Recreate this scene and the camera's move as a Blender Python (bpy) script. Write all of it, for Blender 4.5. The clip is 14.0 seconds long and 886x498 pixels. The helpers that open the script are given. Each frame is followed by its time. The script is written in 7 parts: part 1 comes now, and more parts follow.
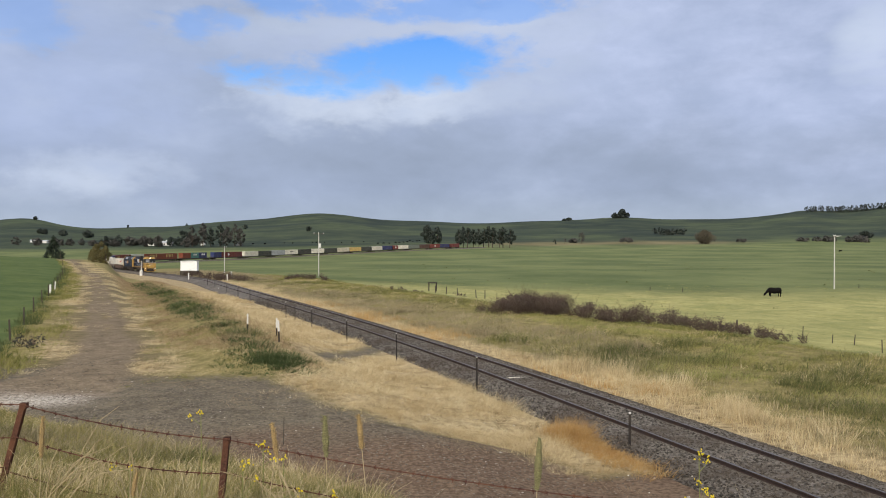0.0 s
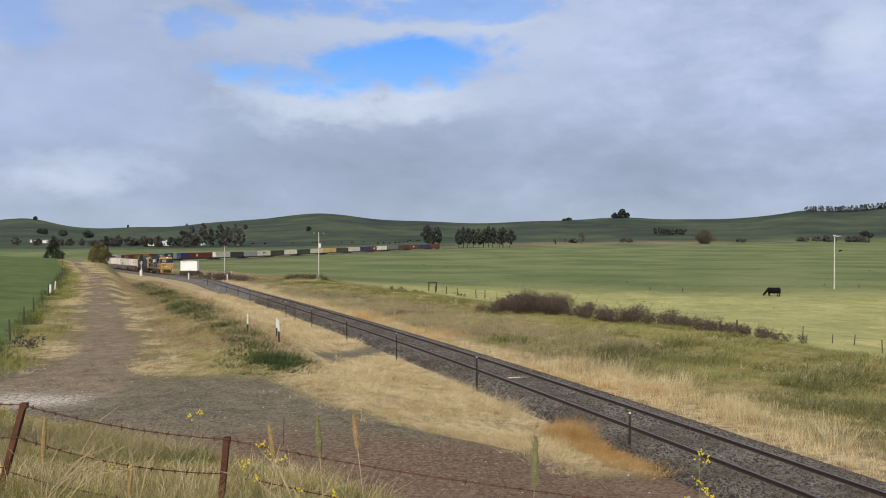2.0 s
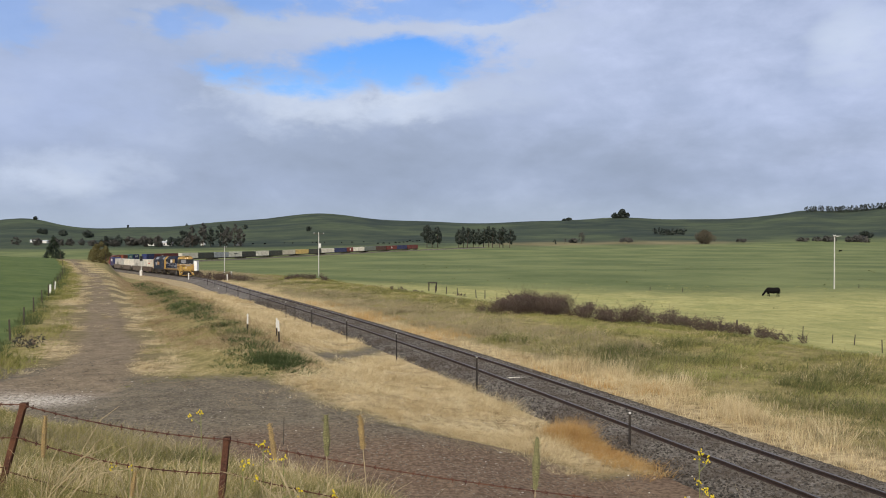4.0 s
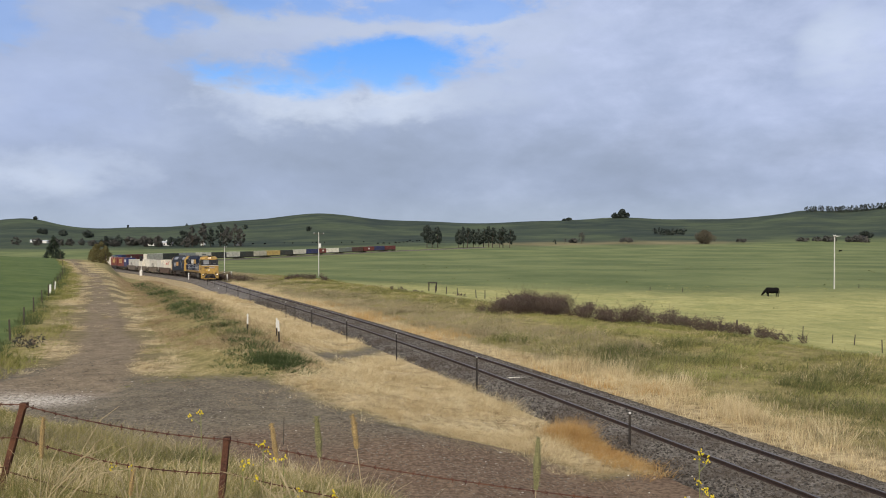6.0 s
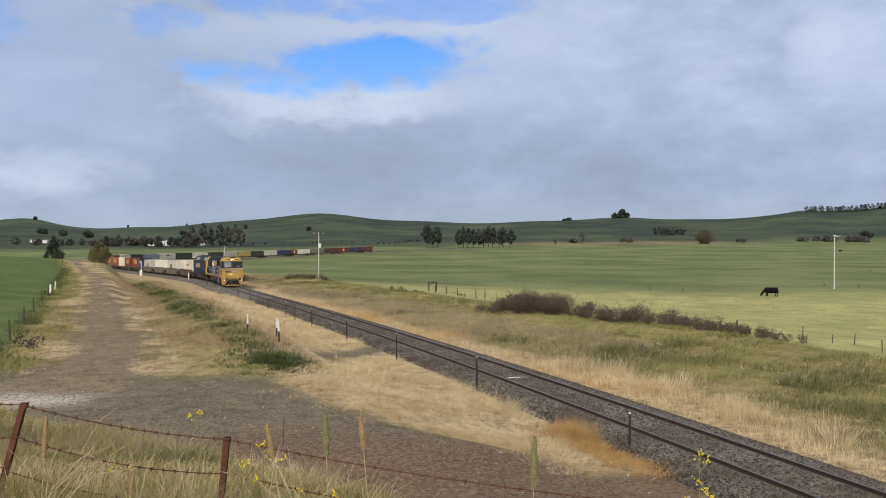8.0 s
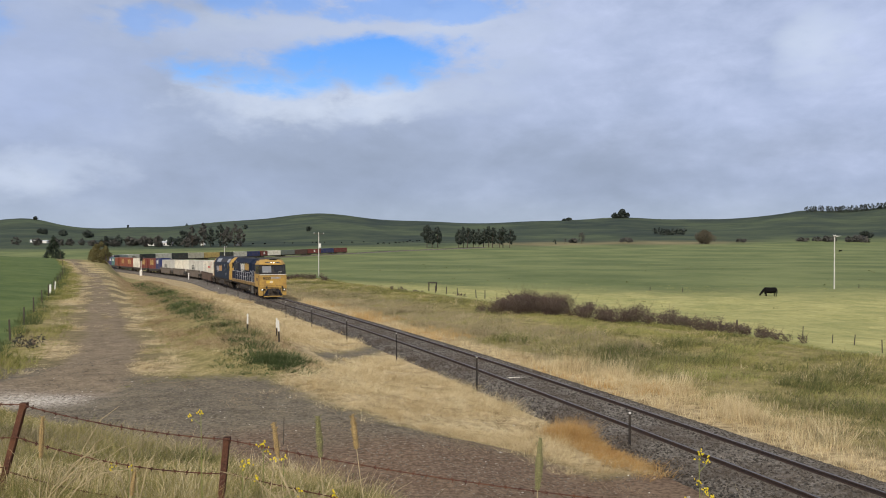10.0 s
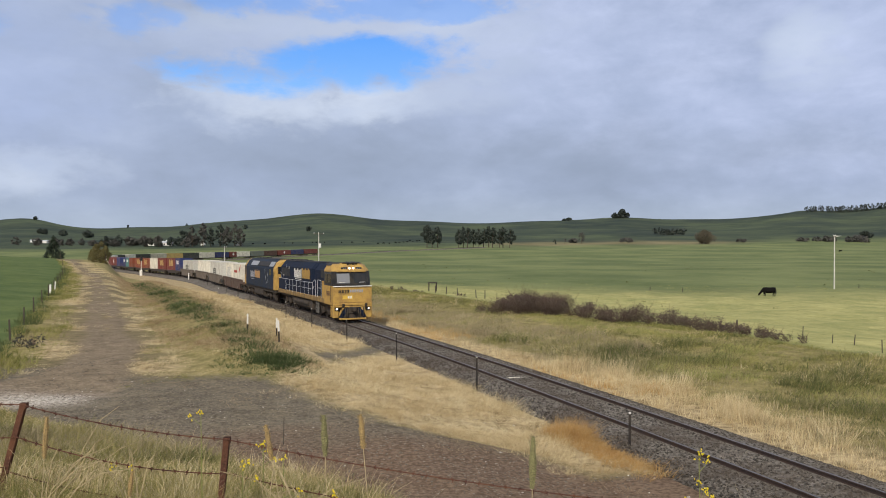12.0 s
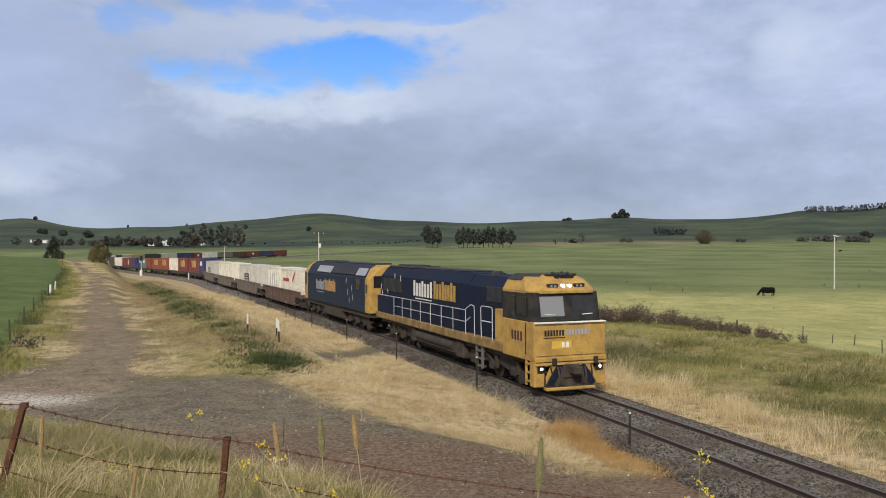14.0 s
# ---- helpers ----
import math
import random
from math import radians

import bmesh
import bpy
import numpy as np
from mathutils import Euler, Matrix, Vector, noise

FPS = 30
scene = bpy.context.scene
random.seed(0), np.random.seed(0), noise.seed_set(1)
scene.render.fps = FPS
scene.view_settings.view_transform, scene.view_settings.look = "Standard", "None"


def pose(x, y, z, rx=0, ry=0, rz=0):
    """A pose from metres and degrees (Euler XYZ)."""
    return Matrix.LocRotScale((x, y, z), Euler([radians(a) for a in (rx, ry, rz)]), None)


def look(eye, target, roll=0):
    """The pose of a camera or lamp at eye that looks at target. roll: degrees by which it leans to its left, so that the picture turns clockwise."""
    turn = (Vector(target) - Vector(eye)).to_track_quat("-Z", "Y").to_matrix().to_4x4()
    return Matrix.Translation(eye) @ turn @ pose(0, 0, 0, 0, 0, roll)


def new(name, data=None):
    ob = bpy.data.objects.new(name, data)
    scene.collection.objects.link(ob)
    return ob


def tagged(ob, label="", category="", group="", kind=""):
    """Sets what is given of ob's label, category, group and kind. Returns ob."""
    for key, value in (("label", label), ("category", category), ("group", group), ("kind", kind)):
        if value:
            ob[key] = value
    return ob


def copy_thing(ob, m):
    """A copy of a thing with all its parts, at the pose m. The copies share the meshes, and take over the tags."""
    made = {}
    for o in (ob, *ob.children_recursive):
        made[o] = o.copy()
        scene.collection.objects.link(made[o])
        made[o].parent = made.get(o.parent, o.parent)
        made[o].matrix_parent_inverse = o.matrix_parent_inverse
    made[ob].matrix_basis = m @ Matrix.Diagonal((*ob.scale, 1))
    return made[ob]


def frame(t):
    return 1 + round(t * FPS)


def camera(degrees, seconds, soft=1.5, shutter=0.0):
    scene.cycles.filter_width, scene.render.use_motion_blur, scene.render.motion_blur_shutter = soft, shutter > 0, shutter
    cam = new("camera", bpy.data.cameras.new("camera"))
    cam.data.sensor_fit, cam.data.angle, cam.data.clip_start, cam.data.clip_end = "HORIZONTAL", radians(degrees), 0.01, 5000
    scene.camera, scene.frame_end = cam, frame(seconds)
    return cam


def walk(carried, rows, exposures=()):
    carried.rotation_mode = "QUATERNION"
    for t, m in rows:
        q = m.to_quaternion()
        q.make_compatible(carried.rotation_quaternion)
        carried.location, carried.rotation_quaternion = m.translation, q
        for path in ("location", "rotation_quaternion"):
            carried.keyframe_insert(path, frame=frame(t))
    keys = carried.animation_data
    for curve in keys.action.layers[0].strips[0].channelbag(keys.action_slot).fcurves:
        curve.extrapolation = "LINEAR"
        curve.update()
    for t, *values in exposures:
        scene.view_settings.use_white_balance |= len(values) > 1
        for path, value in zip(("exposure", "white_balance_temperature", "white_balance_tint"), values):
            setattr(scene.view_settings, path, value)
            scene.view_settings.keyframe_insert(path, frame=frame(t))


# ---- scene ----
# ---------------------------------------------------------------- camera
EYE = 5.124
cam = camera(58.5, 14.0, soft=1.0)
walk(cam, [(0.0, pose(0, 0, EYE, 89.58, 0, 0)), (14.0, pose(0, 0, EYE, 89.58, 0, 0))])

# ---------------------------------------------------------------- light
SUN_ELEVATION, SUN_AZIMUTH = 36.0, 192.0      # degrees; azimuth clockwise from the +y direction
world = bpy.data.worlds.new("sky")
scene.world = world
world.use_nodes = True
wn, wl = world.node_tree.nodes, world.node_tree.links
wn.clear()
w_out = wn.new("ShaderNodeOutputWorld")
w_bg = wn.new("ShaderNodeBackground")
w_sky = wn.new("ShaderNodeTexSky")
w_sky.sky_type = "NISHITA"
w_sky.sun_disc = False
w_sky.sun_elevation, w_sky.sun_rotation = radians(SUN_ELEVATION), radians(SUN_AZIMUTH)
w_tc = wn.new("ShaderNodeTexCoord")
w_cloud = wn.new("ShaderNodeTexNoise")
w_cloud.inputs["Scale"].default_value, w_cloud.inputs["Detail"].default_value = 2.2, 6
w_ramp = wn.new("ShaderNodeValToRGB")
w_ramp.color_ramp.elements[0].position, w_ramp.color_ramp.elements[0].color = 0.32, (0, 0, 0, 1)
w_ramp.color_ramp.elements[1].position, w_ramp.color_ramp.elements[1].color = 0.50, (1, 1, 1, 1)
w_mix = wn.new("ShaderNodeMix")
w_mix.data_type = "RGBA"
w_mix.inputs["B"].default_value = (5.4, 5.6, 6.2, 1)
wl.new(w_tc.outputs["Generated"], w_cloud.inputs["Vector"])
wl.new(w_cloud.outputs["Fac"], w_ramp.inputs["Fac"])
wl.new(w_ramp.outputs["Color"], w_mix.inputs["Factor"])
wl.new(w_sky.outputs["Color"], w_mix.inputs["A"])
wl.new(w_mix.outputs["Result"], w_bg.inputs["Color"])
w_bg.inputs["Strength"].default_value = 0.10
wl.new(w_bg.outputs["Background"], w_out.inputs["Surface"])

sun_data = bpy.data.lights.new("sun", "SUN")
sun_data.energy, sun_data.angle, sun_data.color = 3.5, radians(4.0), (1.0, 0.92, 0.79)
sun = new("sun", sun_data)
_el, _az = radians(SUN_ELEVATION), radians(SUN_AZIMUTH)
SUN_WAY = Vector((math.cos(_el) * math.sin(_az), math.cos(_el) * math.cos(_az), math.sin(_el)))
sun.matrix_world = look(SUN_WAY * 50, (0, 0, 0))
scene.view_settings.exposure = 0.0

# ---------------------------------------------------------------- small helpers
rng = np.random.default_rng(7)


def smooth(a, b, x):
    t = np.clip((x - a) / (b - a), 0, 1)
    return t * t * (3 - 2 * t)


def mesh_ob(name, bm, mat, flat=True):
    me = bpy.data.meshes.new(name)
    bmesh.ops.recalc_face_normals(bm, faces=bm.faces[:])
    bm.to_mesh(me)
    bm.free()
    if not flat:
        for f in me.polygons:
            f.use_smooth = True
    me.materials.append(mat)
    return new(name, me)


def part(name, bm, mat, parent, label="", flat=True):
    ob = mesh_ob(name, bm, mat, flat)
    ob.parent = parent
    return tagged(ob, label)


def empty(name):
    ob = new(name)
    ob.empty_display_size = 0.3
    return ob


def raw(name, verts, faces, mat, parent=None, smooth_faces=False):
    """A mesh object from numpy arrays; faces all with the same number of corners."""
    verts, faces = np.asarray(verts, dtype=np.float32), np.asarray(faces, dtype=np.int32)
    me = bpy.data.meshes.new(name)
    me.vertices.add(len(verts))
    me.vertices.foreach_set("co", verts.ravel())
    n, k = faces.shape
    me.loops.add(n * k)
    me.loops.foreach_set("vertex_index", faces.ravel())
    me.polygons.add(n)
    me.polygons.foreach_set("loop_start", np.arange(0, n * k, k, dtype=np.int32))
    me.polygons.foreach_set("loop_total", np.full(n, k, dtype=np.int32))
    me.polygons.foreach_set("use_smooth", np.full(n, smooth_faces))
    me.update(calc_edges=True)
    me.validate()
    me.materials.append(mat)
    ob = new(name, me)
    ob.parent = parent
    return ob


def box(bm, x0, x1, y0, y1, z0, z1, bevel=0.0):
    r = bmesh.ops.create_cube(bm, size=1.0)
    m = Matrix.Translation(((x0 + x1) / 2, (y0 + y1) / 2, (z0 + z1) / 2)) @ Matrix.Diagonal((abs(x1 - x0), abs(y1 - y0), abs(z1 - z0), 1))
    bmesh.ops.transform(bm, matrix=m, verts=r["verts"])
    if bevel:
        es = list({e for v in r["verts"] for e in v.link_edges})
        bmesh.ops.bevel(bm, geom=es, offset=bevel, segments=1, affect="EDGES")
    return bm


def a_box(*a, bevel=0.0):
    return box(bmesh.new(), *a, bevel=bevel)


def prism(bm, outline, axis, lo, hi):
    """The outline, in the two axes other than `axis` in x, y, z order, extruded from lo to hi along it."""
    def p3(a, b, c):
        return {"x": (c, a, b), "y": (a, c, b), "z": (a, b, c)}[axis]
    v0 = [bm.verts.new(p3(a, b, lo)) for a, b in outline]
    v1 = [bm.verts.new(p3(a, b, hi)) for a, b in outline]
    n = len(outline)
    bm.faces.new(v0)
    bm.faces.new(v1[::-1])
    for i in range(n):
        bm.faces.new((v0[i], v1[i], v1[(i + 1) % n], v0[(i + 1) % n]))
    return bm


def loft(bm, rings):
    """Closed rings of points, joined one to the next, with caps."""
    vs = [[bm.verts.new(p) for p in r] for r in rings]
    n = len(vs[0])
    for a, b in zip(vs[:-1], vs[1:]):
        for i in range(n):
            bm.faces.new((a[i], a[(i + 1) % n], b[(i + 1) % n], b[i]))
    bm.faces.new(vs[0][::-1])
    bm.faces.new(vs[-1])
    return bm


def rod(bm, p0, p1, r0, r1=None, n=8):
    p0, p1 = Vector(p0), Vector(p1)
    r1 = r0 if r1 is None else r1
    q = (p1 - p0).to_track_quat("Z", "Y")
    rings = []
    for p, r in ((p0, r0), (p1, r1)):
        rings.append([p + q @ Vector((r * math.cos(2 * math.pi * i / n), r * math.sin(2 * math.pi * i / n), 0)) for i in range(n)])
    return loft(bm, rings)


def pipe(bm, pts, r, n=6):
    for a, b in zip(pts[:-1], pts[1:]):
        rod(bm, a, b, r, r, n)
    return bm


# ---------------------------------------------------------------- materials
def nodes_of(name):
    m = bpy.data.materials.new(name)
    m.use_nodes = True
    nt = m.node_tree
    return m, nt.nodes, nt.links, nt.nodes["Principled BSDF"]


def surface(name, colour, rough=0.8, metal=0.0, vary=0.25, scale=3.0, dirt=(0.12, 0.09, 0.06), dirt_amount=0.25, bump=0.1, fine=40.0, per_object=0.0, per_island=0.0, spec=0.3):
    """A painted or natural surface: a base colour, coarse and fine variation, stains and relief, in object space."""
    m, n, l, b = nodes_of(name)
    tc = n.new("ShaderNodeTexCoord")
    coarse = n.new("ShaderNodeTexNoise")
    coarse.inputs["Scale"].default_value, coarse.inputs["Detail"].default_value = scale, 5
    grain = n.new("ShaderNodeTexNoise")
    grain.inputs["Scale"].default_value, grain.inputs["Detail"].default_value = fine, 3
    for t in (coarse, grain):
        l.new(tc.outputs["Object"], t.inputs["Vector"])
    hsv = n.new("ShaderNodeHueSaturation")
    hsv.inputs["Color"].default_value = (*colour, 1)
    val = n.new("ShaderNodeMapRange")
    val.inputs["To Min"].default_value, val.inputs["To Max"].default_value = 1 - vary, 1 + vary
    val.inputs["From Min"].default_value, val.inputs["From Max"].default_value = 0.3, 0.7
    l.new(grain.outputs["Fac"], val.inputs["Value"])
    last = val.outputs["Result"]
    for amount, source in ((per_object, "ob"), (per_island, "is")):
        if amount:
            info = n.new("ShaderNodeObjectInfo" if source == "ob" else "ShaderNodeNewGeometry")
            mr = n.new("ShaderNodeMapRange")
            mr.inputs["To Min"].default_value, mr.inputs["To Max"].default_value = 1 - amount, 1 + amount
            l.new(info.outputs["Random" if source == "ob" else "Random Per Island"], mr.inputs["Value"])
            mul = n.new("ShaderNodeMath")
            mul.operation = "MULTIPLY"
            l.new(last, mul.inputs[0])
            l.new(mr.outputs["Result"], mul.inputs[1])
            last = mul.outputs[0]
    l.new(last, hsv.inputs["Value"])
    ramp = n.new("ShaderNodeMapRange")
    ramp.inputs["From Min"].default_value, ramp.inputs["From Max"].default_value = 0.40, 0.68
    ramp.inputs["To Max"].default_value = dirt_amount
    l.new(coarse.outputs["Fac"], ramp.inputs["Value"])
    mix = n.new("ShaderNodeMix")
    mix.data_type = "RGBA"
    l.new(ramp.outputs["Result"], mix.inputs["Factor"])
    l.new(hsv.outputs["Color"], mix.inputs["A"])
    mix.inputs["B"].default_value = (*dirt, 1)
    l.new(mix.outputs["Result"], b.inputs["Base Color"])
    b.inputs["Roughness"].default_value, b.inputs["Metallic"].default_value = rough, metal
    b.inputs["Specular IOR Level"].default_value = spec
    if bump:
        bp = n.new("ShaderNodeBump")
        bp.inputs["Strength"].default_value, bp.inputs["Distance"].default_value = bump, 0.02
        l.new(grain.outputs["Fac"], bp.inputs["Height"])
        l.new(bp.outputs["Normal"], b.inputs["Normal"])
    return m


def foliage(name, colours, rough=0.75, through_light=0.25):
    """Leaves or blades: each island takes a colour of its own from the range."""
    m, n, l, b = nodes_of(name)
    geo = n.new("ShaderNodeNewGeometry")
    ramp = n.new("ShaderNodeValToRGB")
    el = ramp.color_ramp.elements
    el[0].position, el[0].color = 0.0, (*colours[0], 1)
    el[1].position, el[1].color = 1.0, (*colours[-1], 1)
    for i, c in enumerate(colours[1:-1], 1):
        e = el.new(i / (len(colours) - 1))
        e.color = (*c, 1)
    tc = n.new("ShaderNodeTexCoord")
    big = n.new("ShaderNodeTexNoise")
    big.inputs["Scale"].default_value, big.inputs["Detail"].default_value = 0.35, 3
    l.new(tc.outputs["Object"], big.inputs["Vector"])
    mid = n.new("ShaderNodeTexNoise")
    mid.inputs["Scale"].default_value, mid.inputs["Detail"].default_value = 2.4, 2
    l.new(tc.outputs["Object"], mid.inputs["Vector"])
    both = n.new("ShaderNodeMath")
    both.operation = "ADD"
    l.new(big.outputs["Fac"], both.inputs[0])
    l.new(mid.outputs["Fac"], both.inputs[1])
    add = n.new("ShaderNodeMath")
    add.operation = "MULTIPLY_ADD"
    l.new(both.outputs[0], add.inputs[0])
    add.inputs[1].default_value = 1.15
    sub = n.new("ShaderNodeMath")
    sub.operation = "MULTIPLY_ADD"
    l.new(geo.outputs["Random Per Island"], sub.inputs[0])
    sub.inputs[1].default_value, sub.inputs[2].default_value = 0.6, -0.95
    l.new(sub.outputs[0], add.inputs[2])
    l.new(add.outputs[0], ramp.inputs["Fac"])
    l.new(ramp.outputs["Color"], b.inputs["Base Color"])
    b.inputs["Roughness"].default_value = rough
    b.inputs["Specular IOR Level"].default_value = 0.2
    if through_light:
        tr = n.new("ShaderNodeBsdfTranslucent")
        l.new(ramp.outputs["Color"], tr.inputs["Color"])
        ms = n.new("ShaderNodeMixShader")
        ms.inputs["Fac"].default_value = through_light
        l.new(b.outputs["BSDF"], ms.inputs[1])
        l.new(tr.outputs["BSDF"], ms.inputs[2])
        l.new(ms.outputs["Shader"], n["Material Output"].inputs["Surface"])
    return m


def glow(name, colour, strength):
    m, n, l, b = nodes_of(name)
    b.inputs["Base Color"].default_value = (*colour, 1)
    b.inputs["Emission Color"].default_value = (*colour, 1)
    b.inputs["Emission Strength"].default_value = strength
    return m


M_BALLAST = surface("ballast_stone", (0.090, 0.080, 0.069), 0.95, vary=0.6, scale=0.6, dirt=(0.062, 0.046, 0.034), dirt_amount=0.75, bump=0.6, fine=14, per_island=0.75)
M_RAIL = surface("rusty_rail", (0.075, 0.055, 0.05), 0.6, 0.3, dirt=(0.10, 0.06, 0.04), dirt_amount=0.5)
M_RAILTOP = surface("worn_railhead", (0.16, 0.15, 0.15), 0.5, 0.6, vary=0.2)
M_SLEEPER = surface("weathered_sleeper", (0.10, 0.085, 0.072), 0.95, vary=0.4, per_object=0.35)
M_BLUE2 = surface("weathered_blue_paint", (0.020, 0.030, 0.052), 0.8, vary=0.15, scale=0.8, dirt=(0.035, 0.035, 0.035), dirt_amount=0.6, fine=20, spec=0.15)
M_SILL = surface("dirty_yellow_sill", (0.27, 0.175, 0.065), 0.8, vary=0.25, scale=1.5, dirt=(0.08, 0.055, 0.035), dirt_amount=0.85)
M_BLUE = surface("faded_blue_paint", (0.0095, 0.016, 0.037), 0.8, vary=0.12, scale=0.8, dirt=(0.02, 0.019, 0.02), dirt_amount=0.5, fine=20, spec=0.15)
M_YELLOW = surface("grimy_yellow_paint", (0.43, 0.27, 0.070), 0.7, vary=0.14, scale=2.6, dirt=(0.20, 0.12, 0.055), dirt_amount=0.6, fine=16)
M_MAROON = surface("dark_red_brown_paint", (0.055, 0.016, 0.014), 0.6)
M_BLACK = surface("black_paint", (0.012, 0.013, 0.015), 0.5, vary=0.2)
M_UNDER = surface("oily_underframe", (0.040, 0.034, 0.030), 0.85, vary=0.4, dirt=(0.10, 0.075, 0.055), dirt_amount=0.5)
M_ROOF = surface("sooty_roof", (0.022, 0.024, 0.030), 0.8, vary=0.3)
M_GREYROOF = surface("grey_roof_panel", (0.30, 0.32, 0.36), 0.6, vary=0.2)
M_GLASS = surface("dark_glass", (0.015, 0.018, 0.022), 0.08, vary=0.0, dirt_amount=0.1, bump=0, spec=0.6)
M_SCREEN = surface("hazy_windscreen", (0.20, 0.21, 0.23), 0.12, vary=0.05, dirt=(0.2, 0.2, 0.2), dirt_amount=0.3, bump=0, spec=0.8)
M_WHITE = surface("white_paint", (0.72, 0.71, 0.68), 0.6, vary=0.06, scale=1.2, dirt=(0.35, 0.30, 0.24), dirt_amount=0.35)
M_RAILING = surface("pale_handrail", (0.55, 0.57, 0.62), 0.5)
M_RED = surface("red_paint", (0.42, 0.045, 0.03), 0.6)
M_LAMP = glow("lit_headlight", (1.0, 0.95, 0.85), 2.5)
M_WHEEL = surface("wheel_steel", (0.06, 0.05, 0.045), 0.7, 0.4)
M_PICKET = surface("dark_steel_picket", (0.025, 0.022, 0.022), 0.8, vary=0.3)
M_RUST = surface("rusty_steel", (0.075, 0.032, 0.022), 0.9, vary=0.45, scale=8, dirt=(0.16, 0.07, 0.035), dirt_amount=0.6, fine=90)
M_WOOD = surface("weathered_wood", (0.065, 0.056, 0.047), 0.95, vary=0.4, scale=4)
M_POLE = surface("pale_grey_pole", (0.50, 0.49, 0.46), 0.9, vary=0.2)
M_COW = surface("black_cow_hide", (0.006, 0.0055, 0.0055), 0.85, vary=0.3, dirt_amount=0.0, spec=0.1)
M_BARK = surface("bark", (0.09, 0.07, 0.055), 0.95, vary=0.5)
M_TRUCK = surface("rusty_bogie", (0.035, 0.028, 0.024), 0.9, vary=0.4)

# ---------------------------------------------------------------- plan of the railway line
GAUGE = 1.505            # between railhead centres
K = 1.057


def line_plan():
    """Centre line of the track (x, y, railhead z) and its length coordinate, 0 where the leading loco ends up."""
    ds = 0.5
    s = np.arange(-172, 30.1, ds)
    u = s / 100
    bend = (-1.9724 - 1.6461 * u + 6.8713 * u ** 2 + 6.7448 * u ** 3) / 1000
    i0 = int(172 / ds)
    head = np.concatenate([[0], np.cumsum((bend[1:] + bend[:-1]) / 2 * ds)])
    head += -1.2287 - head[i0]
    cx, cy = np.cos(head), np.sin(head)
    x = np.concatenate([[0], np.cumsum((cx[1:] + cx[:-1]) / 2 * ds)])
    y = np.concatenate([[0], np.cumsum((cy[1:] + cy[:-1]) / 2 * ds)])
    x, y = (x - x[i0] + 4.1259) * K, (y - y[i0] + 25.3261) * K
    z = (0.00936 * s + 0.00000836 * s * s) * K - 0.00004 * np.clip(-60 - s, 0, 200) ** 2
    near = np.c_[x, y, z]
    near = near[(172 - 112) * 2:]
    i0 = 112 * 2
    far = np.array([(70, 705, 3.4), (34, 655, 1.9), (10.7, 623, 1.2), (-30, 567, 0), (-60.4, 516, -1.25), (-83.3, 478, -2.15), (-101.5, 440, -2.83),
                    (-116, 400, -3.1), (-127, 368, -3.2), (-133, 338, -3.3), (-129, 308, -3.3), (-116, 275, -3.2), (-96, 240, -2.9), (-76.7, 206, -2.4), (-58.5, 172, -1.75)], float)
    ctrl = np.vstack([far, near[0:160:40]])
    out = []
    for i in range(1, len(ctrl) - 3):
        P = ctrl[i - 1:i + 3]
        t = [0.0]
        for a, b in zip(P[:-1], P[1:]):
            t.append(t[-1] + np.linalg.norm(b - a) ** 0.5)
        for q in np.linspace(t[1], t[2], 60, endpoint=False):
            def mixp(a, b, ta, tb):
                return a * (tb - q) / (tb - ta) + b * (q - ta) / (tb - ta)
            a1, a2, a3 = mixp(P[0], P[1], t[0], t[1]), mixp(P[1], P[2], t[1], t[2]), mixp(P[2], P[3], t[2], t[3])
            out.append(mixp(mixp(a1, a2, t[0], t[2]), mixp(a2, a3, t[1], t[3]), t[1], t[2]))
    pts = np.vstack([np.array(out), near[40:]])
    d = np.r_[0, np.cumsum(np.hypot(*np.diff(pts[:, :2], axis=0).T))]
    d -= d[len(out) + i0 - 40]
    grid = np.arange(d[0], d[-1], 1.0)
    return grid, np.c_[np.interp(grid, d, pts[:, 0]), np.interp(grid, d, pts[:, 1]), np.interp(grid, d, pts[:, 2])]


LINE_S, LINE_P = line_plan()
_dir = np.gradient(LINE_P[:, :2], axis=0)
_dir /= np.linalg.norm(_dir, axis=1)[:, None]
LINE_T = _dir


def on_line(s, side=0.0, up=0.0):
    """A point beside the track: s along it, side metres to the right of the way the train goes, up over the railhead."""
    x, y, z = (np.interp(s, LINE_S, LINE_P[:, k]) for k in range(3))
    tx, ty = (np.interp(s, LINE_S, LINE_T[:, k]) for k in range(2))
    return np.array([x + ty * side, y - tx * side, z + up])


def train_pose(s_front, length, z=0.0):
    """The pose of a vehicle of that length whose front stands at s_front; x forward, origin at its middle on the railhead."""
    a, b = on_line(s_front - 0.12 * length), on_line(s_front - 0.88 * length)
    d = Vector(a - b)
    c = (Vector(a) + Vector(b)) / 2
    yaw, pitch = math.atan2(d.y, d.x), -math.atan2(d.z, math.hypot(d.x, d.y))
    return Matrix.Translation((c.x, c.y, c.z + z)) @ Euler((0, pitch, yaw)).to_matrix().to_4x4()


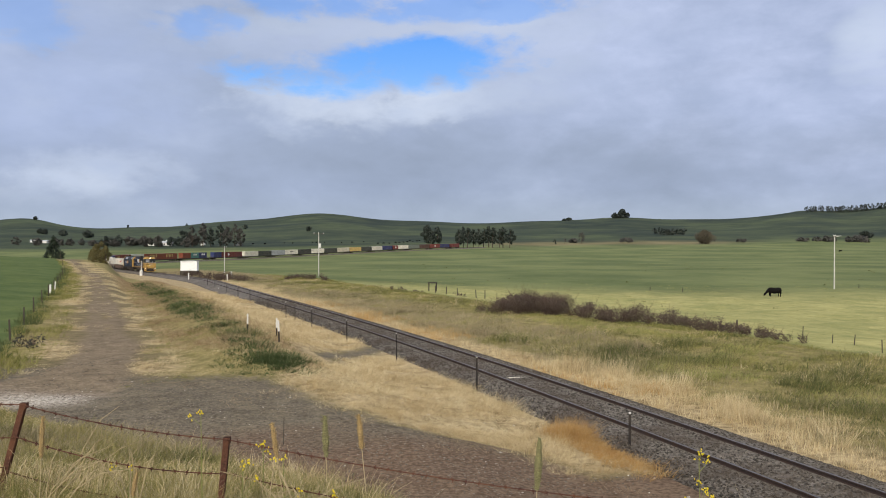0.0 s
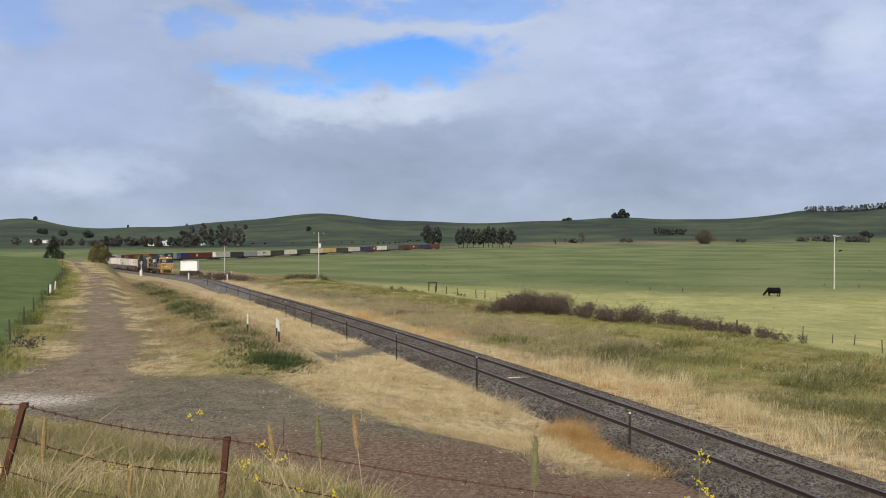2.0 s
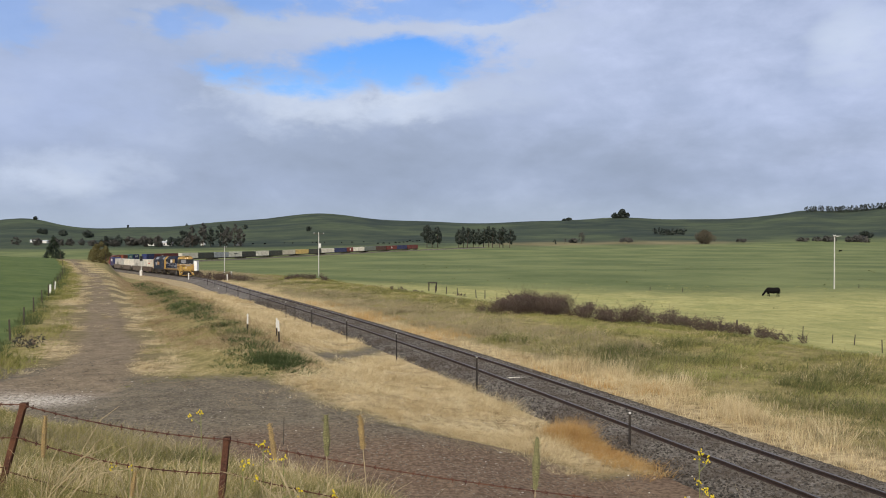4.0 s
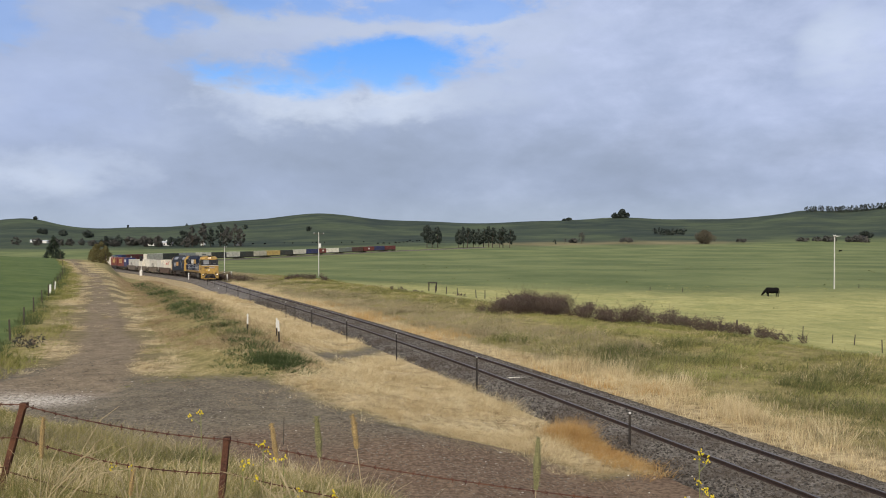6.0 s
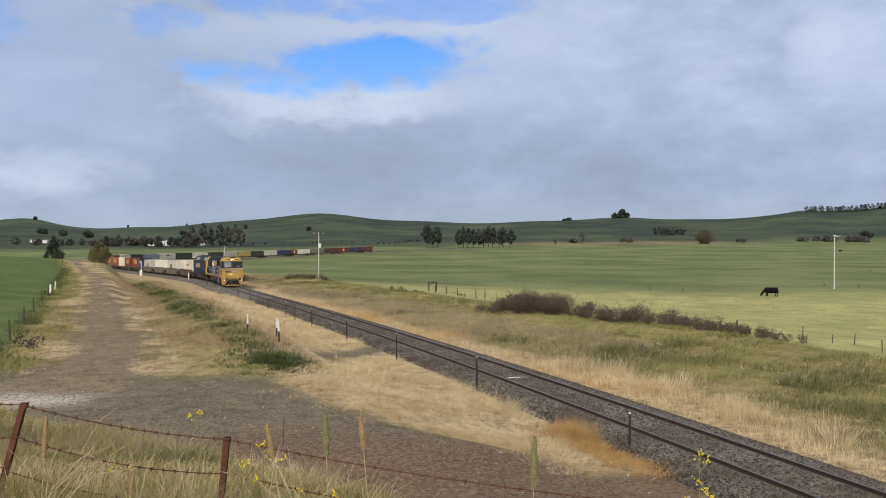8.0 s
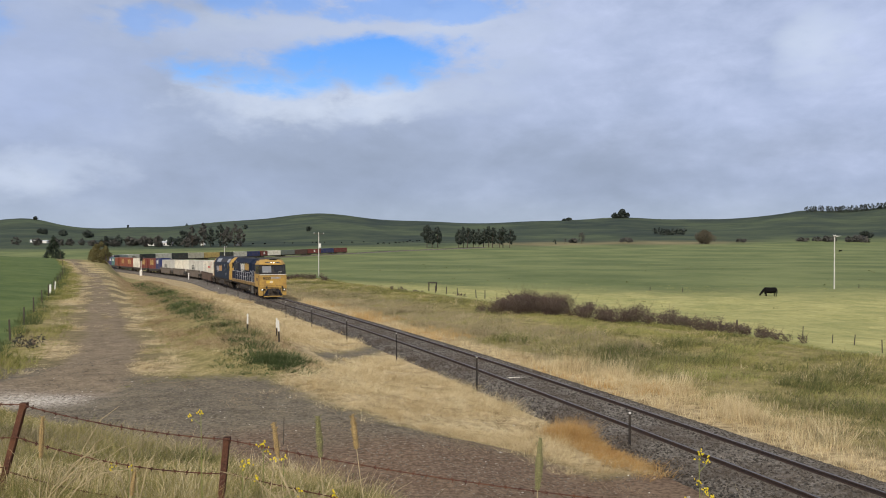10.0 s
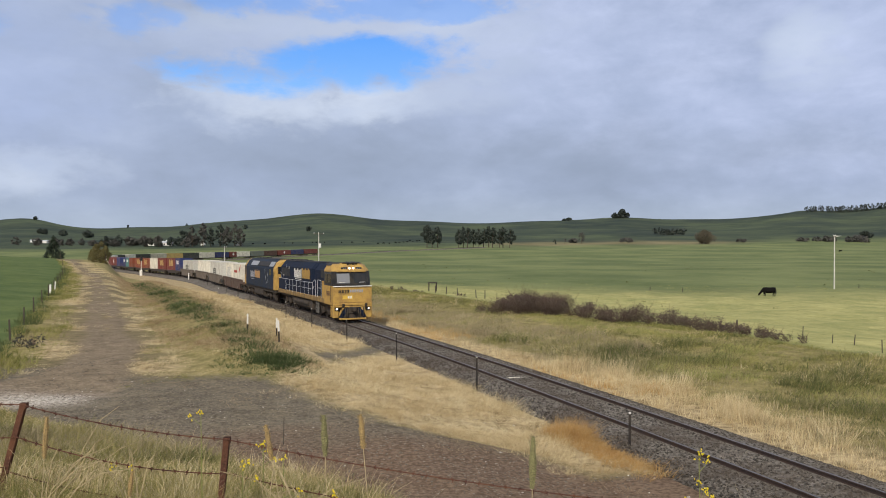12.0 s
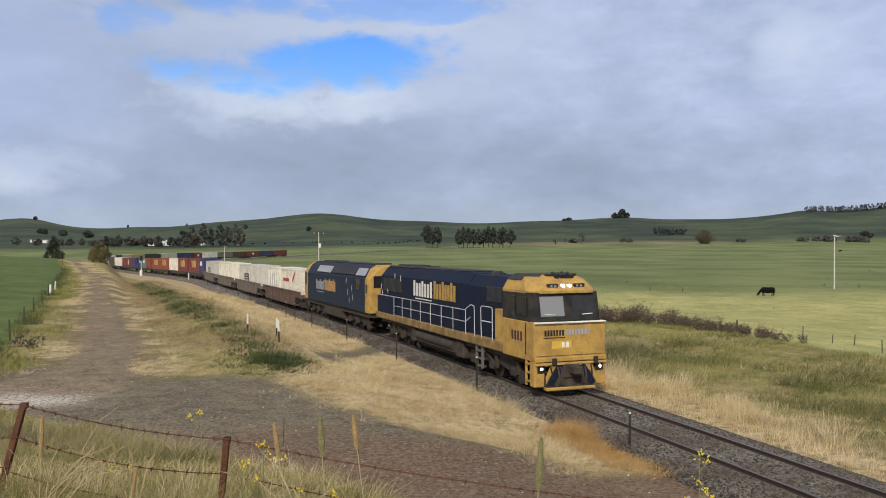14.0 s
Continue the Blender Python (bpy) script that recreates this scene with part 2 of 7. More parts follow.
def beside(x, y):
    """For arrays of plan points: signed distance from the track (positive on the camera's side), the track's z there and s."""
    P, T, Z = LINE_P[::3], LINE_T[::3], LINE_S[::3]
    L, zt, ss = np.empty(len(x)), np.empty(len(x)), np.empty(len(x))
    for a in range(0, len(x), 20000):
        dx, dy = x[a:a + 20000, None] - P[None, :, 0], y[a:a + 20000, None] - P[None, :, 1]
        i = np.argmin(dx * dx + dy * dy, axis=1)
        r = np.arange(len(i))
        along = dx[r, i] * T[i, 0] + dy[r, i] * T[i, 1]
        L[a:a + 20000] = dx[r, i] * T[i, 1] - dy[r, i] * T[i, 0]
        ss[a:a + 20000] = Z[i] + along
        zt[a:a + 20000] = np.interp(Z[i] + along, LINE_S, LINE_P[:, 2])
    return L, zt, ss


# low hills on the skyline: (direction as x / y, height, width)
HILLS = [(-0.53, 23.8, 0.06), (-0.39, 10.0, 0.07), (-0.27, 19.7, 0.07), (-0.155, 35.4, 0.075), (-0.03, 19.9, 0.08),
         (0.12, 21.7, 0.09), (0.235, 23.7, 0.07), (0.34, 21.9, 0.07), (0.45, 33.7, 0.07), (0.58, 41.2, 0.09), (0.8, 40, 0.2), (-0.8, 30, 0.2)]
LEFT_DIR = (-0.388, 0.922)


def left_of_line(x, y):
    return (x - 4.4) * -0.922 + (y - 26.8) * -0.388


def lumps(x, y, size, seed=0.0):
    """Smooth unevenness between about -1 and 1."""
    a = np.sin(x / size + 1.7 * np.sin(y / size * 0.71 + seed) + seed) + np.sin(y / size * 1.13 + 1.3 * np.sin(x / size * 0.83 + 2.1 + seed))
    b = np.sin(x / size * 2.3 + 1.1 * np.sin(y / size * 1.9 + seed * 2)) * np.sin(y / size * 2.7 + seed)
    return a * 0.35 + b * 0.3


BANK_Q = 6.7


def yard_edge(y):
    """Distance from the track at which the gravel yard gives way to straw."""
    return np.interp(y, [17, 18.6, 20, 20.4, 21, 23.3, 25, 27, 29], [3.5, 4.05, 4.4, 6.2, 7.2, 7.85, 8.5, 9.1, 9.3])


def straw_edge(y):
    """Distance from the track to which the straw reaches, at the yard and on to the weeds of the mound."""
    return np.interp(y, [17, 18.6, 20, 20.4, 21, 23.3, 25, 27, 29, 36, 45, 80], [3.5, 4.05, 4.4, 6.2, 7.2, 7.85, 8.5, 9.1, 8.6, 7.8, 8.6, 9.2])


def notch(y, L):
    """A bare gravel tongue that crosses the straw towards the track."""
    return np.exp(-((y - 36.3 - (5.6 - L) * 1.6) / 1.25) ** 2) * (L < 6.4) * (L > 0)


def field_edge(y):
    """Where the lush field begins, as a distance from the straight line along the track."""
    return np.interp(y, [30, 45, 84, 133, 180, 230], [19.0, 19.1, 19.7, 21.3, 25.0, 29.0])


def road_edges(y):
    left = np.interp(y, [24.5, 25.5, 27, 29, 31, 36, 43, 51.5, 75, 109, 147, 197, 230], [34, 25, 18.2, 17.0, 16.4, 15.8, 15.75, 15.75, 16.0, 17.0, 20.0, 23.7, 26.3])
    right = np.interp(y, [24.5, 27, 31, 36, 43, 51.5, 75, 109, 147, 197, 230], [14.6, 13.9, 13.5, 13.3, 13.6, 13.9, 14.6, 15.8, 18.9, 22.4, 25.0])
    return left, right


def ground_z(x, y, plan=None):
    """Height of the ground at plan points."""
    L, zt, ss = plan if plan is not None else beside(x, y)
    e = left_of_line(x, y)
    far_field = np.interp(y, [0, 120, 300, 400, 450, 520, 620, 720], [-2.6, -2.75, -3.2, -3.7, -3.35, -1.85, 0.35, 2.2])
    # camera side of the line
    plateau = 0.3 + 0.0014 * np.clip(y, 0, 250)
    low = np.interp(y, [0, 50, 85, 110], [1, 1, 0.6, 0]) 
    shelf = smooth(-2.0, 2.5, e - np.interp(y, [50, 200], [12.0, 13.8]))
    plateau = plateau * np.maximum(low, shelf) + (zt - 0.5) * (1 - np.maximum(low, shelf))
    side = np.where(L > 0, np.interp(L, [0, 3.2, 4.5, 7.5], [0, 0, 0.15, 1.0]), 0)
    zl = (zt - 0.62 + 0.32 * smooth(1.5, 2.2, L) * (1 - smooth(75, 105, y))) * (1 - side) + plateau * side
    zl = zl + lumps(x, y, 0.75, 9) * 0.07 * smooth(2.2, 3.2, L) * (1 - smooth(-0.6, 0.6, L - straw_edge(y))) * (y < 60)
    zl = zl + 0.55 * np.exp(-((L - 9.6) / 1.9) ** 2) * smooth(26, 34, y) * (1 - smooth(120, 150, y))
    rise = np.clip(e - 21, 0, 45) * 0.095
    zl = zl + rise * smooth(20, 60, y) * (1 - smooth(170, 260, y))
    # field side
    drop = np.interp(-L, [3.2, 7, 19, 40, 75], [0, 0.12, 0.3, 0.75, 1.0])
    hump = 0.25 * np.exp(-((L + 15) / 4) ** 2)
    near_z = zt - 0.62
    zr = near_z + hump + (far_field - near_z) * np.clip((drop - 0.3) / 0.7, 0, 1) * (-L > 19) + 0.2 * np.interp(-L, [3.2, 9], [0, 1])
    z = np.where(L > 0, zl, zr)
    far = smooth(215, 300, y)
    corridor = np.exp(-(np.maximum(np.abs(L) - 4, 0) / 12) ** 2)
    z = z * (1 - far) + far * (far_field * (1 - corridor) + (zt - 0.62) * corridor)
    # hills
    u = x / np.maximum(y, 50)
    ridge = 24 + sum(h * np.exp(-((u - c) / w) ** 2) for c, h, w in HILLS)
    t = np.clip((y - 680) / 820, 0, 1)
    z = z + np.where(y > 680, (ridge - 2.2) * (t ** 1.35), 0)
    z = z - np.clip(y - 1500, 0, None) * 0.03
    z = z + lumps(x, y, 130, 3) * 4.0 * smooth(750, 1200, y) * (1 - smooth(1200, 1480, y))
    # the bank on which the camera stands
    q = 0.553 * x + 0.833 * y
    bank = np.where(q < BANK_Q, 3.5 - 0.17 * q, 3.5 - 0.17 * BANK_Q - (q - BANK_Q) * 0.55)
    bank = np.where(q < 0, 3.5, bank)
    near_cam = 1 - smooth(60, 120, np.hypot(x, y))
    z = np.where(near_cam > 0, np.maximum(z, bank * near_cam + z * (1 - near_cam)), z)
    r = np.hypot(x, y)
    z = z + lumps(x, y, 2.6, 4) * 0.16 * smooth(5, 9, -L) * (r < 160)
    z = z + lumps(x, y, 1.7, 1) * 0.06 * np.clip((np.abs(L) - 3.5) / 2, 0, 1) * (r < 200) + lumps(x, y, 9, 5) * 0.12 * smooth(8, 14, np.abs(L)) * (r < 400)
    return z


def gz(x, y):
    return float(ground_z(np.array([float(x)]), np.array([float(y)]))[0])


def zones(x, y, plan):
    """What covers the ground: bare road, dark gravel, white gravel, straw, lush grass, rough grass, pasture (weights 0 to 1)."""
    L, zt, ss = plan
    e = left_of_line(x, y)
    q = 0.553 * x + 0.833 * y
    w = lumps(x, y, 2.3, 2) * 0.9 + lumps(x, y, 0.8, 4) * 0.4
    left, right = road_edges(y)
    off, width = e - (left + right) / 2, (left - right) / 2
    road = (1 - smooth(width - 0.35, width + 0.35, np.abs(off) + w * 0.35)) * smooth(24.2, 25.0, y + w * 0.3) * (y < 230)
    middle = np.exp(-(off / 0.33) ** 2) * smooth(38, 50, y) * smooth(-0.4, 0.3, w)
    road = road * (1 - 0.8 * middle)
    yard = smooth(-0.6, 0.6, L - yard_edge(y) + w * 0.45 + lumps(x, y, 3.3, 7) * 0.5) * (1 - smooth(27.0, 28.8, y + w * 0.9 - np.clip(L - 9, 0, 20) * 0.3)) * (L > 0) * (q > BANK_Q + 2.5)
    yard = np.maximum(np.maximum(yard, notch(y, L)), smooth(7.8, 8.6, ss + w * 0.4) * (L > 0) * (L < 7) * (q > BANK_Q + 2.5))
    white = 1.3 * smooth(13.5, 16.5, e + w) * np.exp(-((y - 24.2 + w * 0.5) / 1.1) ** 2)
    lush = smooth(-0.4, 0.5, e - field_edge(y) + w * 0.35) * (L > 0) * (y > 26)
    bank = 1 - smooth(BANK_Q + 2.2, BANK_Q + 3.4, q + w * 0.5)
    return dict(road=road, yard=yard, white=white, lush=lush, bank=bank, w=w, off=off, e=e, q=q)


def ground_sheet():
    front = np.linspace(-36, 36, 430)
    back = np.linspace(36, 324, 62)[1:-1]
    az = np.radians(np.concatenate([front, back]))
    rad = np.concatenate([[0.0], np.geomspace(1.2, 9, 40, endpoint=False), np.geomspace(9, 120, 330, endpoint=False), np.geomspace(120, 4300, 150)])
    A, R = np.meshgrid(az, rad)
    X, Y = (R * np.sin(A)).ravel(), (R * np.cos(A)).ravel()
    plan = beside(X, Y)
    Z = ground_z(X, Y, plan)
    n, m = len(rad), len(az)
    i = np.arange(n - 1)[:, None] * m + np.arange(m)[None, :]
    j = np.arange(n - 1)[:, None] * m + (np.arange(m)[None, :] + 1) % m
    faces = np.stack([i, i + m, j + m, j], axis=-1).reshape(-1, 4)
    faces = faces[:, ::-1]
    ob = raw("ground", np.c_[X, Y, Z], faces, M_GROUND, smooth_faces=True)
    zz = zones(X, Y, plan)
    L = plan[0]
    straw_left = (1 - smooth(-0.6, 0.6, L - straw_edge(Y) + zz["w"] * 0.45 + lumps(X, Y, 3.3, 7) * 0.5)) * (L > 0) * (1 - notch(Y, L)) * (1 - smooth(7.6, 8.6, plan[2]))
    straw_right = (1 - smooth(4.3, 5.8, -L + zz["w"] * 0.7)) * (L < 0)
    wide = {"road": zz["road"], "yard": zz["yard"], "white": zz["white"], "lush": zz["lush"] * (Y < 320),
            "straw": np.maximum(np.maximum(straw_left, straw_right) * (Y < 330), smooth(-0.05, 0.35, lumps(X, Y, 1.6, 2)) * np.exp(-((np.abs(zz["off"]) - 2.1) / 0.9) ** 2) * (Y > 28.5) * (Y < 200)),
            "dirt": np.exp(-(zz["off"] / 2.7) ** 4) * (Y > 26) * (Y < 220),
            "red": 0.65 * smooth(13, 15.5, Y + X * 0.12) * (1 - smooth(18.5, 21.5, Y + zz["w"] * 1.4)) * zz["yard"] * smooth(-9, -4, X),
            "rough": smooth(-21.5, -19.5, L) * (L < 21.5) * (Y < 260) + zz["bank"],
            "pasture": smooth(19.5, 22.5, -L) * (1 - smooth(105, 150, Y + X * 0.15 + lumps(X, Y, 30, 2) * 12)) * (Y < 400),
            "tan": 0.95 * np.exp(-((Y - 760 - X * 0.12) / 40) ** 2) * smooth(0.03, 0.10, X / np.maximum(Y, 1)) * (1 - smooth(0.3, 0.42, X / np.maximum(Y, 1))),
            # where shade and haze are painted on the hills, reaching nearer on the left
            "shaded_hill": smooth(0, 150, Y - np.interp(X / np.maximum(Y, 1), [-0.35, -0.05, 0.15, 0.6], [520, 640, 690, 760]) + lumps(X, Y, 60, 4) * 25)}
    for k, v in wide.items():
        at = ob.data.attributes.new(k, "FLOAT", "POINT")
        at.data.foreach_set("value", np.clip(v, 0, 1).astype(np.float32))
    return tagged(ob, kind="structure")


def ground_material():
    m, n, l, b = nodes_of("ground")
    tc = n.new("ShaderNodeTexCoord")

    def tex(scale, detail=6, rough=0.6):
        t = n.new("ShaderNodeTexNoise")
        t.inputs["Scale"].default_value, t.inputs["Detail"].default_value, t.inputs["Roughness"].default_value = scale, detail, rough
        l.new(tc.outputs["Object"], t.inputs["Vector"])
        return t.outputs["Fac"]

    def two(fac, a, c, lo=0.35, hi=0.65):
        r = n.new("ShaderNodeValToRGB")
        r.color_ramp.elements[0].position, r.color_ramp.elements[0].color = lo, (*a, 1)
        r.color_ramp.elements[1].position, r.color_ramp.elements[1].color = hi, (*c, 1)
        l.new(fac, r.inputs["Fac"])
        return r.outputs["Color"]

    def blend(a, c, fac):
        x = n.new("ShaderNodeMix")
        x.data_type = "RGBA"
        l.new(fac, x.inputs["Factor"])
        l.new(a, x.inputs["A"])
        l.new(c, x.inputs["B"])
        return x.outputs["Result"]

    def attr(name):
        a = n.new("ShaderNodeAttribute")
        a.attribute_name = name
        return a.outputs["Fac"]

    n02, n1, n6, n30 = tex(0.02, 4), tex(0.25, 6), tex(1.6, 6), tex(9.0, 5)
    n008 = tex(0.006, 5)

    def ragged(name, reach=3.2):
        """A cover's weight, with an uneven edge where it thins out."""
        a = attr(name)

        def calc(op, p, q):
            k = n.new("ShaderNodeMath")
            k.operation = op
            for slot, v in ((0, p), (1, q)):
                if isinstance(v, float):
                    k.inputs[slot].default_value = v
                else:
                    l.new(v, k.inputs[slot])
            return k.outputs["Value"]
        shift = calc("MULTIPLY", calc("SUBTRACT", calc("MULTIPLY", calc("ADD", n6, n3), 0.5), 0.5), reach)
        thin = calc("MULTIPLY", calc("MULTIPLY", a, calc("SUBTRACT", 1.08, a)), 4.0)
        k = calc("ADD", a, calc("MULTIPLY", shift, thin))
        k.node.use_clamp = True
        return k

    n3 = tex(3.5, 4, 0.7)
    n005 = tex(0.045, 5, 0.65)
    # distant meadow
    base = blend(two(n1, (0.100, 0.135, 0.050), (0.175, 0.205, 0.080)), two(n6, (0.08, 0.105, 0.040), (0.18, 0.20, 0.080)), n6)
    base = blend(base, two(n02, (0.082, 0.108, 0.046), (0.215, 0.235, 0.10), 0.40, 0.60), n005)
    pasture = blend(two(n6, (0.21, 0.22, 0.080), (0.46, 0.42, 0.18), 0.3, 0.7), two(n1, (0.21, 0.23, 0.085), (0.49, 0.44, 0.185), 0.36, 0.64), n6)
    base = blend(base, pasture, attr("pasture"))
    # cloud shade and blue haze over the hills are put into these colours
    shaded_hill = blend(two(n008, (0.033, 0.046, 0.035), (0.092, 0.116, 0.058), 0.44, 0.62), two(n02, (0.030, 0.041, 0.033), (0.072, 0.088, 0.050), 0.42, 0.6), n005)
    base = blend(base, shaded_hill, attr("shaded_hill"))
    base = blend(base, two(n02, (0.14, 0.125, 0.065), (0.27, 0.22, 0.12)), attr("tan"))
    rough = blend(two(n6, (0.14, 0.125, 0.048), (0.40, 0.32, 0.15), 0.38, 0.64), two(n30, (0.13, 0.12, 0.045), (0.30, 0.25, 0.11)), n1)
    base = blend(base, rough, attr("rough"))
    base = blend(base, blend(two(n6, (0.10, 0.085, 0.045), (0.25, 0.195, 0.115)), two(n30, (0.11, 0.09, 0.05), (0.27, 0.21, 0.125)), n1), attr("dirt"))
    straw = blend(two(n6, (0.20, 0.145, 0.075), (0.60, 0.48, 0.29), 0.40, 0.60), two(n3, (0.17, 0.125, 0.07), (0.54, 0.43, 0.25), 0.4, 0.6), n6)
    base = blend(base, straw, ragged("straw"))
    lush = blend(two(n6, (0.062, 0.098, 0.032), (0.11, 0.15, 0.05)), two(n1, (0.060, 0.095, 0.032), (0.15, 0.175, 0.06)), n005)
    base = blend(base, lush, attr("lush"))
    yard = blend(two(n30, (0.065, 0.056, 0.046), (0.25, 0.22, 0.18), 0.38, 0.66), two(n6, (0.085, 0.070, 0.048), (0.24, 0.195, 0.125)), n1)
    base = blend(base, yard, ragged("yard"))
    base = blend(base, two(n30, (0.095, 0.055, 0.036), (0.23, 0.145, 0.095)), attr("red"))
    road = blend(two(n30, (0.12, 0.090, 0.060), (0.31, 0.245, 0.17), 0.38, 0.64), two(n6, (0.11, 0.085, 0.056), (0.29, 0.23, 0.16)), n1)
    base = blend(base, road, ragged("road"))
    white = two(n30, (0.24, 0.21, 0.18), (0.60, 0.54, 0.46), 0.4, 0.62)
    base = blend(base, white, attr("white"))
    l.new(base, b.inputs["Base Color"])
    b.inputs["Roughness"].default_value = 1.0
    b.inputs["Specular IOR Level"].default_value = 0.1
    bp = n.new("ShaderNodeBump")
    bp.inputs["Strength"].default_value, bp.inputs["Distance"].default_value = 0.7, 0.08
    l.new(n30, bp.inputs["Height"])
    l.new(bp.outputs["Normal"], b.inputs["Normal"])
    return m


M_GROUND = ground_material()
ground = ground_sheet()


# ---------------------------------------------------------------- cloudy sky: a distant shell that drifts
def sky_material():
    m, n, l, b = nodes_of("cloudy_sky")
    n.remove(b)
    tc = n.new("ShaderNodeTexCoord")
    sep = n.new("ShaderNodeSeparateXYZ")
    l.new(tc.outputs["Object"], sep.inputs[0])

    def op(kind, a, c, d=None):
        x = n.new("ShaderNodeMath")
        x.operation = kind
        for i, v in enumerate((a, c, d)):
            if v is None:
                continue
            if isinstance(v, (int, float)):
                x.inputs[i].default_value = v
            else:
                l.new(v, x.inputs[i])
        return x.outputs[0]
    u = op("ARCTAN2", sep.outputs["X"], sep.outputs["Y"])
    horizontal = op("SQRT", op("ADD", op("MULTIPLY", sep.outputs["X"], sep.outputs["X"]), op("MULTIPLY", sep.outputs["Y"], sep.outputs["Y"])), 0)
    v = op("DIVIDE", sep.outputs["Z"], horizontal)
    comb = n.new("ShaderNodeCombineXYZ")
    l.new(u, comb.inputs["X"])
    l.new(op("MULTIPLY", v, 1.9), comb.inputs["Y"])

    def tex(scale, detail=8, rough=0.55, dist=0.3, dz=0.0):
        t = n.new("ShaderNodeTexNoise")
        t.inputs["Scale"].default_value, t.inputs["Detail"].default_value = scale, detail
        t.inputs["Roughness"].default_value, t.inputs["Distortion"].default_value = rough, dist
        mp = n.new("ShaderNodeMapping")
        mp.inputs["Location"].default_value = (dz, dz * 0.6, dz)
        l.new(comb.outputs[0], mp.inputs["Vector"])
        l.new(mp.outputs[0], t.inputs["Vector"])
        return t.outputs["Fac"]

    def ramp(fac, *stops):
        r = n.new("ShaderNodeValToRGB")
        el = r.color_ramp.elements
        el[0].position, el[0].color = stops[0][0], (*stops[0][1], 1)
        el[1].position, el[1].color = stops[-1][0], (*stops[-1][1], 1)
        for p, c in stops[1:-1]:
            e = el.new(p)
            e.color = (*c, 1)
        l.new(fac, r.inputs["Fac"])
        return r.outputs["Color"]

    def blend(a, c, fac):
        x = n.new("ShaderNodeMix")
        x.data_type = "RGBA"
        l.new(fac, x.inputs["Factor"])
        l.new(a, x.inputs["A"])
        l.new(c, x.inputs["B"])
        return x.outputs["Result"]

    def remap(fac, lo, hi, to=1.0):
        mr = n.new("ShaderNodeMapRange")
        mr.interpolation_type = "SMOOTHSTEP"
        mr.inputs["From Min"].default_value, mr.inputs["From Max"].default_value, mr.inputs["To Max"].default_value = lo, hi, to
        l.new(fac, mr.inputs["Value"])
        return mr.outputs["Result"]

    broad, mid, fine, streak = tex(2.6, 7, 0.5, 0.1), tex(7.0, 9, 0.55, 0.15, 3.1), tex(17.0, 9, 0.58, 0.15, 7.7), tex(11.0, 9, 0.6, 0.2, 12.3)
    torn = op("ADD", op("MULTIPLY", op("SUBTRACT", mid, 0.5), 6.0), op("MULTIPLY", op("SUBTRACT", fine, 0.5), 6.0))
    torn = op("ADD", torn, op("MULTIPLY", op("SUBTRACT", streak, 0.5), 5.0))

    def patch(cu, cv, wu, wv, soft_lo=1.9, soft_hi=0.0, ragged=1.0, slope=0.0):
        """A ragged, soft-edged patch of the sky round the direction cu, cv."""
        p = op("SUBTRACT", u, cu)
        c = op("DIVIDE", op("SUBTRACT", op("SUBTRACT", v, cv), op("MULTIPLY", p, slope)), wv)
        p = op("DIVIDE", p, wu)
        d = op("ADD", op("MULTIPLY", p, p), op("MULTIPLY", c, c))
        return remap(op("ADD", d, op("MULTIPLY", torn, ragged)), soft_lo, soft_hi)

    clouds = ramp(broad, (0.30, (0.315, 0.355, 0.47)), (0.50, (0.380, 0.425, 0.57)), (0.70, (0.475, 0.52, 0.70)))
    clouds = blend(clouds, ramp(mid, (0.32, (0.315, 0.352, 0.455)), (0.52, (0.385, 0.428, 0.565)), (0.72, (0.51, 0.55, 0.70))), op("MULTIPLY", fine, 1.0))
    # thinner, brighter cloud towards the upper right, a grey belly lower down
    thin = op("MULTIPLY", remap(op("ADD", op("ADD", op("MULTIPLY", u, 0.55), op("MULTIPLY", v, 1.6)), op("MULTIPLY", torn, 0.04)), 0.12, 0.68), 0.75)
    clouds = blend(clouds, ramp(streak, (0.3, (0.40, 0.445, 0.62)), (0.7, (0.60, 0.63, 0.83))), thin)
    belly = op("MULTIPLY", patch(0.08, 0.085, 0.55, 0.05, 2.2, -0.2, 0.3), 0.32)
    clouds = blend(clouds, ramp(mid, (0.3, (0.265, 0.295, 0.365)), (0.7, (0.36, 0.395, 0.49))), belly)
    lav = op("MULTIPLY", patch(-0.46, 0.20, 0.14, 0.09, 2.2, -0.3, 0.35), 0.5)
    clouds = blend(clouds, ramp(mid, (0.3, (0.40, 0.46, 0.68)), (0.7, (0.52, 0.57, 0.80))), lav)
    for cu, cv, wu, wv, k in ((-0.125, 0.175, 0.10, 0.022, 0.75), (-0.41, 0.085, 0.06, 0.016, 0.5), (-0.46, 0.065, 0.06, 0.012, 0.4), (0.51, 0.215, 0.03, 0.028, 0.7), (0.05, 0.185, 0.09, 0.015, 0.45), (-0.10, 0.265, 0.14, 0.016, 0.4), (0.13, 0.25, 0.08, 0.03, 0.35)):
        clouds = blend(clouds, ramp(fine, (0.3, (0.56, 0.60, 0.74)), (0.7, (0.74, 0.76, 0.86))), op("MULTIPLY", patch(cu, cv, wu * 1.15, wv * 1.25, 2.8, -1.0, 1.0, 0.05), k))
    # blue gaps
    blue = ramp(v, (0.14, (0.33, 0.58, 0.96)), (0.26, (0.115, 0.36, 0.90)))
    col = blend(clouds, blue, op("MULTIPLY", patch(-0.062, 0.223, 0.140, 0.025, 2.4, 0.0, 0.75, 0.07), 0.93))
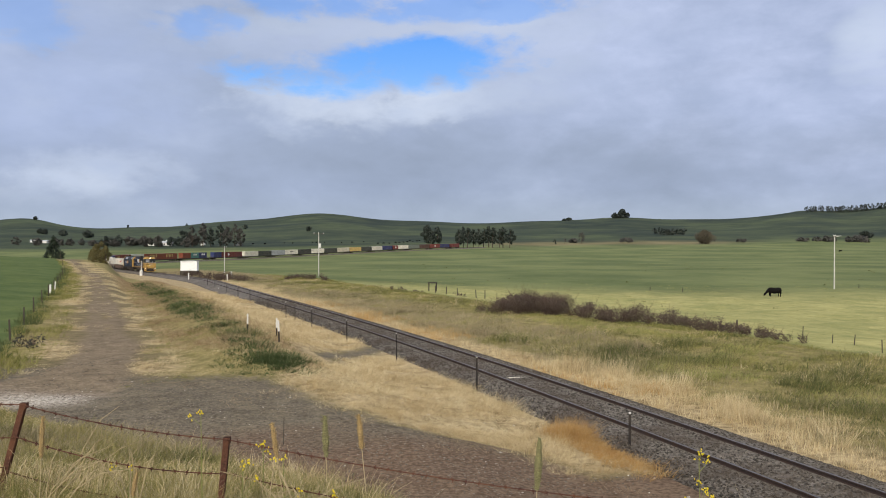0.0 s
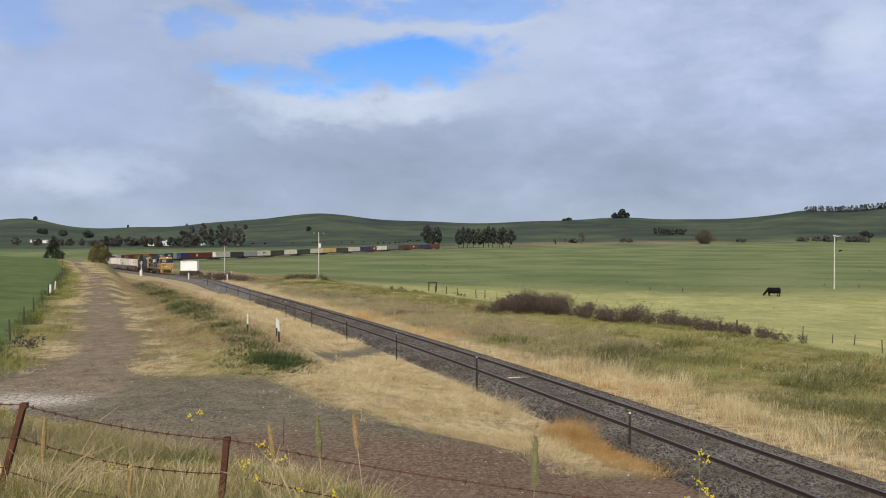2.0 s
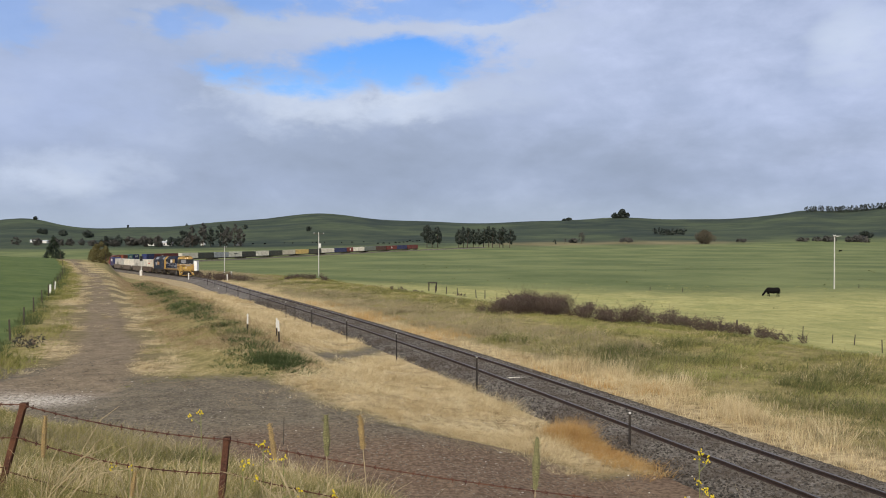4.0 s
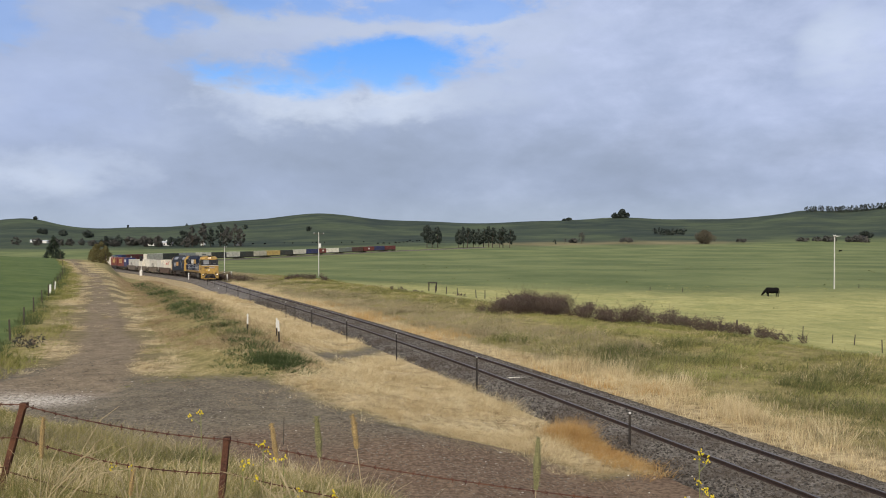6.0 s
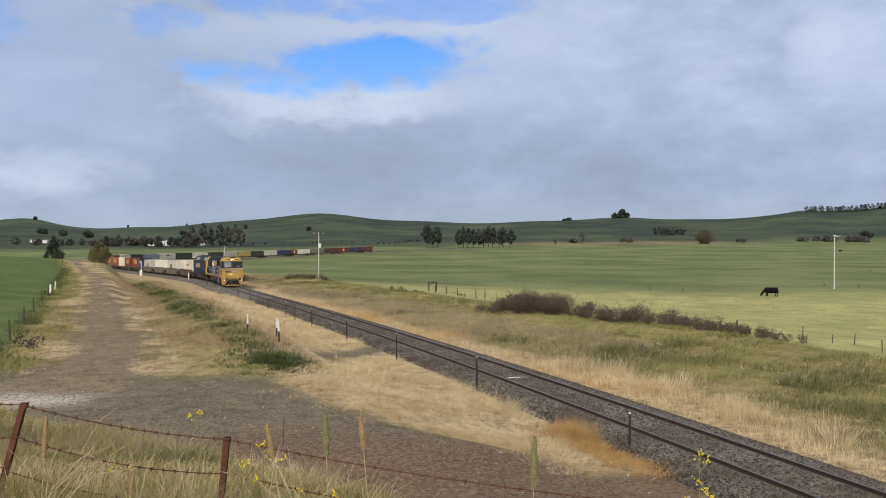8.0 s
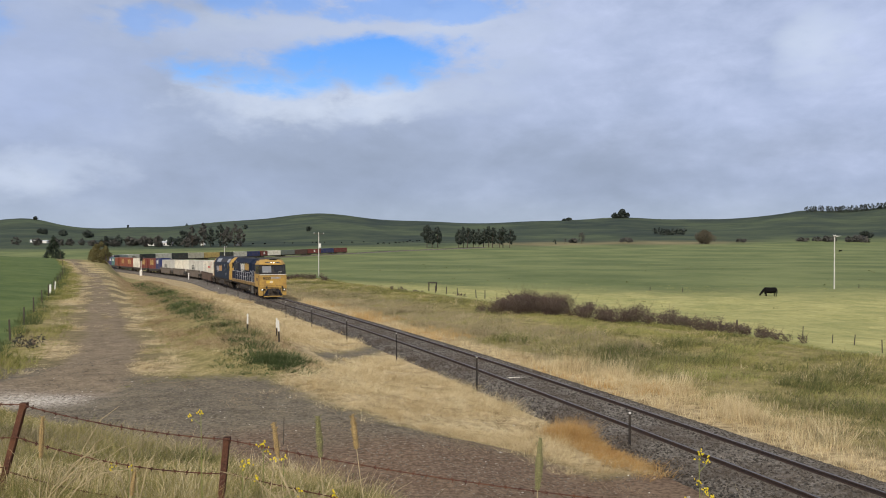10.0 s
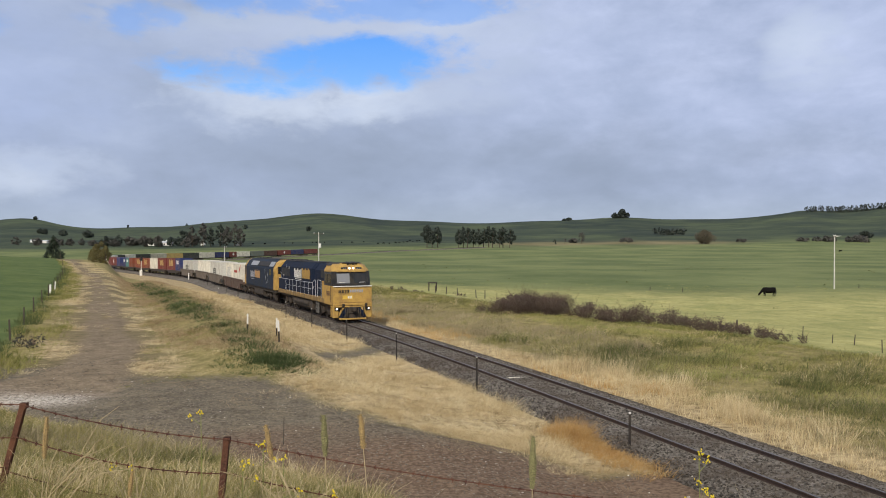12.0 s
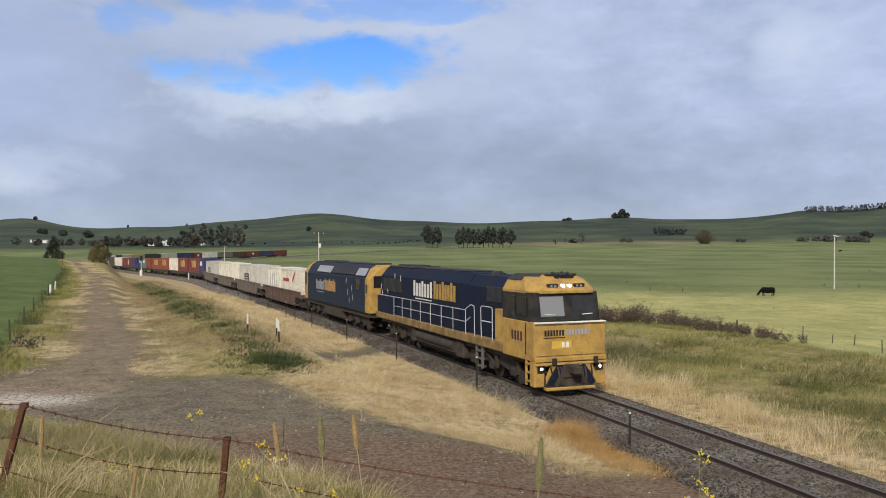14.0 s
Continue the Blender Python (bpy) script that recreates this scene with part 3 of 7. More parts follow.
    col = blend(col, blue, op("MULTIPLY", patch(-0.04, 0.296, 0.17, 0.016, 1.7, 0.0, 0.8), 0.5))
    col = blend(col, blue, op("MULTIPLY", patch(-0.30, 0.262, 0.05, 0.02, 1.8, 0.0, 0.8), 0.4))
    col = blend(col, blue, op("MULTIPLY", patch(-0.49, 0.245, 0.05, 0.03, 1.8, 0.0, 0.8), 0.3))
    # pale band over the horizon
    col = blend(col, ramp(mid, (0.3, (0.37, 0.41, 0.47)), (0.7, (0.50, 0.53, 0.59))), remap(v, 0.075, 0.015, 0.6))
    em = n.new("ShaderNodeEmission")
    cool = n.new("ShaderNodeMix")
    cool.data_type, cool.blend_type = "RGBA", "MULTIPLY"
    cool.inputs["Factor"].default_value = 1.0
    cool.inputs["B"].default_value = (1.0, 1.08, 1.12, 1)
    l.new(col, cool.inputs["A"])
    l.new(cool.outputs["Result"], em.inputs["Color"])
    em.inputs["Strength"].default_value = 1.0
    l.new(em.outputs[0], n["Material Output"].inputs["Surface"])
    return m


def sky_shell():
    az, el = np.radians(np.linspace(-75, 75, 76)), np.radians(np.linspace(-2.5, 42, 30))
    A, E = np.meshgrid(az, el)
    r = 4500
    v = np.c_[(r * np.cos(E) * np.sin(A)).ravel(), (r * np.cos(E) * np.cos(A)).ravel(), (r * np.sin(E)).ravel()]
    m = len(az)
    i = (np.arange(len(el) - 1)[:, None] * m + np.arange(m - 1)[None, :]).ravel()
    ob = raw("backdrop", v, np.stack([i, i + 1, i + m + 1, i + m], axis=-1), sky_material(), smooth_faces=True)
    ob.location = (0, 0, EYE)
    return tagged(ob, "grey overcast sky with a torn blue gap", "sky", kind="structure")


sky_backdrop = sky_shell()
M_SCREEN2 = surface("dim_windscreen", (0.02, 0.022, 0.026), 0.06, vary=0.05, dirt_amount=0.1, bump=0, spec=0.4)
M_GREYSTEEL = surface("grey_steel", (0.12, 0.115, 0.11), 0.75)

# ---------------------------------------------------------------- the railway line
def sweep(name, s0, s1, step, outline, mat, parent, offset=0.0):
    """An outline of (side, up) points carried along the track."""
    ss = np.arange(s0, s1 + 1e-6, step)
    n = len(outline)
    v = np.array([on_line(s, offset + a, b) for s in ss for a, b in outline])
    i = np.arange(len(ss) - 1)[:, None] * n + np.arange(n)[None, :]
    j = np.arange(len(ss) - 1)[:, None] * n + (np.arange(n)[None, :] + 1) % n
    f = np.stack([i, i + n, j + n, j], axis=-1).reshape(-1, 4)
    return raw(name, v, f, mat, parent)


def railway():
    bed = sweep("ballast_bed", LINE_S[0] + 1, LINE_S[-1] - 1, 2.0,
                [(-3.3, -0.95), (-3.0, -0.62), (-1.75, -0.20), (-1.2, -0.12), (-0.86, -0.11), (-0.64, -0.11), (0, -0.14), (0.64, -0.11), (0.86, -0.11), (1.2, -0.13), (1.7, -0.21), (2.5, -0.50), (2.8, -0.95)], M_BALLAST, None)
    tagged(bed, "grey crushed-stone ballast bed under the single track", "ballast", kind="structure")
    track = tagged(empty("railway_track"), "single railway track of rusty steel rails on half-buried sleepers", "railway track", kind="structure")
    foot = [(-0.07, -0.155), (0.07, -0.155), (0.07, -0.14), (0.012, -0.125), (0.012, -0.04), (0.036, -0.03), (0.036, -0.002), (-0.036, -0.002), (-0.036, -0.03), (-0.012, -0.04), (-0.012, -0.125), (-0.07, -0.14)]
    for side in (-1, 1):
        r = sweep("rail", LINE_S[0] + 1, LINE_S[-1] - 1, 1.0, foot, M_RAIL, track, side * GAUGE / 2)
        sweep("railhead", LINE_S[0] + 1, LINE_S[-1] - 1, 1.0, [(-0.030, -0.004), (0.030, -0.004), (0.030, 0.0), (-0.030, 0.0)], M_RAILTOP, r, side * GAUGE / 2)
    bm = box(bmesh.new(), -0.12, 0.12, -1.25, 1.25, -0.29, -0.162, bevel=0.02)
    me = bpy.data.meshes.new("sleeper")
    bm.to_mesh(me)
    bm.free()
    me.materials.append(M_SLEEPER)
    for k in range(150):
        s = 17 - k * 0.65
        ob = new("sleeper", me)
        p, t = on_line(s), on_line(s + 0.3) - on_line(s - 0.3)
        ob.matrix_world = Matrix.Translation(p + np.array([0, 0, random.uniform(0.01, 0.045)])) @ Euler((0, 0, math.atan2(t[1], t[0]) + random.uniform(-0.02, 0.02))).to_matrix().to_4x4()
        ob.parent = track


railway()


def stones(name, xs, ys, zs, size, mat, label="", squash=0.65):
    """Loose stones: small uneven octahedra, joined."""
    base = np.array([(1, 0, 0), (-1, 0, 0), (0, 1, 0), (0, -1, 0), (0, 0, 1), (0, 0, -1)], float)
    tri = np.array([(0, 2, 4), (2, 1, 4), (1, 3, 4), (3, 0, 4), (2, 0, 5), (1, 2, 5), (3, 1, 5), (0, 3, 5)])
    n = len(xs)
    v = base[None] * (0.7 + 0.6 * rng.random((n, 6, 1))) * (size * (0.5 + rng.random((n, 1, 1)))) + rng.normal(0, size * 0.15, (n, 6, 3))
    v[:, :, 2] *= squash
    ca, sa = np.cos(rng.random(n) * 6.28)[:, None], np.sin(rng.random(n) * 6.28)[:, None]
    v = np.stack([v[:, :, 0] * ca - v[:, :, 1] * sa, v[:, :, 0] * sa + v[:, :, 1] * ca, v[:, :, 2]], axis=-1)
    v += np.stack([xs, ys, zs], axis=-1)[:, None, :]
    f = tri[None] + (np.arange(n) * 6)[:, None, None]
    return tagged(raw(name, v.reshape(-1, 3), f.reshape(-1, 3), mat), label, "stones", kind="stuff")


def ballast_stones():
    n = 56000
    s = 14 - 75 * rng.random(n) ** 1.4
    side = rng.uniform(-3.1, 2.35, n)
    keep = np.abs(np.abs(side) - GAUGE / 2) > 0.09
    s, side = s[keep], side[keep]
    up = np.interp(np.abs(side), [0, 0.64, 0.86, 1.2, 1.75, 3.0, 3.3], [-0.14, -0.11, -0.11, -0.13, -0.20, -0.61, -0.9])
    x, y, z = (np.interp(s, LINE_S, LINE_P[:, k]) for k in range(3))
    tx, ty = (np.interp(s, LINE_S, LINE_T[:, k]) for k in range(2))
    stones("ballast_stones", x + ty * side, y - tx * side, z + up + 0.005, 0.034, M_BALLAST, "loose grey crushed stones on the track bed")


ballast_stones()


# ---------------------------------------------------------------- rolling stock
def bars(x0, x1, z0, z1, y, n, gap=0.35, thick=0.012, slant=0.0):
    """A row of n upright bars on a side wall at y."""
    bm = bmesh.new()
    w = (x1 - x0) / n
    for i in range(n):
        a = x0 + i * w
        h = z1 if i % 3 else z1 + (z1 - z0) * 0.18
        prism(bm, [(a, z0), (a + w * (1 - gap), z0), (a + w * (1 - gap) + slant, h), (a + slant, h)], "y", min(y, y + math.copysign(thick, y)), max(y, y + math.copysign(thick, y)))
    return bm


def front_bars(y0, y1, z0, z1, x, n, gap=0.35, thick=0.012):
    bm = bmesh.new()
    w = (y1 - y0) / n
    for i in range(n):
        a = y0 + i * w
        box(bm, x, x + thick, a, a + w * (1 - gap), z0, z1)
    return bm


WHEELSETS = []        # (object, radius) of the axles that turn


def wheelset(parent, x, r=0.50):
    bm = bmesh.new()
    for s in (-1, 1):
        rod(bm, (0, s * 0.70, 0), (0, s * 0.83, 0), r, r, 20)
        rod(bm, (0, s * 0.68, 0), (0, s * 0.70, 0), r + 0.03, r + 0.03, 20)
        for k in range(3):
            a = k * 2.094
            rod(bm, (0.25 * math.cos(a), s * 0.83, 0.25 * math.sin(a)), (0.25 * math.cos(a), s * 0.85, 0.25 * math.sin(a)), 0.07, 0.07, 6)
    rod(bm, (0, -0.7, 0), (0, 0.7, 0), 0.09, 0.09, 8)
    ob = part("wheelset", bm, M_WHEEL, parent)
    ob.location = (x, 0, r)
    return ob


def loco_bogie(parent, xc, span=3.7):
    bm = bmesh.new()
    for s in (-1, 1):
        y0, y1 = (0.93, 1.07) if s > 0 else (-1.07, -0.93)
        prism(bm, [(xc - span / 2 - 0.55, 0.55), (xc - span / 2 - 0.45, 0.85), (xc - 0.9, 0.98), (xc + 0.9, 0.98), (xc + span / 2 + 0.45, 0.85), (xc + span / 2 + 0.55, 0.55), (xc + span / 2, 0.42), (xc + 0.5, 0.60), (xc - 0.5, 0.60), (xc - span / 2, 0.42)], "y", y0, y1)
        for dx in (-span / 2, 0, span / 2):
            box(bm, xc + dx - 0.2, xc + dx + 0.2, s * 0.9, s * 1.2, 0.34, 0.66, bevel=0.04)
            rod(bm, (xc + dx + 0.42, s * 1.1, 0.45), (xc + dx + 0.42, s * 1.1, 0.95), 0.11, 0.11, 8)
        rod(bm, (xc - 0.4, s * 1.16, 0.9), (xc + 0.5, s * 1.16, 0.45), 0.06, 0.06, 6)
        box(bm, xc + span / 2 + 0.5, xc + span / 2 + 0.8, s * 0.95, s * 1.15, 0.2, 0.6)
    box(bm, xc - span / 2, xc + span / 2, -0.6, 0.6, 0.62, 0.95)
    part("bogie_frame", bm, M_TRUCK, parent)
    for dx in (-span / 2, 0, span / 2):
        WHEELSETS.append((wheelset(parent, xc + dx), 0.5))


LEAD_LEN = 19.6


def lead_loco():
    """Single-cab hood locomotive: yellow cab end, dark blue hood, railed walkways."""
    h = LEAD_LEN / 2
    L = tagged(empty("diesel_locomotive"), "dark blue and yellow diesel locomotive with lit headlights, leading the train", "locomotive")
    F = h                        # front of the cab
    # underframe sill
    bm = bmesh.new()
    box(bm, -h + 0.15, h - 2.5, -1.45, 1.45, 1.18, 1.52, bevel=0.03)
    part("sill", bm, M_SILL, L, "grimy yellow side sill")
    part("underframe", a_box(-h + 0.3, h - 0.6, -1.15, 1.15, 0.95, 1.18), M_UNDER, L)
    # hood, lofted along x with a chamfered roof
    def ring(x, w, zr, zs=1.52, cham=0.45):
        return [(x, -w, zs), (x, w, zs), (x, w, zr - cham), (x, w - cham * 0.9, zr), (x, -w + cham * 0.9, zr), (x, -w, zr - cham)]
    bm = bmesh.new()
    loft(bm, [ring(-h + 0.35, 1.22, 3.90), ring(-h + 0.7, 1.25, 4.02), ring(h - 7.2, 1.25, 4.02), ring(h - 6.6, 1.12, 3.98)])
    part("hood", bm, M_BLUE, L, "dark blue rear hood")
    bm = bmesh.new()
    loft(bm, [ring(h - 6.6, 1.10, 3.96), ring(h - 3.4, 1.10, 3.92), ring(h - 2.55, 1.28, 3.90)])
    part("engine_hood", bm, M_BLUE, L)
    bm = bmesh.new()
    box(bm, -h + 0.9, -h + 4.9, -0.85, 0.85, 4.0, 4.13, bevel=0.05)
    box(bm, -h + 5.5, h - 7.4, -0.6, 0.6, 4.0, 4.09, bevel=0.04)
    for k in range(3):
        rod(bm, (-h + 1.7 + k * 1.2, 0, 4.12), (-h + 1.7 + k * 1.2, 0, 4.19), 0.5, 0.5, 14)
    rod(bm, (h - 6.0, 0, 3.95), (h - 6.0, 0, 4.10), 0.28, 0.24, 10)
    part("roof_gear", bm, M_ROOF, L, "sooty fans and exhaust on the roof")
    for s in (-1, 1):
        for k in range(8):
            part("radiator_grille", a_box(-h + 1.1 + k * 0.42, -h + 1.44 + k * 0.42, s * 1.25, s * 1.285, 2.75, 3.45), M_ROOF, L)
        for k in range(9):
            x = h - 11.6 + k * 0.92
            part("hood_door", a_box(x, x + 0.80, s * (1.25 if x < h - 7.6 else 1.10), s * (1.275 if x < h - 7.6 else 1.125), 1.65, 2.65 if x < h - 7.6 else 3.2, bevel=0.008), M_BLUE, L)
        bm = bmesh.new()
        box(bm, h - 4.6, h - 3.2, s * 1.10, s * 1.16, 2.95, 3.55, bevel=0.02)
        part("air_intake", bm, M_ROOF, L)
        # plain bars in the colours of the fleet name, and stars
        y = s * 1.288
        part("name_bars", bars(h - 13.2, h - 10.4, 2.72, 3.36, y, 7), M_WHITE, L, "white lettering-sized bars")
        part("name_bars", bars(h - 10.3, h - 7.5, 2.72, 3.42, y, 8, gap=0.25), M_YELLOW, L, "yellow lettering-sized bars")
        part("underline", a_box(h - 12.9, h - 10.6, y, y + s * 0.012, 2.58, 2.63), M_WHITE, L)
        for x, z in ((-h + 0.75, 2.95), (-h + 0.95, 2.6), (-h + 2.0, 2.75), (-h + 3.3, 3.6), (-h + 4.3, 3.5)):
            part("star", prism(bmesh.new(), [(x, z + 0.16), (x + 0.05, z), (x, z - 0.16), (x - 0.05, z)], "y", min(y, y + s * 0.01), max(y, y + s * 0.01)), M_WHITE, L)
        # walkway, ladder and handrails
        part("side_panel", a_box(h - 3.3, h - 2.5, s * 1.1, s * 1.40, 1.52, 2.75, bevel=0.02), M_YELLOW, L)
        part("rear_locker", a_box(-h + 0.35, -h + 3.3, s * 1.2, s * 1.42, 1.52, 2.45, bevel=0.02), M_BLUE, L)
        yy = s * 1.42
        bm = bmesh.new()
        posts = [-h + 3.5 + k * 1.42 for k in range(8)]
        for x in posts:
            rod(bm, (x, yy, 1.5), (x, yy, 2.50), 0.014, 0.014, 6)
        pipe(bm, [(-h + 0.5, yy, 2.50), (posts[-1] - 0.1, yy, 2.50), (posts[-1] + 0.55, yy, 2.75), (posts[-1] + 0.9, yy, 2.72), (posts[-1] + 0.95, yy, 1.5)], 0.016)
        pipe(bm, [(posts[0], yy, 2.02), (posts[-1], yy, 2.02), (posts[-1] + 0.5, yy, 2.25)], 0.014)
        pipe(bm, [(h - 4.55, yy, 1.5), (h - 4.6, yy, 2.7), (h - 4.45, yy, 2.78), (h - 3.6, yy, 2.78), (h - 3.5, yy, 2.7), (h - 3.5, yy, 1.5)], 0.016)
        pipe(bm, [(h - 4.5, yy, 2.2), (h - 3.5, yy, 2.2)], 0.02)
        part("handrail", bm, M_RAILING, L, "pale grey tubular handrail")
        bm = bmesh.new()
        for z in (0.35, 0.65, 0.95):
            box(bm, h - 5.1, h - 4.55, s * 1.2, s * 1.42, z, z + 0.04)
        for x in (h - 5.1, h - 4.55):
            box(bm, x - 0.02, x + 0.02, s * 1.3, s * 1.42, 0.3, 1.2)
        part("ladder", bm, M_GREYSTEEL, L)
    # fuel tank and boxes below
    bm = bmesh.new()
    prism(bm, [(-1.3, 1.0), (1.3, 1.0), (1.3, 0.55), (0.95, 0.28), (-0.95, 0.28), (-1.3, 0.55)], "x", -3.0, 2.2)
    for s in (-1, 1):
        rod(bm, (-2.9, s * 1.2, 0.82), (2.0, s * 1.2, 0.82), 0.22, 0.22, 12)
        box(bm, 2.3, 3.1, s * 0.8, s * 1.3, 0.4, 1.1, bevel=0.04)
        box(bm, -3.8, -3.15, s * 0.8, s * 1.3, 0.45, 1.1, bevel=0.04)
    part("fuel_tank", bm, M_UNDER, L, "grimy fuel tank with air reservoirs")
    loco_bogie(L, h - 4.1)
    loco_bogie(L, -h + 4.1)
    # cab: one loft of side outlines from the sill up to the visor
    cabx = F - 2.5
    bm = bmesh.new()
    prism(bm, [(cabx, 1.15), (F - 0.10, 1.15), (F, 1.30), (F, 2.42), (F - 0.05, 2.50), (cabx, 2.50)], "y", -1.47, 1.47)
    bmesh.ops.bevel(bm, geom=bm.edges[:], offset=0.03, segments=1, affect="EDGES")
    cab = part("cab", bm, M_YELLOW, L, "grimy yellow cab front and sides")
    bm = bmesh.new()
    rings = []
    for z, xf, w in ((2.50, F - 0.06, 1.46), (3.50, F - 0.26, 1.44)):
        rings.append([(cabx, -w, z), (xf - 0.25, -w, z), (xf, -w + 0.18, z), (xf, w - 0.18, z), (xf - 0.25, w, z), (cabx, w, z)])
    loft(bm, rings)
    band = part("window_band", bm, M_BLACK, L, "black band round the cab windows")
    bm = bmesh.new()
    rings = []
    for z, xf, w, xb in ((3.47, F - 0.14, 1.45, cabx), (3.56, F - 0.14, 1.45, cabx), (3.92, F - 0.55, 1.28, cabx + 0.1), (4.10, F - 0.95, 1.02, cabx + 0.3)):
        rings.append([(xb, -w, z), (xf - 0.55, -w, z), (xf, -w + 0.40, z), (xf, w - 0.40, z), (xf - 0.55, w, z), (xb, w, z)])
    loft(bm, rings)
    part("cab_roof", bm, M_YELLOW, L, "yellow cab visor and roof sides")
    bm = bmesh.new()
    rings = []
    for z, xf, w, xb in ((3.90, F - 0.72, 1.312, cabx + 0.08), (3.93, F - 0.72, 1.30, cabx + 0.08), (4.125, F - 0.98, 1.04, cabx + 0.28)):
        rings.append([(xb, -w, z), (xf - 0.55, -w, z), (xf, -w + 0.40, z), (xf, w - 0.40, z), (xf - 0.55, w, z), (xb, w, z)])
    loft(bm, rings)
    part("roof_panel", bm, M_ROOF, L, "sooty dark roof panel")
    bm = bmesh.new()
    for y, r in ((-0.5, 0.10), (-0.15, 0.07), (0.2, 0.12), (0.6, 0.09)):
        rod(bm, (F - 0.62, y * 0.55 + 0.12, 4.02), (F - 0.98, y * 0.55 + 0.12, 4.14), r, r * 0.7, 8)
    box(bm, F - 1.3, F - 0.78, -0.55, 0.75, 4.04, 4.13, bevel=0.03)
    part("air_horn", bm, M_BLACK, L, "black horns and aerials on the roof")
    # windscreens, leaning with the band
    for s in (-1, 1):
        bm = bmesh.new()
        y0, y1 = sorted((s * 0.17, s * 1.13))
        def fx(z):
            return F - 0.06 - (z - 2.5) * 0.20
        loft(bm, [[(fx(2.68) + 0.012, y0, 2.68), (fx(2.68) + 0.012, y1, 2.68), (fx(3.36) + 0.012, y1, 3.36), (fx(3.36) + 0.012, y0, 3.36)],
                  [(fx(2.68) - 0.03, y0, 2.68), (fx(2.68) - 0.03, y1, 2.68), (fx(3.36) - 0.03, y1, 3.36), (fx(3.36) - 0.03, y0, 3.36)]][::-1])
        part("windscreen", bm, M_SCREEN if s < 0 else M_SCREEN2, band, "hazy windscreen" if s < 0 else "dark windscreen")
        bm = bmesh.new()
        pipe(bm, [(fx(2.72) + 0.03, s * 0.55, 2.73), (fx(2.75) + 0.03, s * 0.98, 2.75)], 0.016)
        part("wiper", bm, M_WHITE, band)
        for x0, x1 in ((cabx + 0.35, cabx + 1.05), (cabx + 1.2, cabx + 1.95)):
            part("side_window", a_box(x0, x1, s * 1.455, s * 1.475, 2.65, 3.35, bevel=0.005), M_GLASS, band)
        # number bars on the cab side
        bm = bmesh.new()
        for k, w in enumerate((0.16, 0.16, 0.16, 0.16)):
            a = F - 1.72 + k * 0.23
            box(bm, a, a + w * 0.85, s * 1.47, s * 1.478, 1.78, 2.12)
        part("number_bars", bm, M_MAROON, cab, "dark red-brown bars")
        part("cab_door", a_box(F - 0.62, F - 0.58, s * 1.47, s * 1.49, 1.35, 2.45), M_BLACK, cab)
        part("number_board", a_box(F - 0.34, F - 0.26, s * 0.32, s * 0.78, 3.64, 3.80, bevel=0.02), M_BLACK, L)
        for k in range(2):
            part("board_bar", a_box(F - 0.262, F - 0.250, s * (0.42 + k * 0.16), s * (0.49 + k * 0.16), 3.69, 3.75), M_GREYROOF, L)
        bm = bmesh.new()
        rod(bm, (F - 0.36, s * 0.135, 3.72), (F - 0.22, s * 0.135, 3.72), 0.06, 0.06, 16)
        part("headlight", bm, M_LAMP, L, "lit round headlight")
        # ditch light in its post below the cab
        part("corner_post", a_box(F - 0.35, F + 0.02, s * 1.05, s * 1.46, 0.28, 1.16, bevel=0.03), M_YELLOW, L)
        part("lamp_box", a_box(F + 0.0, F + 0.05, s * 1.03, s * 1.35, 0.76, 1.06, bevel=0.02), M_BLACK, L)
        bm = bmesh.new()
        rod(bm, (F + 0.03, s * 1.20, 0.91), (F + 0.08, s * 1.20, 0.91), 0.052, 0.052, 14)
        part("ditch_light", bm, M_LAMP, L, "lit round ditch light")
        bm = bmesh.new()
        for z in (0.42, 0.72, 1.02):
            box(bm, F - 0.62, F - 0.3, s * 1.2, s * 1.47, z, z + 0.05)
        box(bm, F - 0.66, F - 0.6, s * 1.4, s * 1.47, 0.3, 1.2)
        part("cab_step", bm, M_YELLOW, L)
        # black and yellow chevrons of the plough
        bm = bmesh.new()
        prism(bm, [(s * 0.30, 0.95), (s * 0.55, 1.05), (s * 1.0, 0.35), (s * 0.75, 0.3)], "x", F + 0.06, F + 0.075)
        part("chevron", bm, M_BLUE, L)
    part("front_ledge", a_box(F - 0.02, F + 0.06, -1.47, 1.47, 2.44, 2.50, bevel=0.015), M_WHITE, L, "white ledge under the windscreens")
    part("front_beam", a_box(F - 0.05, F + 0.10, -1.46, 1.46, 1.14, 1.30, bevel=0.02), M_YELLOW, L)
    part("front_beam", a_box(F - 0.05, F + 0.12, -1.46, 1.46, 1.02, 1.11, bevel=0.02), M_YELLOW, L)
    for y in (-0.72, 0.98):
        part("beam_bracket", a_box(F + 0.10, F + 0.16, y - 0.09, y + 0.09, 1.02, 1.27, bevel=0.015), M_BLACK, L, "black lamp bracket on the front beam")
    for y in (-0.86, 0.80):
        bm = pipe(bmesh.new(), [(F + 0.10, y, 1.0), (F + 0.22, y * 0.97, 0.62), (F + 0.16, y * 0.9, 0.34)], 0.028)
        part("brake_hose", bm, M_BLACK, L, "black rubber brake hose")
    for z in (1.33, 2.38):
        part("nose_seam", a_box(F + 0.001, F + 0.006, -1.42, 1.42, z, z + 0.015), M_UNDER, cab, "dark panel seam")
    # plain bars for the name on the nose
    part("nose_bars", front_bars(-1.05, -0.22, 2.02, 2.22, F + 0.002, 7), M_BLACK, L, "dark bars")
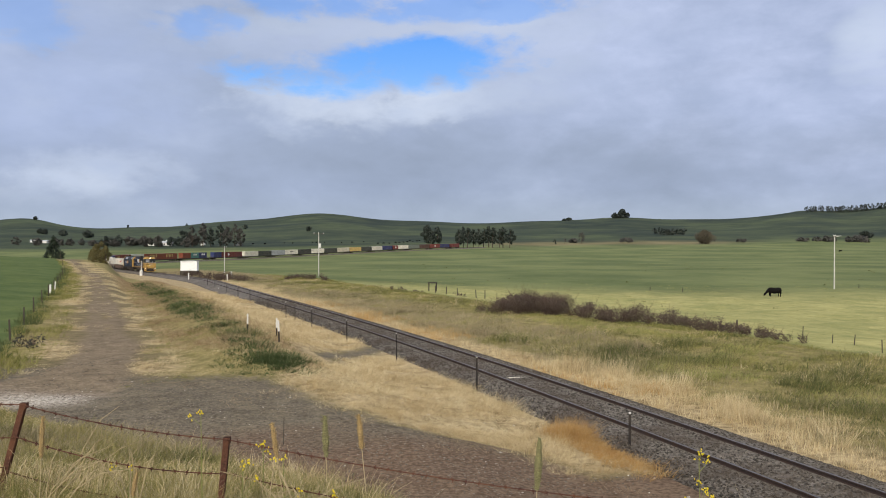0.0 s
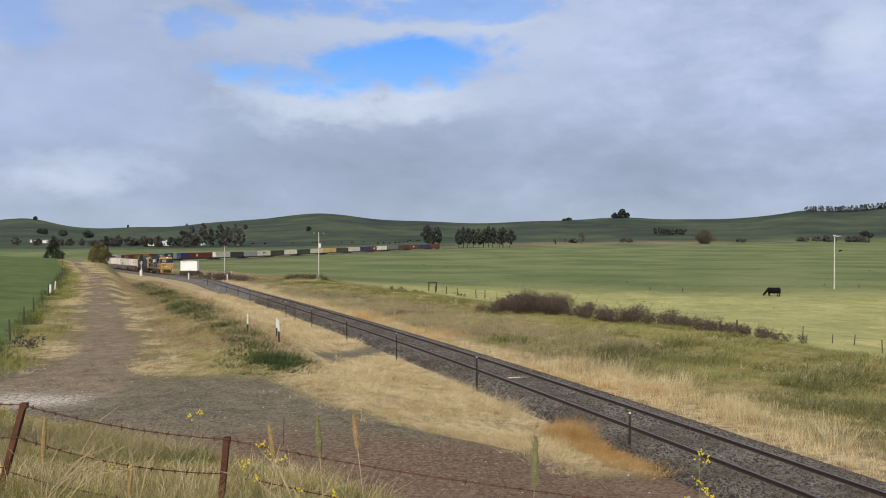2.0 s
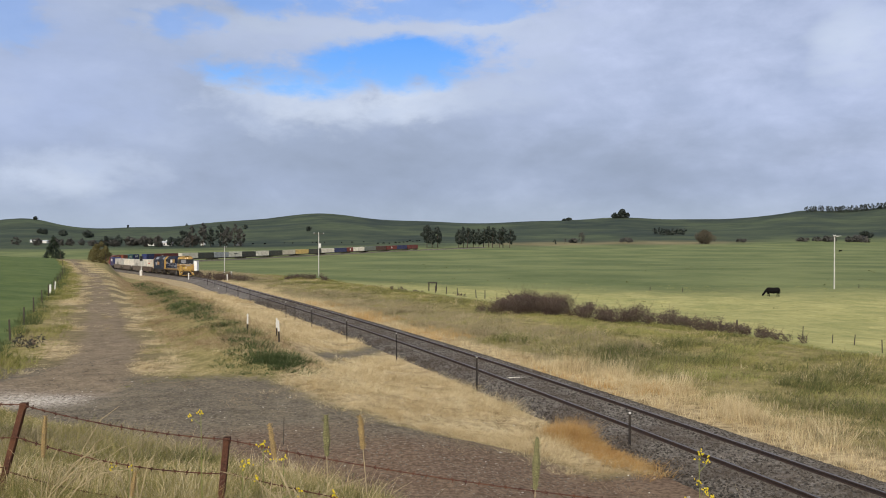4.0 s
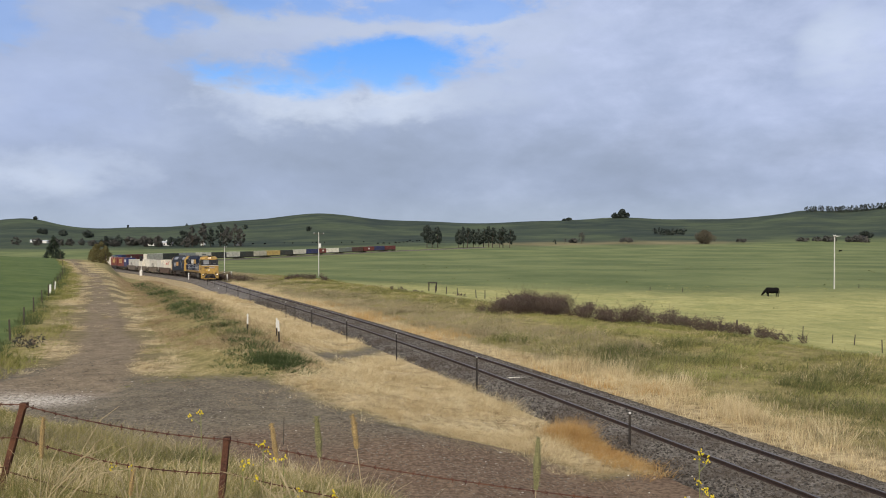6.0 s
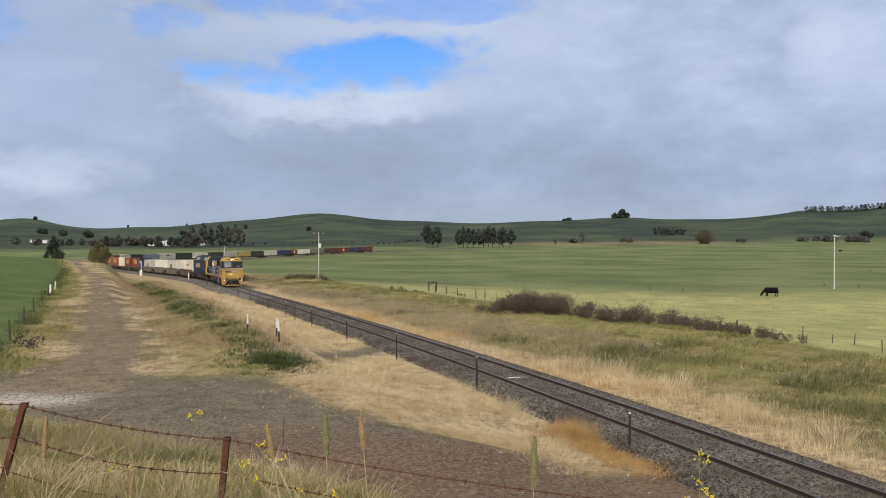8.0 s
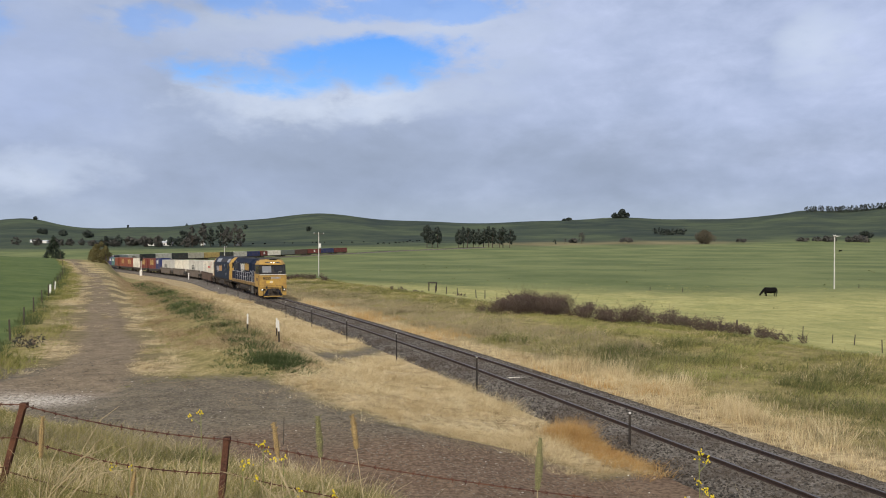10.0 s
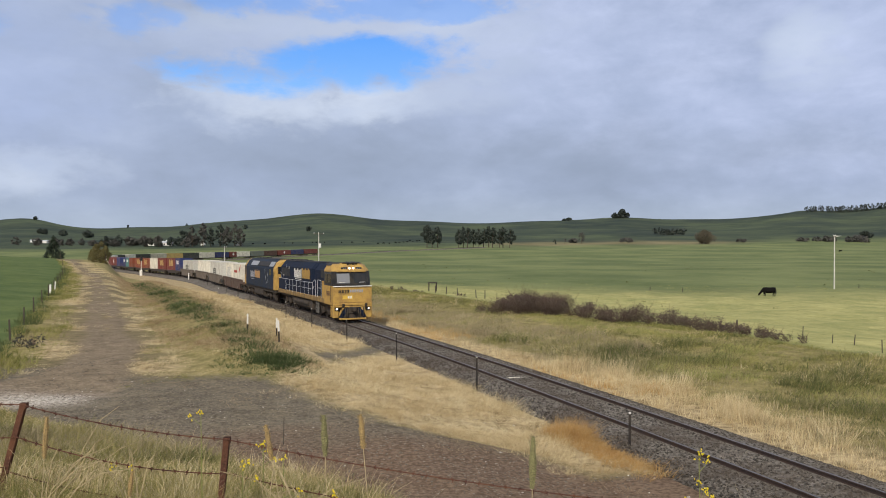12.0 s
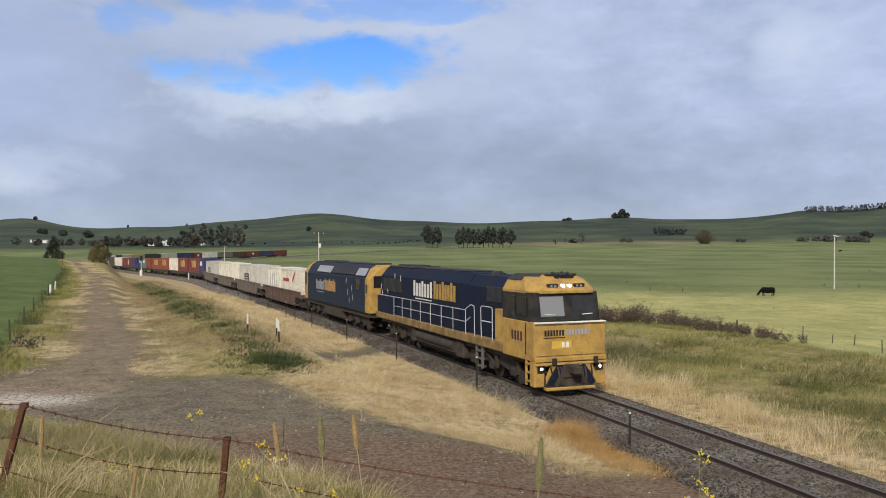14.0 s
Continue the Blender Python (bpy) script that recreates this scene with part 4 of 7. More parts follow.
    part("nose_bars", front_bars(-0.20, 0.85, 2.04, 2.24, F + 0.002, 8), M_GREYROOF, L, "faded grey bars")
    part("nose_line", a_box(F + 0.002, F + 0.012, -1.08, -0.2, 1.94, 1.97), M_BLACK, L)
    part("nose_bars", front_bars(-0.35, 0.0, 1.62, 1.80, F + 0.002, 2), M_WHITE, L)
    part("nose_patch", a_box(F + 0.001, F + 0.005, -0.75, 0.05, 1.58, 1.84), surface("fresh_yellow_paint", (0.60, 0.39, 0.06), 0.5), L, "patch of fresher yellow paint")
    bm = bmesh.new()
    prism(bm, [(-0.95, 0.22), (0.95, 0.22), (1.05, 0.6), (0.5, 0.95), (-0.5, 0.95), (-1.05, 0.6)], "x", F - 0.25, F + 0.06)
    part("pilot", bm, M_UNDER, L, "oily dark pilot plate")
    part("plough", a_box(F - 0.2, F + 0.1, -1.0, 1.0, 0.14, 0.26, bevel=0.03), M_YELLOW, L, "dirty yellow plough edge")
    for s in (-1, 1):
        part("chevron", prism(bmesh.new(), [(s * 0.62, 1.0), (s * 0.86, 1.0), (s * 1.04, 0.62), (s * 1.04, 0.38)], "x", F + 0.06, F + 0.075), M_YELLOW, L, "yellow stripe")
    bm = bmesh.new()
    box(bm, F + 0.0, F + 0.55, -0.14, 0.14, 0.72, 1.02, bevel=0.05)
    box(bm, F + 0.02, F + 0.12, -0.34, 0.34, 0.55, 1.08, bevel=0.04)
    for y in (-0.55, -0.42, 0.42, 0.55):
        pipe(bm, [(F + 0.08, y, 0.95), (F + 0.2, y, 0.6), (F + 0.18, y, 0.38)], 0.035)
    part("coupler", bm, M_UNDER, L, "dark knuckle coupler and hoses")
    bm = bmesh.new()
    box(bm, -h - 0.6, -h + 0.3, -0.14, 0.14, 0.72, 1.02, bevel=0.04)
    part("rear_coupler", bm, M_UNDER, L)
    return L


SECOND_LEN = 17.6


def second_loco():
    """Full-width cowl locomotive, blue with yellow ends."""
    h = SECOND_LEN / 2
    L = tagged(empty("cowl_locomotive"), "dull blue cowl diesel locomotive with yellow ends, coupled behind the leader", "locomotive")

    def ring(x, w, zr, zs=1.25):
        return [(x, -w, zs), (x, w, zs), (x, w, 3.25), (x, w - 0.35, zr - 0.25), (x, w - 0.75, zr), (x, -w + 0.75, zr), (x, -w + 0.35, zr - 0.25), (x, -w, 3.25)]
    bm = bmesh.new()
    loft(bm, [ring(-h + 1.4, 1.45, 4.12), ring(h - 0.85, 1.45, 4.10)])
    part("cowl", bm, M_BLUE2, L, "faded dark blue cowl body")
    bm = bmesh.new()
    loft(bm, [ring(h - 0.85, 1.45, 4.10), ring(h - 0.25, 1.42, 4.05), ring(h - 0.05, 1.30, 3.95)])
    nose = part("cab", bm, M_YELLOW, L, "yellow cab end")
    bm = bmesh.new()
    loft(bm, [ring(-h + 0.1, 1.40, 4.05), ring(-h + 1.4, 1.45, 4.12)])
    part("rear_end", bm, M_YELLOW, L, "yellow rear end")
    for s in (-1, 1):
        part("side_window", a_box(h - 2.7, h - 1.9, s * 1.44, s * 1.465, 2.6, 3.2), M_GLASS, L)
        part("cab_door", a_box(h - 0.75, h - 0.3, s * 1.40, s * 1.455, 1.35, 3.1, bevel=0.01), M_YELLOW, nose)
        part("door_window", a_box(h - 0.7, h - 0.35, s * 1.44, s * 1.465, 2.4, 2.95), M_GLASS, nose)
        part("windscreen", a_box(h - 0.3, h - 0.02, s * 0.15, s * 1.15, 2.75, 3.45), M_GLASS, nose)
        part("rear_window", a_box(-h + 0.5, -h + 0.95, s * 1.43, s * 1.455, 2.3, 3.3), M_BLACK, L)
        y = s * 1.455
        part("name_bars", bars(-h + 4.3, -h + 6.9, 2.15, 2.75, y, 7), M_GREYROOF, L, "pale bars")
        part("name_bars", bars(-h + 7.0, -h + 9.9, 2.15, 2.85, y, 8, gap=0.2), surface("worn_orange_paint", (0.42, 0.24, 0.10), 0.7), L, "worn orange bars")
        part("underline", a_box(-h + 4.4, -h + 6.6, y, y + s * 0.01, 1.95, 2.0), M_GREYROOF, L)
        for x, z in ((h - 5.0, 3.0), (h - 4.7, 2.3), (h - 4.3, 1.8), (h - 3.7, 2.6), (h - 3.5, 2.0)):
            part("star", prism(bmesh.new(), [(x, z + 0.22), (x + 0.07, z), (x, z - 0.22), (x - 0.07, z)], "y", min(y, y + s * 0.01), max(y, y + s * 0.01)), M_GREYROOF, L)
        for x0, x1 in ((-h + 4.4, -h + 8.4), (h - 2.9, h - 1.0)):
            bm = bmesh.new()
            loft(bm, [[(x0, s * 1.13, 3.85), (x1, s * 1.13, 3.85), (x1, s * 1.40, 3.42), (x0, s * 1.40, 3.42)],
                      [(x0, s * 1.17, 3.89), (x1, s * 1.17, 3.89), (x1, s * 1.44, 3.45), (x0, s * 1.44, 3.45)]])
            part("roof_panel", bm, M_GREYROOF, L, "light grey roof panel")
        bm = bmesh.new()
        loft(bm, [[(-h + 8.5, s * 1.13, 3.85), (h - 3.0, s * 1.13, 3.85), (h - 3.0, s * 1.40, 3.42), (-h + 8.5, s * 1.40, 3.42)],
                  [(-h + 8.5, s * 1.165, 3.885), (h - 3.0, s * 1.165, 3.885), (h - 3.0, s * 1.435, 3.45), (-h + 8.5, s * 1.435, 3.45)]])
        part("roof_grille", bm, M_ROOF, L)
    bm = bmesh.new()
    box(bm, -h + 1.5, h - 1.9, -0.68, 0.68, 4.11, 4.17, bevel=0.02)
    for k in range(3):
        rod(bm, (-h + 3.2 + k * 1.5, 0, 4.16), (-h + 3.2 + k * 1.5, 0, 4.23), 0.55, 0.55, 14)
    part("roof_gear", bm, M_ROOF, L)
    bm = bmesh.new()
    box(bm, -h + 0.2, h - 0.2, -1.3, 1.3, 0.95, 1.25)
    prism(bm, [(-1.35, 1.0), (1.35, 1.0), (1.35, 0.5), (1.0, 0.3), (-1.0, 0.3), (-1.35, 0.5)], "x", -2.4, 2.2)
    box(bm, -h - 0.65, -h + 0.4, -0.14, 0.14, 0.72, 1.02, bevel=0.04)
    box(bm, h - 0.4, h + 0.55, -0.14, 0.14, 0.72, 1.02, bevel=0.04)
    part("underframe", bm, M_UNDER, L, "oily underframe and fuel tank")
    for x in (-h + 0.1, h - 0.3):
        for s in (-1, 1):
            bm = bmesh.new()
            for z in (0.4, 0.7, 1.0):
                box(bm, x, x + 0.25, s * 1.15, s * 1.4, z, z + 0.04)
            box(bm, x - 0.02, x + 0.03, s * 1.35, s * 1.4, 0.35, 1.25)
            part("step", bm, M_UNDER, L)
    loco_bogie(L, h - 3.6, 3.4)
    loco_bogie(L, -h + 3.6, 3.4)
    return L


def container_mesh(length, height):
    """A box with ribbed long walls, corner posts and rails, and doors at one end; origin at the middle of its base."""
    h, w = length / 2, 1.219
    bm = bmesh.new()
    box(bm, -h, h, -w, w, 0.0, 0.14)
    box(bm, -h, h, -w, w, height - 0.12, height)
    for sx in (-1, 1):
        for sy in (-1, 1):
            box(bm, sx * h - sx * 0.16, sx * h, sy * w - sy * 0.16, sy * w, 0.14, height - 0.12)
    box(bm, -h + 0.03, -h + 0.1, -w + 0.05, w - 0.05, 0.14, height - 0.12)
    box(bm, h - 0.1, h - 0.03, -w + 0.05, w - 0.05, 0.14, height - 0.12)
    for k in range(4):
        y = -w + 0.3 + k * 0.6
        rod(bm, (h - 0.02, y, 0.15), (h - 0.02, y, height - 0.15), 0.025, 0.025, 5)
    n = int(length / 0.28)
    step = (length - 0.32) / n
    for sy in (-1, 1):
        prev = None
        for k in range(n):
            a = -h + 0.16 + k * step
            for x, d in ((a, 0.035), (a + step * 0.25, 0.0), (a + step * 0.5, 0.0), (a + step * 0.75, 0.035)):
                y = sy * (w - 0.01 - d)
                cur = (bm.verts.new((x, y, 0.14)), bm.verts.new((x, y, height - 0.12)))
                if prev:
                    bm.faces.new((prev[0], cur[0], cur[1], prev[1]))
                prev = cur
    return bm


PAINTS = {}


def paint(name, colour):
    if name not in PAINTS:
        PAINTS[name] = surface(name + "_container_paint", colour, 0.65, vary=0.10, scale=0.9, dirt=(0.16, 0.11, 0.08), dirt_amount=0.4, fine=6, per_object=0.12)
    return PAINTS[name]


COLOURS = {"white": (0.70, 0.66, 0.56), "grey": (0.33, 0.35, 0.36), "red": (0.15, 0.032, 0.026), "orange": (0.21, 0.055, 0.028), "blue": (0.022, 0.035, 0.115),
           "teal": (0.07, 0.20, 0.19), "green": (0.045, 0.055, 0.048), "yellow": (0.56, 0.40, 0.14), "cream": (0.58, 0.53, 0.42), "brown": (0.085, 0.045, 0.038),
           "maroon": (0.13, 0.03, 0.03), "grey_green": (0.13, 0.155, 0.135), "off_white": (0.47, 0.455, 0.41)}
CONTAINER_MESHES = {}


def container(colour, length, height, marks=""):
    key = (colour, length, height)
    c = tagged(empty("shipping_container"), f"{colour.replace('_', '-')} {'forty' if length > 10 else 'twenty'}-foot ribbed steel shipping container riding on a rail wagon", "container", "containers on the train")
    if key not in CONTAINER_MESHES:
        shell = part("shell", container_mesh(length, height), paint(colour, COLOURS[colour]), c)
        CONTAINER_MESHES[key] = shell.data
    else:
        new("shell", CONTAINER_MESHES[key]).parent = c
    h = length / 2
    for s in (-1, 1):
        y = s * 1.212
        if marks == "sign":
            part("sign_bars", bars(-1.6, 1.6, height * 0.5, height * 0.72, y, 6, thick=0.02), M_BLACK, c, "dark bars")
        elif marks == "box":
            bm = bmesh.new()
            for z in (0.42, 0.52, 0.62):
                box(bm, -h * 0.35, h * 0.1, y, y + s * 0.02, height * z, height * (z + 0.05))
            box(bm, -h * 0.35, -h * 0.28, y, y + s * 0.02, height * 0.35, height * 0.67)
            box(bm, h * 0.05, h * 0.1, y, y + s * 0.02, height * 0.35, height * 0.67)
            part("logo_shape", bm, M_BLACK, c, "dark square emblem")
        elif marks == "slots":
            for k in range(4):
                x = -h * 0.7 + k * h * 0.35
                part("strip", a_box(x, x + 0.2, y, y + s * 0.02, height * 0.3, height * 0.82), M_GREYROOF, c, "grey upright strip")
        elif marks == "white":
            part("sign_bars", bars(-h * 0.5, h * 0.4, height * 0.5, height * 0.78, y, 5, thick=0.02), M_WHITE, c, "white bars")
        elif marks == "yellow":
            part("sign_bars", bars(-h * 0.4, h * 0.5, height * 0.35, height * 0.8, y, 5, gap=0.5, thick=0.02), paint("yellow", COLOURS["yellow"]), c, "yellow bars")
        elif marks == "red":
            bm = bmesh.new()
            prism(bm, [(h * 0.55, height * 0.62), (h * 0.92, height * 0.88), (h * 0.92, height * 0.98), (h * 0.55, height * 0.72)], "y", min(y, y + s * 0.02), max(y, y + s * 0.02))
            box(bm, -h * 0.7, h * 0.1, y, y + s * 0.02, height * 0.62, height * 0.72)
            part("stripe", bm, M_RED, c, "red stripe")
        elif marks == "diamond":
            bm = prism(bmesh.new(), [(-0.9, height / 2), (0, height * 0.8), (0.9, height / 2), (0, height * 0.2)], "y", min(y, y + s * 0.02), max(y, y + s * 0.02))
            part("diamond", bm, M_WHITE, c, "white diamond emblem")
    return c


WAGON_MESHES = {}


def wagon(kind, length):
    """A container wagon on two bogies: kind "well" with deep side sills, or "flat"; brown or grey."""
    shape, tint = kind
    key = (shape, tint, length)
    h = length / 2
    W = tagged(empty("container_wagon"), f"{tint} {'well' if shape == 'well' else 'flat'} container wagon on bogies", "rail wagon", "wagons of the train")
    mat = {"brown": M_WBROWN, "grey": M_WGREY, "dark": M_UNDER}[tint]
    if key not in WAGON_MESHES:
        bm = bmesh.new()
        if shape == "well":
            for s in (-1, 1):
                prism(bm, [(-h + 0.6, 1.05), (-h + 1.9, 1.05), (-h + 2.3, 0.35), (h - 2.3, 0.35), (h - 1.9, 1.05), (h - 0.6, 1.05), (h - 0.6, 1.50), (-h + 0.6, 1.50)], "y", *sorted((s * 1.25, s * 1.40)))
                for k in range(9):
                    x = -h + 2.6 + k * (2 * h - 5.2) / 8
                    box(bm, x - 0.05, x + 0.05, s * 1.38, s * 1.45, 0.4, 1.48)
                box(bm, -h + 0.6, h - 0.6, s * 1.25, s * 1.46, 1.46, 1.54)
            box(bm, -h + 2.2, h - 2.2, -1.25, 1.25, 0.33, 0.48)
            for s in (-1, 1):
                box(bm, s * (h - 2.2), s * (h - 0.2), -1.3, 1.3, 1.0, 1.22)
        else:
            box(bm, -h + 0.1, h - 0.1, -1.25, 1.25, 0.98, 1.10)
            for s in (-1, 1):
                prism(bm, [(-h + 0.2, 0.80), (-h + 2.6, 0.78), (-h + 3.6, 0.55), (h - 3.6, 0.55), (h - 2.6, 0.78), (h - 0.2, 0.80), (h - 0.2, 1.06), (-h + 0.2, 1.06)], "y", *sorted((s * 1.18, s * 1.30)))
            for k in range(7):
                x = -h + 0.8 + k * (2 * h - 1.6) / 6
                box(bm, x - 0.12, x + 0.12, -1.25, 1.25, 0.8, 1.0)
        body = part("body", bm, mat, W)
        bogie_x = (-h + 1.0, h - 1.0) if shape == "well" else (-h + 2.2, h - 2.2)
        bm = bmesh.new()
        for s in (-1, 1):
            prism(bm, [(-1.15, 0.40), (-1.1, 0.62), (-0.4, 0.72), (0.4, 0.72), (1.1, 0.62), (1.15, 0.40), (0.5, 0.28), (-0.5, 0.28)], "y", *sorted((s * 0.95, s * 1.08)))
            for dx in (-0.88, 0.88):
                rod(bm, (dx, s * 0.68, 0.42), (dx, s * 0.82, 0.42), 0.42, 0.42, 16)
        for dx in (-0.88, 0.88):
            rod(bm, (dx, -0.7, 0.42), (dx, 0.7, 0.42), 0.08, 0.08, 6)
        box(bm, -0.25, 0.25, -1.0, 1.0, 0.45, 1.0)
        bogie = part("bogie", bm, M_TRUCK, W)
        bogie.location.x = bogie_x[0]
        bm = bmesh.new()
        box(bm, -0.5, 0.45, -0.12, 0.12, 0.72, 0.98, bevel=0.03)
        coupler = part("coupler", bm, M_TRUCK, W)
        coupler.location.x = -h
        WAGON_MESHES[key] = (body.data, bogie.data, coupler.data, bogie_x)
        todo = (("bogie", 1, bogie_x[1]), ("coupler", 2, h))
    else:
        bogie_x = WAGON_MESHES[key][3]
        todo = (("body", 0, 0), ("bogie", 1, bogie_x[0]), ("bogie", 1, bogie_x[1]), ("coupler", 2, -h), ("coupler", 2, h))
    for nm, i, x in todo:
        ob = new(nm, WAGON_MESHES[key][i])
        ob.parent = W
        ob.location.x = x
    return W


M_WBROWN = surface("brown_wagon_paint", (0.085, 0.055, 0.045), 0.85, vary=0.25, dirt=(0.16, 0.12, 0.09), dirt_amount=0.5)
M_WGREY = surface("grey_wagon_paint", (0.15, 0.125, 0.105), 0.85, vary=0.25, dirt=(0.10, 0.075, 0.055), dirt_amount=0.6)

TRAIN = []      # (object, distance of its front behind the leader's front, length, height of its base over the railhead)


def slim(thing, k, kz):
    """Scale a vehicle's section, keeping its length."""
    done = set()
    for o in thing.children_recursive:
        o.location.y, o.location.z = o.location.y * k, o.location.z * kz
        if o.data.name not in done:
            done.add(o.data.name)
            o.data.transform(Matrix.Diagonal((1, k, kz, 1)) if o.name.split(".")[0] != "wheelset" else Matrix.Diagonal((kz, k, kz, 1)))
    return thing


TRAIN.append((slim(lead_loco(), 0.94, 0.985), 0.0, LEAD_LEN, 0.0))
TRAIN.append((slim(second_loco(), 0.96, 0.985), LEAD_LEN + 1.15, SECOND_LEN, 0.0))
# wagons from the front: (distance behind the leader's front, length, shape, tint, loads: colour, feet, marks)
CONSIST = [(39.5, 17.4, "well", "brown", [("white", 20, "red"), ("white", 20, "slots")]), (57.8, 17.4, "well", "grey", [("off_white", 40, "box")]),
           (76.0, 17.4, "well", "grey", [("white", 40, "")]), (94.0, 17.4, "well", "grey", [("off_white", 40, "box")]),
           (112.0, 19.4, "flat", "dark", [("blue", 20, "white"), ("red", 40, "yellow")]), (132.2, 24.8, "flat", "dark", [("red", 40, "yellow"), ("white", 40, "")]),
           (157.8, 24.8, "flat", "dark", [("orange", 40, "yellow"), ("orange", 40, "yellow")]), (183.6, 24.8, "flat", "dark", [("orange", 20, ""), ("teal", 20, "white"), ("blue", 20, "white")]),
           (209.4, 28.6, "flat", "dark", [("blue", 20, ""), ("red", 40, "diamond"), ("maroon", 20, "")]), (239.0, 24.6, "flat", "dark", [("white", 40, ""), ("green", 40, "")]),
           (264.2, 24.6, "flat", "dark", [("grey", 40, ""), ("white", 40, "sign")]), (289.4, 24.6, "flat", "dark", [("green", 40, ""), ("white", 40, "")]),
           (314.4, 24.6, "flat", "dark", [("green", 40, ""), ("cream", 40, "")]), (339.4, 24.6, "flat", "dark", [("yellow", 40, ""), ("green", 40, "")]),
           (364.2, 24.6, "flat", "dark", [("white", 40, ""), ("blue", 40, "")]), (389.2, 19.4, "flat", "dark", [("red", 20, "diamond"), ("white", 40, "")]),
           (409.2, 24.6, "flat", "dark", [("grey_green", 40, ""), ("brown", 40, "")]), (434.4, 24.6, "flat", "dark", [("red", 40, "diamond"), ("blue", 40, "")]),
           (459.6, 13.2, "flat", "dark", [("maroon", 40, "")])]


def make_train():
    for front, length, shape, tint, loads in CONSIST:
        TRAIN.append((wagon((shape, tint), length), front, length, 0.0))
        sizes = [12.19 if ft == 40 else 6.06 for _, ft, _ in loads]
        at = front + (length - sum(sizes) - 0.12 * (len(sizes) - 1)) / 2
        for (colour, ft, marks), ln in zip(loads, sizes):
            high = 2.8 if shape == "well" else 2.55
            TRAIN.append((container(colour, ln, high, marks), at, ln, 0.49 if shape == "well" else 1.105))
            at += ln + 0.12


make_train()


def front_at(t):
    """Where the leader's front stands on the line at t seconds."""
    d = t - 14.0
    return 14.845 * d + 0.0699 * d * d - 0.15
# ---------------------------------------------------------------- grasses
def field_points(n, x0, x1, y0, y1, power=1.0):
    """Random plan points, denser towards the near end for power > 1, inside the view's spread."""
    y = y0 + (y1 - y0) * rng.random(n) ** power
    x = x0 + (x1 - x0) * rng.random(n)
    return x, y


def along_line(n, s0, s1, a0, a1, power=1.0):
    """Random plan points beside the track: s from s0 to s1 (denser near s0), side from a0 to a1."""
    s = s0 + (s1 - s0) * rng.random(n) ** power
    side = rng.uniform(a0, a1, n)
    x, y = (np.interp(s, LINE_S, LINE_P[:, k]) for k in range(2))
    tx, ty = (np.interp(s, LINE_S, LINE_T[:, k]) for k in range(2))
    return x + ty * side, y - tx * side


def blades(name, x, y, height, width, mat, label, lean=0.7, grow=0.0, wind=(0.12, 0.0), sink=0.03, category="grass", tuft=22, reach=0.17):
    """Blades of grass, joined: bent strips with a tip where they stand near, single slim triangles farther off."""
    n = len(x)
    centre = rng.integers(0, n, max(1, n // tuft))
    own = centre[rng.integers(0, len(centre), n)]
    grown = (0.55 + 0.85 * rng.random(n))[own]
    spread = reach * (0.5 + rng.random(n))[own] * (1 + np.hypot(x[own], y[own]) / 60) * np.sqrt(rng.random(n))
    turn = rng.random(n) * 2 * np.pi
    loose = rng.random(n) < 0.25
    x, y = np.where(loose, x, x[own] + spread * np.cos(turn)), np.where(loose, y, y[own] + spread * np.sin(turn))
    z = ground_z(x, y) - sink
    r = np.hypot(x, y)
    clump = (0.5 + 0.8 * smooth(-0.6, 0.7, lumps(x, y, 0.9, 11))) * (0.9 + 0.35 * lumps(x, y, 2.7, 6))
    h = height * (0.6 + 0.6 * rng.random(n)) * clump * np.where(loose, 0.7, grown)
    w = width * (0.6 + 0.8 * rng.random(n)) * (1 + r / 60)
    a = rng.random(n) * 2 * np.pi
    dx, dy = np.cos(a), np.sin(a)
    b = np.where(loose, rng.random(n) * 2 * np.pi, turn + rng.normal(0, 0.5, n))
    l = lean * h * rng.random(n)
    lx, ly = l * np.cos(b) + wind[0] * h, l * np.sin(b) + wind[1] * h
    p = np.stack([x, y, z], axis=-1)
    ww = np.stack([dx * w / 2, dy * w / 2, np.zeros(n)], axis=-1)
    mid = p + np.stack([lx * 0.3, ly * 0.3, h * 0.55], axis=-1)
    tip = p + np.stack([lx, ly, h], axis=-1)
    near = r < 16
    v1 = np.stack([p - ww, p + ww, mid - ww * 0.8, mid + ww * 0.8, tip], axis=1)[near].reshape(-1, 3)
    base = (np.arange(near.sum()) * 5)[:, None]
    f1 = np.concatenate([base + np.array([[0, 1, 3]]), base + np.array([[0, 3, 2]]), base + np.array([[2, 3, 4]])], axis=1).reshape(-1, 3)
    v2 = np.stack([p - ww, p + ww, tip], axis=1)[~near].reshape(-1, 3)
    f2 = np.arange(len(v2)).reshape(-1, 3) + len(v1)
    ob = raw(name, np.concatenate([v1, v2]), np.concatenate([f1, f2]), mat)
    return tagged(ob, label, category, kind="stuff")


def keep(x, y, mask):
    return x[mask], y[mask]


M_STRAW = foliage("straw_grass", [(0.36, 0.26, 0.13), (0.53, 0.42, 0.24), (0.66, 0.55, 0.34), (0.76, 0.67, 0.45)])
M_ORANGE = foliage("rusty_straw", [(0.40, 0.23, 0.08), (0.52, 0.33, 0.13), (0.60, 0.42, 0.19)])
M_GREYGRASS = foliage("grey_dead_grass", [(0.19, 0.15, 0.09), (0.31, 0.26, 0.16), (0.42, 0.36, 0.23), (0.30, 0.27, 0.13)])
